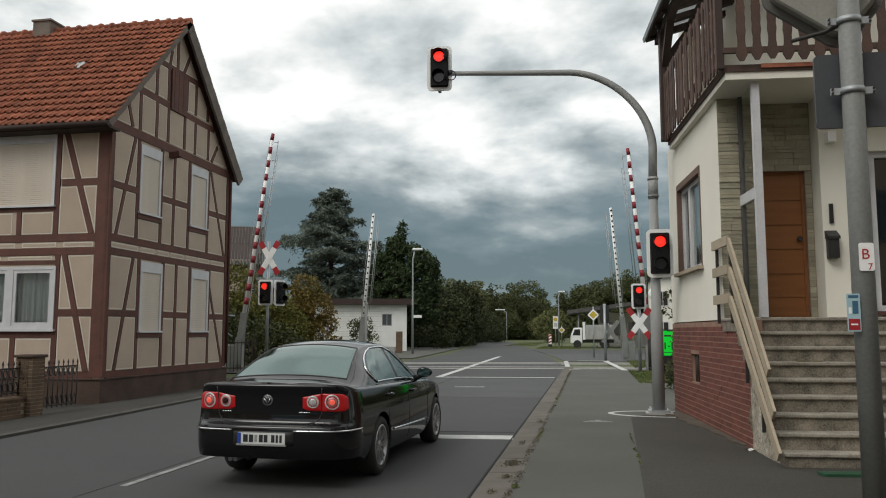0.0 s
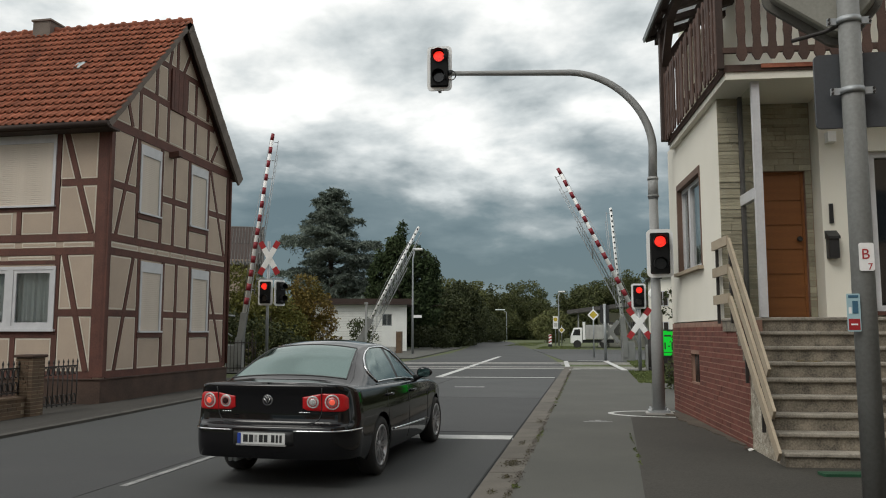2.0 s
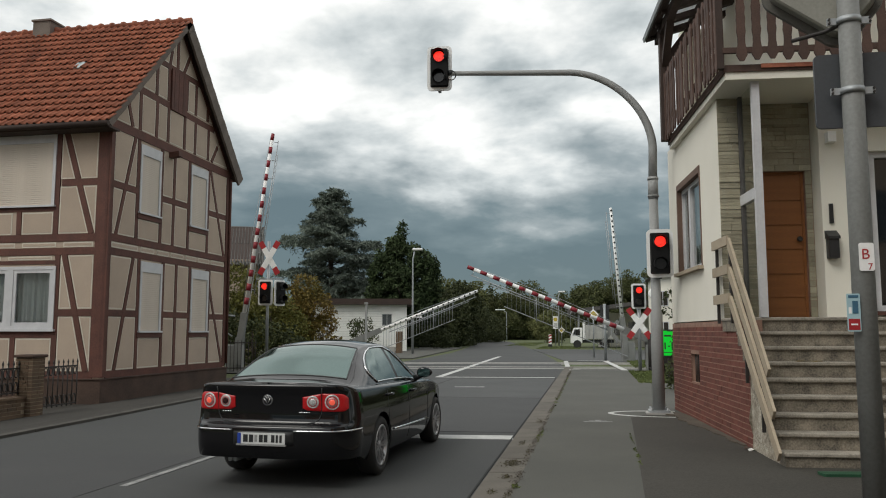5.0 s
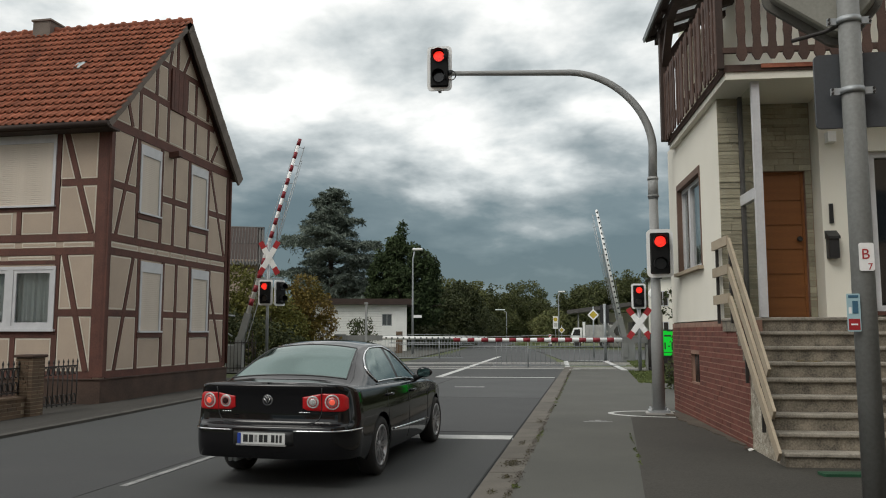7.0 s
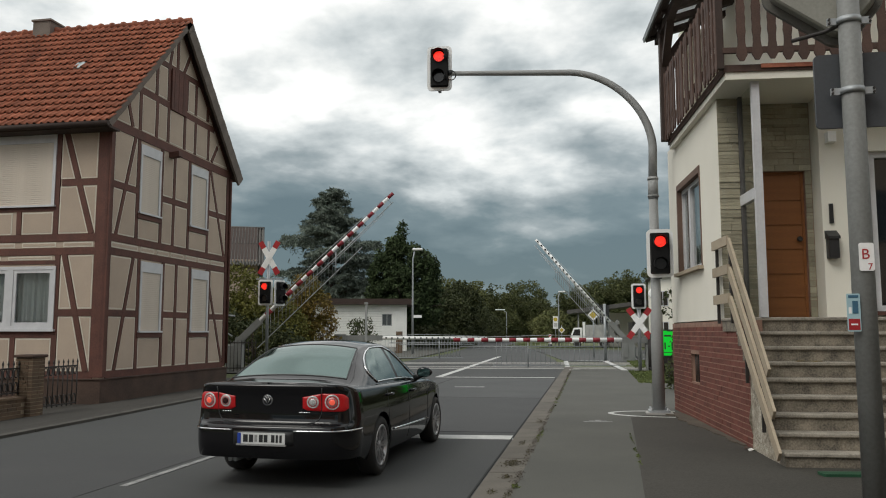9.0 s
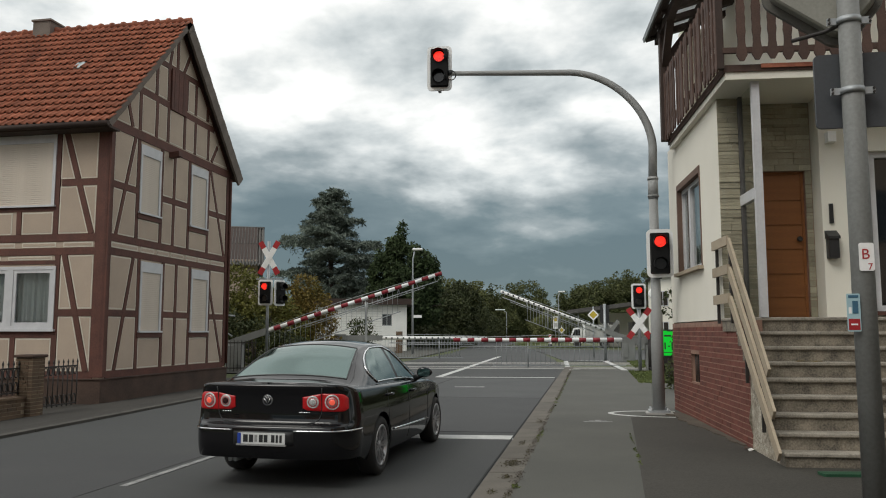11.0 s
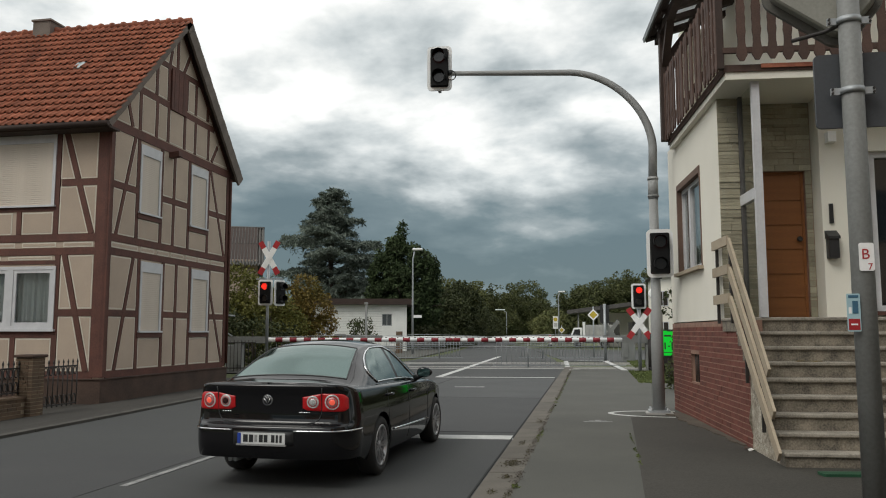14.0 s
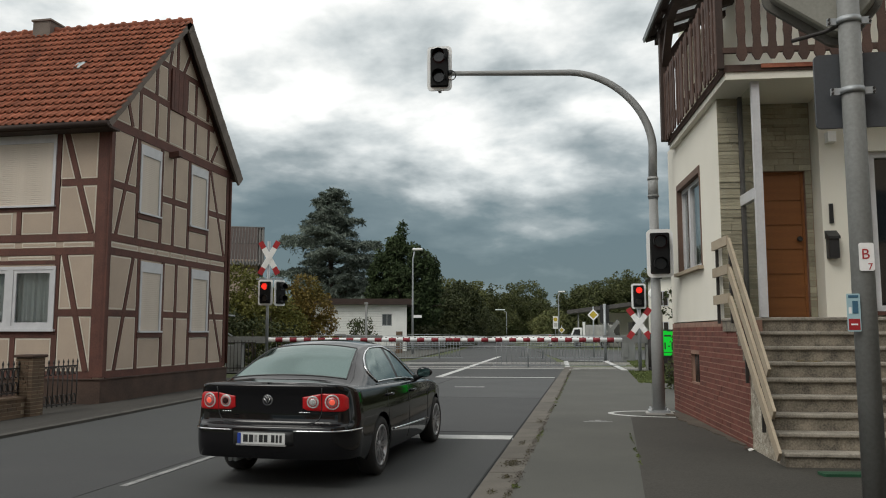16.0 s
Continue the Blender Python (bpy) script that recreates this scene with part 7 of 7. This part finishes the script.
    for x, y, rx, ry, n in ((-0.955, 9.65, 0.055, 0.13, 420), (-0.93, 8.75, 0.025, 0.06, 110), (-0.98, 11.4, 0.025, 0.12, 90), (-0.90, 14.2, 0.035, 0.2, 130), (-0.99, 7.9, 0.03, 0.06, 70), (-0.84, 10.6, 0.02, 0.4, 130), (-0.82, 7.8, 0.02, 0.15, 90)):
        for _ in range(n):
            (moss if RNG.uniform() < 0.6 else soil).append((RNG.normal(x, rx), RNG.normal(y, ry), RNG.uniform(0.028, 0.034)))
    tagged(quads("joint_soil", soil, 0.012, "soil", None, 0.8, 1.6), "dark soil crumbs in the kerb joint", "dirt", kind="stuff")
    tagged(quads("kerb_moss", moss, 0.013, "moss", None, 0.6, 1.5), "brown-green moss on the kerb stones", "moss", kind="stuff")
    h = []
    for x, y, rx, ry, n in ((-0.78, 8.2, 0.03, 0.10, 40), (-0.78, 12.3, 0.03, 0.5, 50), (0.565, 12.1, 0.015, 0.35, 30), (0.565, 11.0, 0.02, 0.20, 22), (0.565, 10.4, 0.022, 0.12, 30), (0.555, 9.8, 0.015, 0.2, 20), (1.46, 15.9, 0.06, 0.3, 160), (2.10, 11.8, 0.04, 0.2, 80)):
        for _ in range(n):
            h.append((RNG.normal(x, rx * 0.6), RNG.normal(y, ry * 0.6), RNG.uniform(0.028, 0.04)))
    tagged(quads("seam_weeds", h, 0.018, "leaf_grass", None, 0.3, 2.4), "small weeds growing in the pavement seams", "weeds", kind="stuff")
    tagged(quads("grass_tufts", g, 0.036, "leaf_grass", None, 0.0, 2.6), "grass and weeds beside the pavement", "grass", kind="stuff")


M["twig"] = mat("grey_twigs", (0.20, 0.18, 0.16), (0.12, 0.11, 0.10), 0.9, bump=0.1)
build_planting()


# ---- buildings behind the crossing ----
def build_white_building():
    h = thing("white_building", "low white building with a flat dark roof behind the crossing", "house", pose(-14.55, 62, 0, 0, 0, 14))
    bm = bmesh.new()
    for r in (rect(-7.4, -2.0, -0.2, 3.75), rect(-2.0, -1.2, -0.2, 2.05), rect(-2.0, -1.2, 3.0, 3.75), rect(-1.2, 0, -0.2, 3.75)):
        slab(bm, r, -0.3, 0.0, FRONT_FACE)
    part("front_wall", bm, "block_white", h)
    part("side_wall", one(box, -0.3, 0.0, 0.3, 8, -0.2, 3.75), "block_white", h)
    part("end_wall", one(box, -7.4, -7.1, 0.3, 8, -0.2, 3.75), "block_white", h)
    part("rear_wall", one(box, -7.1, -0.3, 7.7, 8, -0.2, 3.75), "block_white", h)
    part("roof", one(box, -7.9, 0.45, -0.5, 8.4, 3.76, 4.22), "timber_dark", h, "flat dark roof edge")
    win = part("window", one(slab, rect(-2.0, -1.2, 2.05, 3.0), -0.2, -0.16, FRONT_FACE), "pane", h)
    fr = bmesh.new()
    for r in (rect(-2.0, -1.93, 2.05, 3.0), rect(-1.27, -1.2, 2.05, 3.0), rect(-1.93, -1.27, 2.05, 2.12), rect(-1.93, -1.27, 2.93, 3.0), rect(-1.63, -1.57, 2.12, 2.93)):
        slab(fr, r, -0.16, -0.05, FRONT_FACE)
    part("window_frame", fr, "grey_paint", win)
    # block courses
    for k in range(1, 18):
        part("course_joint", one(slab, rect(-7.4, -2.02, 0.2 * k, 0.2 * k + 0.015), 0.0, 0.004, FRONT_FACE), "concrete", h)
    p = solid("gate_post", one(box, -0.2, 0.2, -0.2, 0.2, 0, 1.6), "pier_brick", "red-brown brick gate post beside the white building", "gate post", pose(-13.7, 56, 0))
    lw = solid("low_wall", one(box, -8, 0, -0.12, 0.12, 0, 0.5), "concrete", "low concrete garden wall", "wall", pose(-14.0, 56, 0))


def build_barn():
    h = thing("barn", "old barn with a grey corrugated roof behind the bushes", "barn", pose(-19.75, 45.2, 0, 0, 0, 24))
    part("walls", one(box, -9, -0.25, 0.3, 9, -0.2, 6.0), "plaster_tan", h)
    bm = bmesh.new()
    slab(bm, [(0.3, 6.0), (4.65, 8.6), (9, 6.0)], -9.0, -0.26, Matrix(((0, 0, 1, 0), (1, 0, 0, 0), (0, 1, 0, 0), (0, 0, 0, 1))))
    part("gable", bm, "timber_dark", h)
    ang = math.degrees(math.atan2(2.75, 4.65))
    ln = math.hypot(2.75, 4.65)
    up = Matrix.Translation((0, 0.0, 5.75)) @ pose(0, 0, 0, ang)
    bm = bmesh.new()
    n = 100
    rows = [[bm.verts.new(up @ Vector((0.15 - 9.5 * k / n, y, (0.09 if k % 2 else -0.09) + lift))) for k in range(n + 1)] for y, lift in ((-0.3, 0.03), (ln * 0.5, 0.0), (ln * 0.5 + 0.001, 0.05), (ln, 0.02))]
    for a, b in ((rows[0], rows[1]), (rows[1], rows[2]), (rows[2], rows[3])):
        for k in range(n):
            bm.faces.new((a[k], a[k + 1], b[k + 1], b[k]))
    part("roof", bm, "corrugated", h, "grey corrugated roof sheets")
    dn = Matrix.Translation((0, 9.3, 5.75)) @ pose(0, 0, 0, 0, 0, 180) @ pose(0, 0, 0, ang)
    part("back_roof", one(box, -0.15, 9.35, -0.3, ln, -0.04, 0.0, dn), "corrugated", h)
    bm = bmesh.new()
    tube(bm, [(0.15, 4.65, 8.52), (-9.3, 4.65, 8.52)], 0.10, 8)
    part("ridge", bm, "corrugated", h)


def build_station():
    h = thing("station_shelter", "station canopy with a long grey roof on steel posts", "shelter", pose(-2.2, 84, 0))
    tilt = pose(0, 0, 3.55, 0, -7, 0)
    part("roof", one(box, 0, 14, -3, 6, -0.1, 0.16, tilt), "corrugated", h)
    part("fascia", one(box, -0.1, 14, -3.08, -3.0, -0.18, 0.22, tilt), "slate", h)
    for k in range(5):
        bm = bmesh.new()
        tube(bm, [(1.0 + 3 * k, -2.4, -0.1), (1.0 + 3 * k, -2.4, 3.6 + 0.36 * k)], 0.07, 8)
        part("post", bm, "grey_paint", h)
    part("back_wall", one(box, 3.0, 14, 3, 3.3, -0.1, 3.6), "render_white", h)
    for k in range(4):
        part("window", one(slab, rect(4 + 2.2 * k, 5.3 + 2.2 * k, 1.2, 2.6), -2.995, -2.97, FRONT_FACE), "pane", h)
    g = thing("far_house", "white house with small windows and dark roof beyond the station", "house", pose(5.6, 72, 0))
    bm = bmesh.new()
    box(bm, 0, 9, 0, 7, -0.2, 6.4)
    part("wall", bm, "render_white", g)
    for x in (0.35, 1.75, 3.2):
        for z in (1.2, 3.9):
            w = part("window", one(slab, rect(x, x + 0.8, z, z + 1.2), 0.0, 0.03, FRONT_FACE), "pane", g)
            fr = bmesh.new()
            for r in (rect(x - 0.06, x, z - 0.06, z + 1.26), rect(x + 0.8, x + 0.86, z - 0.06, z + 1.26), rect(x, x + 0.8, z + 1.2, z + 1.26), rect(x, x + 0.8, z - 0.06, z), rect(x + 0.37, x + 0.43, z, z + 1.2)):
                slab(fr, r, 0.0, 0.06, FRONT_FACE)
            part("window_frame", fr, "white_pvc", w)
    bm = bmesh.new()
    slab(bm, [(-0.4, 6.4), (4.5, 9.6), (9.4, 6.4)], -7.4, 0.4, FRONT_FACE)
    part("roof", bm, "slate", g)
    # small red roof among the trees
    r = thing("garden_house", "small house with a red tiled roof among the trees", "house", pose(-16.6, 97, -1.0))
    part("wall", one(box, -3, 0, 0, 5, -0.2, 5.4), "plaster_tan", r)
    bm = bmesh.new()
    slab(bm, [(-0.3, 5.4), (2.5, 7.0), (5.3, 5.4)], -3.3, 0.3, Matrix(((0, 0, 1, 0), (1, 0, 0, 0), (0, 1, 0, 0), (0, 0, 0, 1))))
    part("roof", bm, "roof_tile_far", r)


M["block_white"] = mat("painted_block", (0.84, 0.84, 0.81), (0.70, 0.70, 0.67), 0.9, scale=1.2, fine=14, bump=0.3, depth=0.03)
M["corrugated"] = mat("weathered_sheet", (0.15, 0.145, 0.135), (0.095, 0.09, 0.085), 0.85, scale=1.2, fine=18, bump=0.2)
build_white_building()
build_barn()
build_station()


# ---- street furniture ----
def street_lamp(at, h, reach, label):
    s = thing("street_lamp", label, "street lamp", at, group="street lamps")
    bm = bmesh.new()
    tube(bm, [(0, 0, -0.1), (0, 0, h * 0.5), (0, 0, h * 0.92), (reach * 0.3, 0, h)], [0.09, 0.07, 0.05, 0.04], 10)
    part("pole", bm, "galv", s)
    bm = one(box, reach * 0.2 - 0.1, reach + 0.25, -0.16, 0.16, h, h + 0.16)
    chamfer(bm, 0.05, 2)
    part("lantern", bm, "white_paint", s, "white lamp head")
    return s


def build_street():
    s = street_lamp(pose(-12.25, 54, 0), 7.3, 0.45, "grey street lamp with a flat white head")
    part("street_sign", one(box, 0.02, 0.65, -0.03, 0.0, 2.55, 2.75), "white_paint", s, "small white street sign")
    street_lamp(pose(-13.6, 130, 0, 0, 0, 180), 5.1, 1.6, "far street lamp with a short arm")
    street_lamp(pose(-3.5, 90, 0), 6.0, 0.5, "far street lamp near the bus stop")
    b = thing("bus_stop_sign", "bus stop sign with a yellow and green disc", "sign", pose(-3.85, 89.5, 0))
    bm = bmesh.new()
    tube(bm, [(0, 0, 0), (0, 0, 3.3)], 0.05, 8)
    part("pole", bm, "galv", b)
    part("board", one(slab, rounded(0.55, 1.4, 0.05), 0.06, 0.08, Matrix.Translation((0, 0, 2.6)) @ UPRIGHT), "white_paint", b)
    bm = bmesh.new()
    tube(bm, [(0, -0.085, 2.95), (0, -0.095, 2.95)], 0.22, 16)
    part("disc", bm, "sign_yellow", b)
    for k in range(4):
        part("print_bar", one(box, -0.2, 0.2, -0.088, -0.082, 2.1 + 0.12 * k, 2.15 + 0.12 * k), "grey_paint", b)
    for x, y, z, h, lab in ((0.19, 50, 2.63, 0.52, "yellow diamond priority sign with white border"), (-3.05, 86, 1.75, 0.5, "small yellow diamond priority sign")):
        d = thing("priority_sign", lab, "sign", pose(x, y, 0), group="priority signs")
        bm = bmesh.new()
        tube(bm, [(0, 0.03, 0), (0, 0.03, z + h)], 0.04, 8)
        part("pole", bm, "galv", d)
        rot = Matrix.Translation((0, 0, z)) @ pose(0, 0, 0, 0, 45, 0)
        part("plate", one(slab, rounded(h, h, 0.05), 0.0, 0.015, rot @ UPRIGHT), "white_paint", d)
        part("yellow_field", one(slab, rounded(h * 0.66, h * 0.66, 0.03), 0.016, 0.02, rot @ UPRIGHT), "sign_yellow", d)
    # a signal facing away, on its post
    s = thing("rear_facing_signal", "grey post with a signal seen from behind", "crossing signal", pose(0.78, 44, 0))
    bm = bmesh.new()
    tube(bm, [(0, 0, 0), (0, 0, 3.1)], 0.075, 10)
    part("post", bm, "galv", s)
    part("board", one(slab, rounded(0.5, 1.0, 0.08), -0.1, -0.05, Matrix.Translation((0, 0, 2.55)) @ UPRIGHT), "black", s)
    crossbuck(s, pose(0.3, 0.12, 1.6), 0.86, 1.2, "pole_grey", "pole_grey")
    s = thing("square_post", "grey steel post behind the crossing", "post", pose(-11.0, 38, 0))
    part("post", one(box, -0.05, 0.05, -0.05, 0.05, 0, 2.95), "grey_paint", s)
    part("cap", one(box, -0.08, 0.08, -0.08, 0.08, 2.95, 3.05), "grey_paint", s)
    # round mirror on a post
    m = thing("traffic_mirror", "round white-backed traffic mirror on a post", "mirror", pose(3.1, 40, 0))
    bm = bmesh.new()
    tube(bm, [(0, 0, 0), (0, 0, 3.6)], 0.04, 8)
    part("pole", bm, "galv", m)
    bm = bmesh.new()
    tube(bm, [(0, -0.05, 3.45), (0, -0.10, 3.45), (0, -0.12, 3.45)], [0.28, 0.27, 0.2], 18)
    part("dish", bm, "white_paint", m)
    # warning beacon at the far kerb
    w = thing("marker_board", "red and white striped marker board at the far kerb", "marker", pose(-4.1, 82, 0))
    part("board", one(box, -0.15, 0.15, -0.02, 0.02, 0.3, 1.3), "white_paint", w)
    for k in range(3):
        bm = bmesh.new()
        slab(bm, [(-0.15, 0.4 + 0.32 * k), (0.15, 0.52 + 0.32 * k), (0.15, 0.66 + 0.32 * k), (-0.15, 0.54 + 0.32 * k)], 0.02, 0.026, FRONT_FACE)
        part("red_band", bm, "red_paint", w)
    part("foot", one(box, -0.2, 0.2, -0.1, 0.1, 0.0, 0.3), "black", w)
    # cabinets and low fences by the crossing
    c = thing("switch_cabinet", "grey switch cabinet beside the crossing", "cabinet", pose(3.0, 35.6, 0))
    bm = one(box, -0.5, 0.5, -0.25, 0.25, 0, 1.5)
    chamfer(bm, 0.03)
    part("body", bm, "grey_paint", c)
    part("door", one(box, -0.44, 0.44, -0.27, -0.252, 0.1, 1.4), "grey_paint", c)
    for x0, y0, x1, y1, h, lab in ((-15.9, 29.0, -13.2, 29.8, 1.25, "dark metal bar fence beside the timber-framed house"), (2.3, 33.2, 2.9, 26.5, 1.5, "dark green bar fence beside the pavement"), (-13.4, 45.5, -20, 45.0, 1.0, "grey bar fence beside the tracks")):
        f = thing("bar_fence", lab, "fence")
        n = int(math.hypot(x1 - x0, y1 - y0) / 0.14)
        for z in (0.15, h - 0.1):
            bm = bmesh.new()
            bar(bm, (x0, y0, z), (x1, y1, z), 0.04, 0.04)
            part("rail", bm, "iron", f)
        me = mesh("fence_bar", one(tube, [(0, 0, 0), (0, 0, h)], 0.014, 5), "iron")
        for k in range(n + 1):
            share("fence_bar", me, f, pose(x0 + (x1 - x0) * k / n, y0 + (y1 - y0) * k / n, 0))
    # handrail tube held by the barrier post
    s = thing("service_rail", "grey tube rail braced to the barrier post", "railing", pose(-14.9, 31.0, 0))
    for p in (((-2.2, 0, 2.45), (0.2, 0, 2.25)), ((-1.6, 0, 2.4), (0.1, 0, 1.4))):
        bm = bmesh.new()
        tube(bm, p, 0.035, 8)
        part("tube", bm, "galv", s)
    part("upright", one(box, -2.25, -2.15, -0.05, 0.05, 0, 2.5), "galv", s)


def build_truck():
    t = thing("truck", "white flatbed truck with a grey tarpaulin body parked by the station", "truck", pose(-1.95, 79, 0))
    cab = bmesh.new()
    slab(cab, [(0.0, 0.45), (0.0, 1.15), (0.32, 1.95), (1.15, 1.98), (1.15, 0.45)], -1.9, 0.0, FRONT_FACE)
    chamfer(cab, 0.05)
    part("cab", cab, "white_paint", t)
    part("side_window", one(slab, [(0.20, 1.22), (0.42, 1.80), (0.95, 1.82), (0.95, 1.22)], 0.005, 0.02, FRONT_FACE), "pane", t)
    part("headboard", one(box, 1.2, 1.45, -0.02, 1.95, 0.8, 2.55), "white_paint", t)
    bm = one(box, 1.48, 4.2, -0.05, 1.95, 0.85, 2.25)
    chamfer(bm, 0.03)
    part("tarpaulin", bm, "tarp", t, "pale grey tarpaulin body")
    for k in range(4):
        part("strap", one(box, 1.8 + 0.65 * k, 1.84 + 0.65 * k, -0.07, -0.05, 0.86, 2.2), "grey_paint", t)
    part("frame", one(box, 0.9, 4.2, 0.3, 1.6, 0.5, 0.8), "black", t)
    for x in (0.65, 3.2):
        for y in (0.1, 1.75):
            bm = bmesh.new()
            tube(bm, [(x, y - 0.12, 0.38), (x, y + 0.12, 0.38)], 0.38, 18)
            part("wheel", bm, "rubber", t)
    bm = one(box, -0.1, -0.02, -0.18, -0.05, 1.2, 1.6)
    part("mirror", bm, "black", t)


def build_green_sign():
    s = thing("led_sign", "bright green lit display panel seen through the climbing shrub", "sign", pose(2.62, 24, 0, 0, 0, 2))
    part("post", one(box, -0.42, -0.32, 0.03, 0.13, 0, 1.0), "iron", s)
    part("case", one(box, -0.62, -0.14, 0.0, 0.12, 0.86, 1.66), "black", s)
    part("panel", one(box, -0.58, -0.18, -0.01, -0.002, 0.90, 1.62), "led_green", s)
    for x0, x1, z0, z1 in ((-0.3, -0.26, 1.06, 1.3), (-0.40, -0.34, 1.15, 1.19), (-0.24, -0.21, 1.06, 1.3), (-0.50, -0.46, 1.08, 1.28), (-0.55, -0.2, 0.98, 1.0), (-0.5, -0.3, 1.45, 1.50), (-0.42, -0.2, 1.60, 1.64)):
        part("dark_segment", one(box, x0, x1, -0.02, -0.011, z0, z1), "black", s)


M["tarp"] = mat("grey_tarpaulin", (0.42, 0.42, 0.40), (0.30, 0.30, 0.29), 0.7, scale=2, fine=12, bump=0.2, depth=0.03)
M["sign_yellow"] = mat("sign_yellow", (0.62, 0.47, 0.05), rough=0.5, bump=0)
M["led_green"] = glow("led_green", (0.0, 1.0, 0.05), 0.42, (0.0, 0.2, 0.01))
build_street()
build_truck()
build_green_sign()


# ---- litter ----
def build_litter():
    for x, y, z, a, lab in ((2.02, 11.1, 0.036, 20, "crumpled white paper scrap on the pavement"), (2.10, 11.25, 0.036, 70, "reddish paper scrap on the pavement")):
        bm = bmesh.new()
        rows = [[bm.verts.new((0.05 * i, 0.04 * k, 0.012 * ((i * 7 + k * 5) % 3))) for i in range(4)] for k in range(4)]
        for k in range(3):
            for i in range(3):
                bm.faces.new((rows[k][i], rows[k][i + 1], rows[k + 1][i + 1], rows[k + 1][i]))
        solid("paper_scrap", bm, "white_paint" if a == 20 else "plinth", lab, "litter", pose(x, y, z, 0, 0, a))
    bm = bmesh.new()
    rows = [[bm.verts.new((0.11 * i, 0.05 * k * (1 - 0.2 * i), 0.01 * ((i + k) % 2))) for i in range(4)] for k in range(3)]
    for k in range(2):
        for i in range(3):
            bm.faces.new((rows[k][i], rows[k][i + 1], rows[k + 1][i + 1], rows[k + 1][i]))
    solid("dry_leaf", bm, "leaf_orange", "dry yellow leaf lying on a step", "leaf", RH @ pose(0.55, -1.50, 1.204))
    bm = one(slab, rounded(0.62, 0.20, 0.03), 0.0, 0.03)
    solid("green_mat", bm, "green_plate", "dark green plastic lid at the foot of the steps", "lid", pose(2.75, 9.45, 0.035, 0, 0, 8))


M["green_plate"] = mat("dark_green_plastic", (0.012, 0.06, 0.03), (0.02, 0.08, 0.04), 0.5, bump=0.05)
build_litter()


# ---- unseen houses added behind the camera, to close the place and darken reflections ----
def build_unseen_houses():
    # all out of view: they block sky light near the ground and darken the car
    for x, y, w, d, h, m in ((-22, -16, 10, 9, 7, "plaster_tan"), (8.5, -9, 9, 12, 8.5, "plaster_tan"), (-24, 0, 9, 10, 6.5, "render_white"), (11.5, 2, 9, 7, 8.5, "plaster_tan"), (-8, -42, 14, 8, 7, "plaster_tan"), (16, -30, 12, 9, 8, "render_white")):
        v = thing("unseen_house", "unseen plain house with a tiled roof, added to darken reflections and ground light", "house", pose(x, y, 0), group="village houses")
        part("wall", one(box, -w / 2, w / 2, -d / 2, d / 2, -0.2, h), m, v)
        bm = bmesh.new()
        slab(bm, [(-d / 2 - 0.4, h), (0, h + d * 0.45), (d / 2 + 0.4, h)], -w / 2 - 0.3, w / 2 + 0.3, Matrix(((0, 0, 1, 0), (1, 0, 0, 0), (0, 1, 0, 0), (0, 0, 0, 1))))
        part("roof", bm, "roof_tile_far", v)
        for k in range(3):
            for z in (1.0, 3.8):
                xx = -w / 2 + w * (k + 0.5) / 3
                part("window", one(box, xx - 0.5, xx + 0.5, d / 2, d / 2 + 0.03, z, z + 1.3), "pane", v)


build_unseen_houses()


# ---- what moves: the four booms come down, the two near lamps go out ----
def motions():
    for boom, low, rods, pz, drop, angles in BOOMS:
        walk(boom, [(t, pose(0, 0, pz, 0, -a, 0)) for t, a in angles])
        walk(low, [(t, pose(0, 0, pz - drop, 0, -a, 0)) for t, a in angles])
        for rod, r in rods:
            walk(rod, [(t, pose(r * math.cos(radians(a)), 0, pz + r * math.sin(radians(a)))) for t, a in angles])
    for lens, z in LENSES:
        walk(lens, [(0, pose(0, -0.150, z)), (12.7, pose(0, -0.150, z)), (12.76, pose(0, -0.150, z, 0, 0, 60)), (12.82, pose(0, -0.150, z, 0, 0, 120)), (12.88, pose(0, -0.150, z, 0, 0, 180)), (16.0, pose(0, -0.150, z, 0, 0, 180))])


motions()
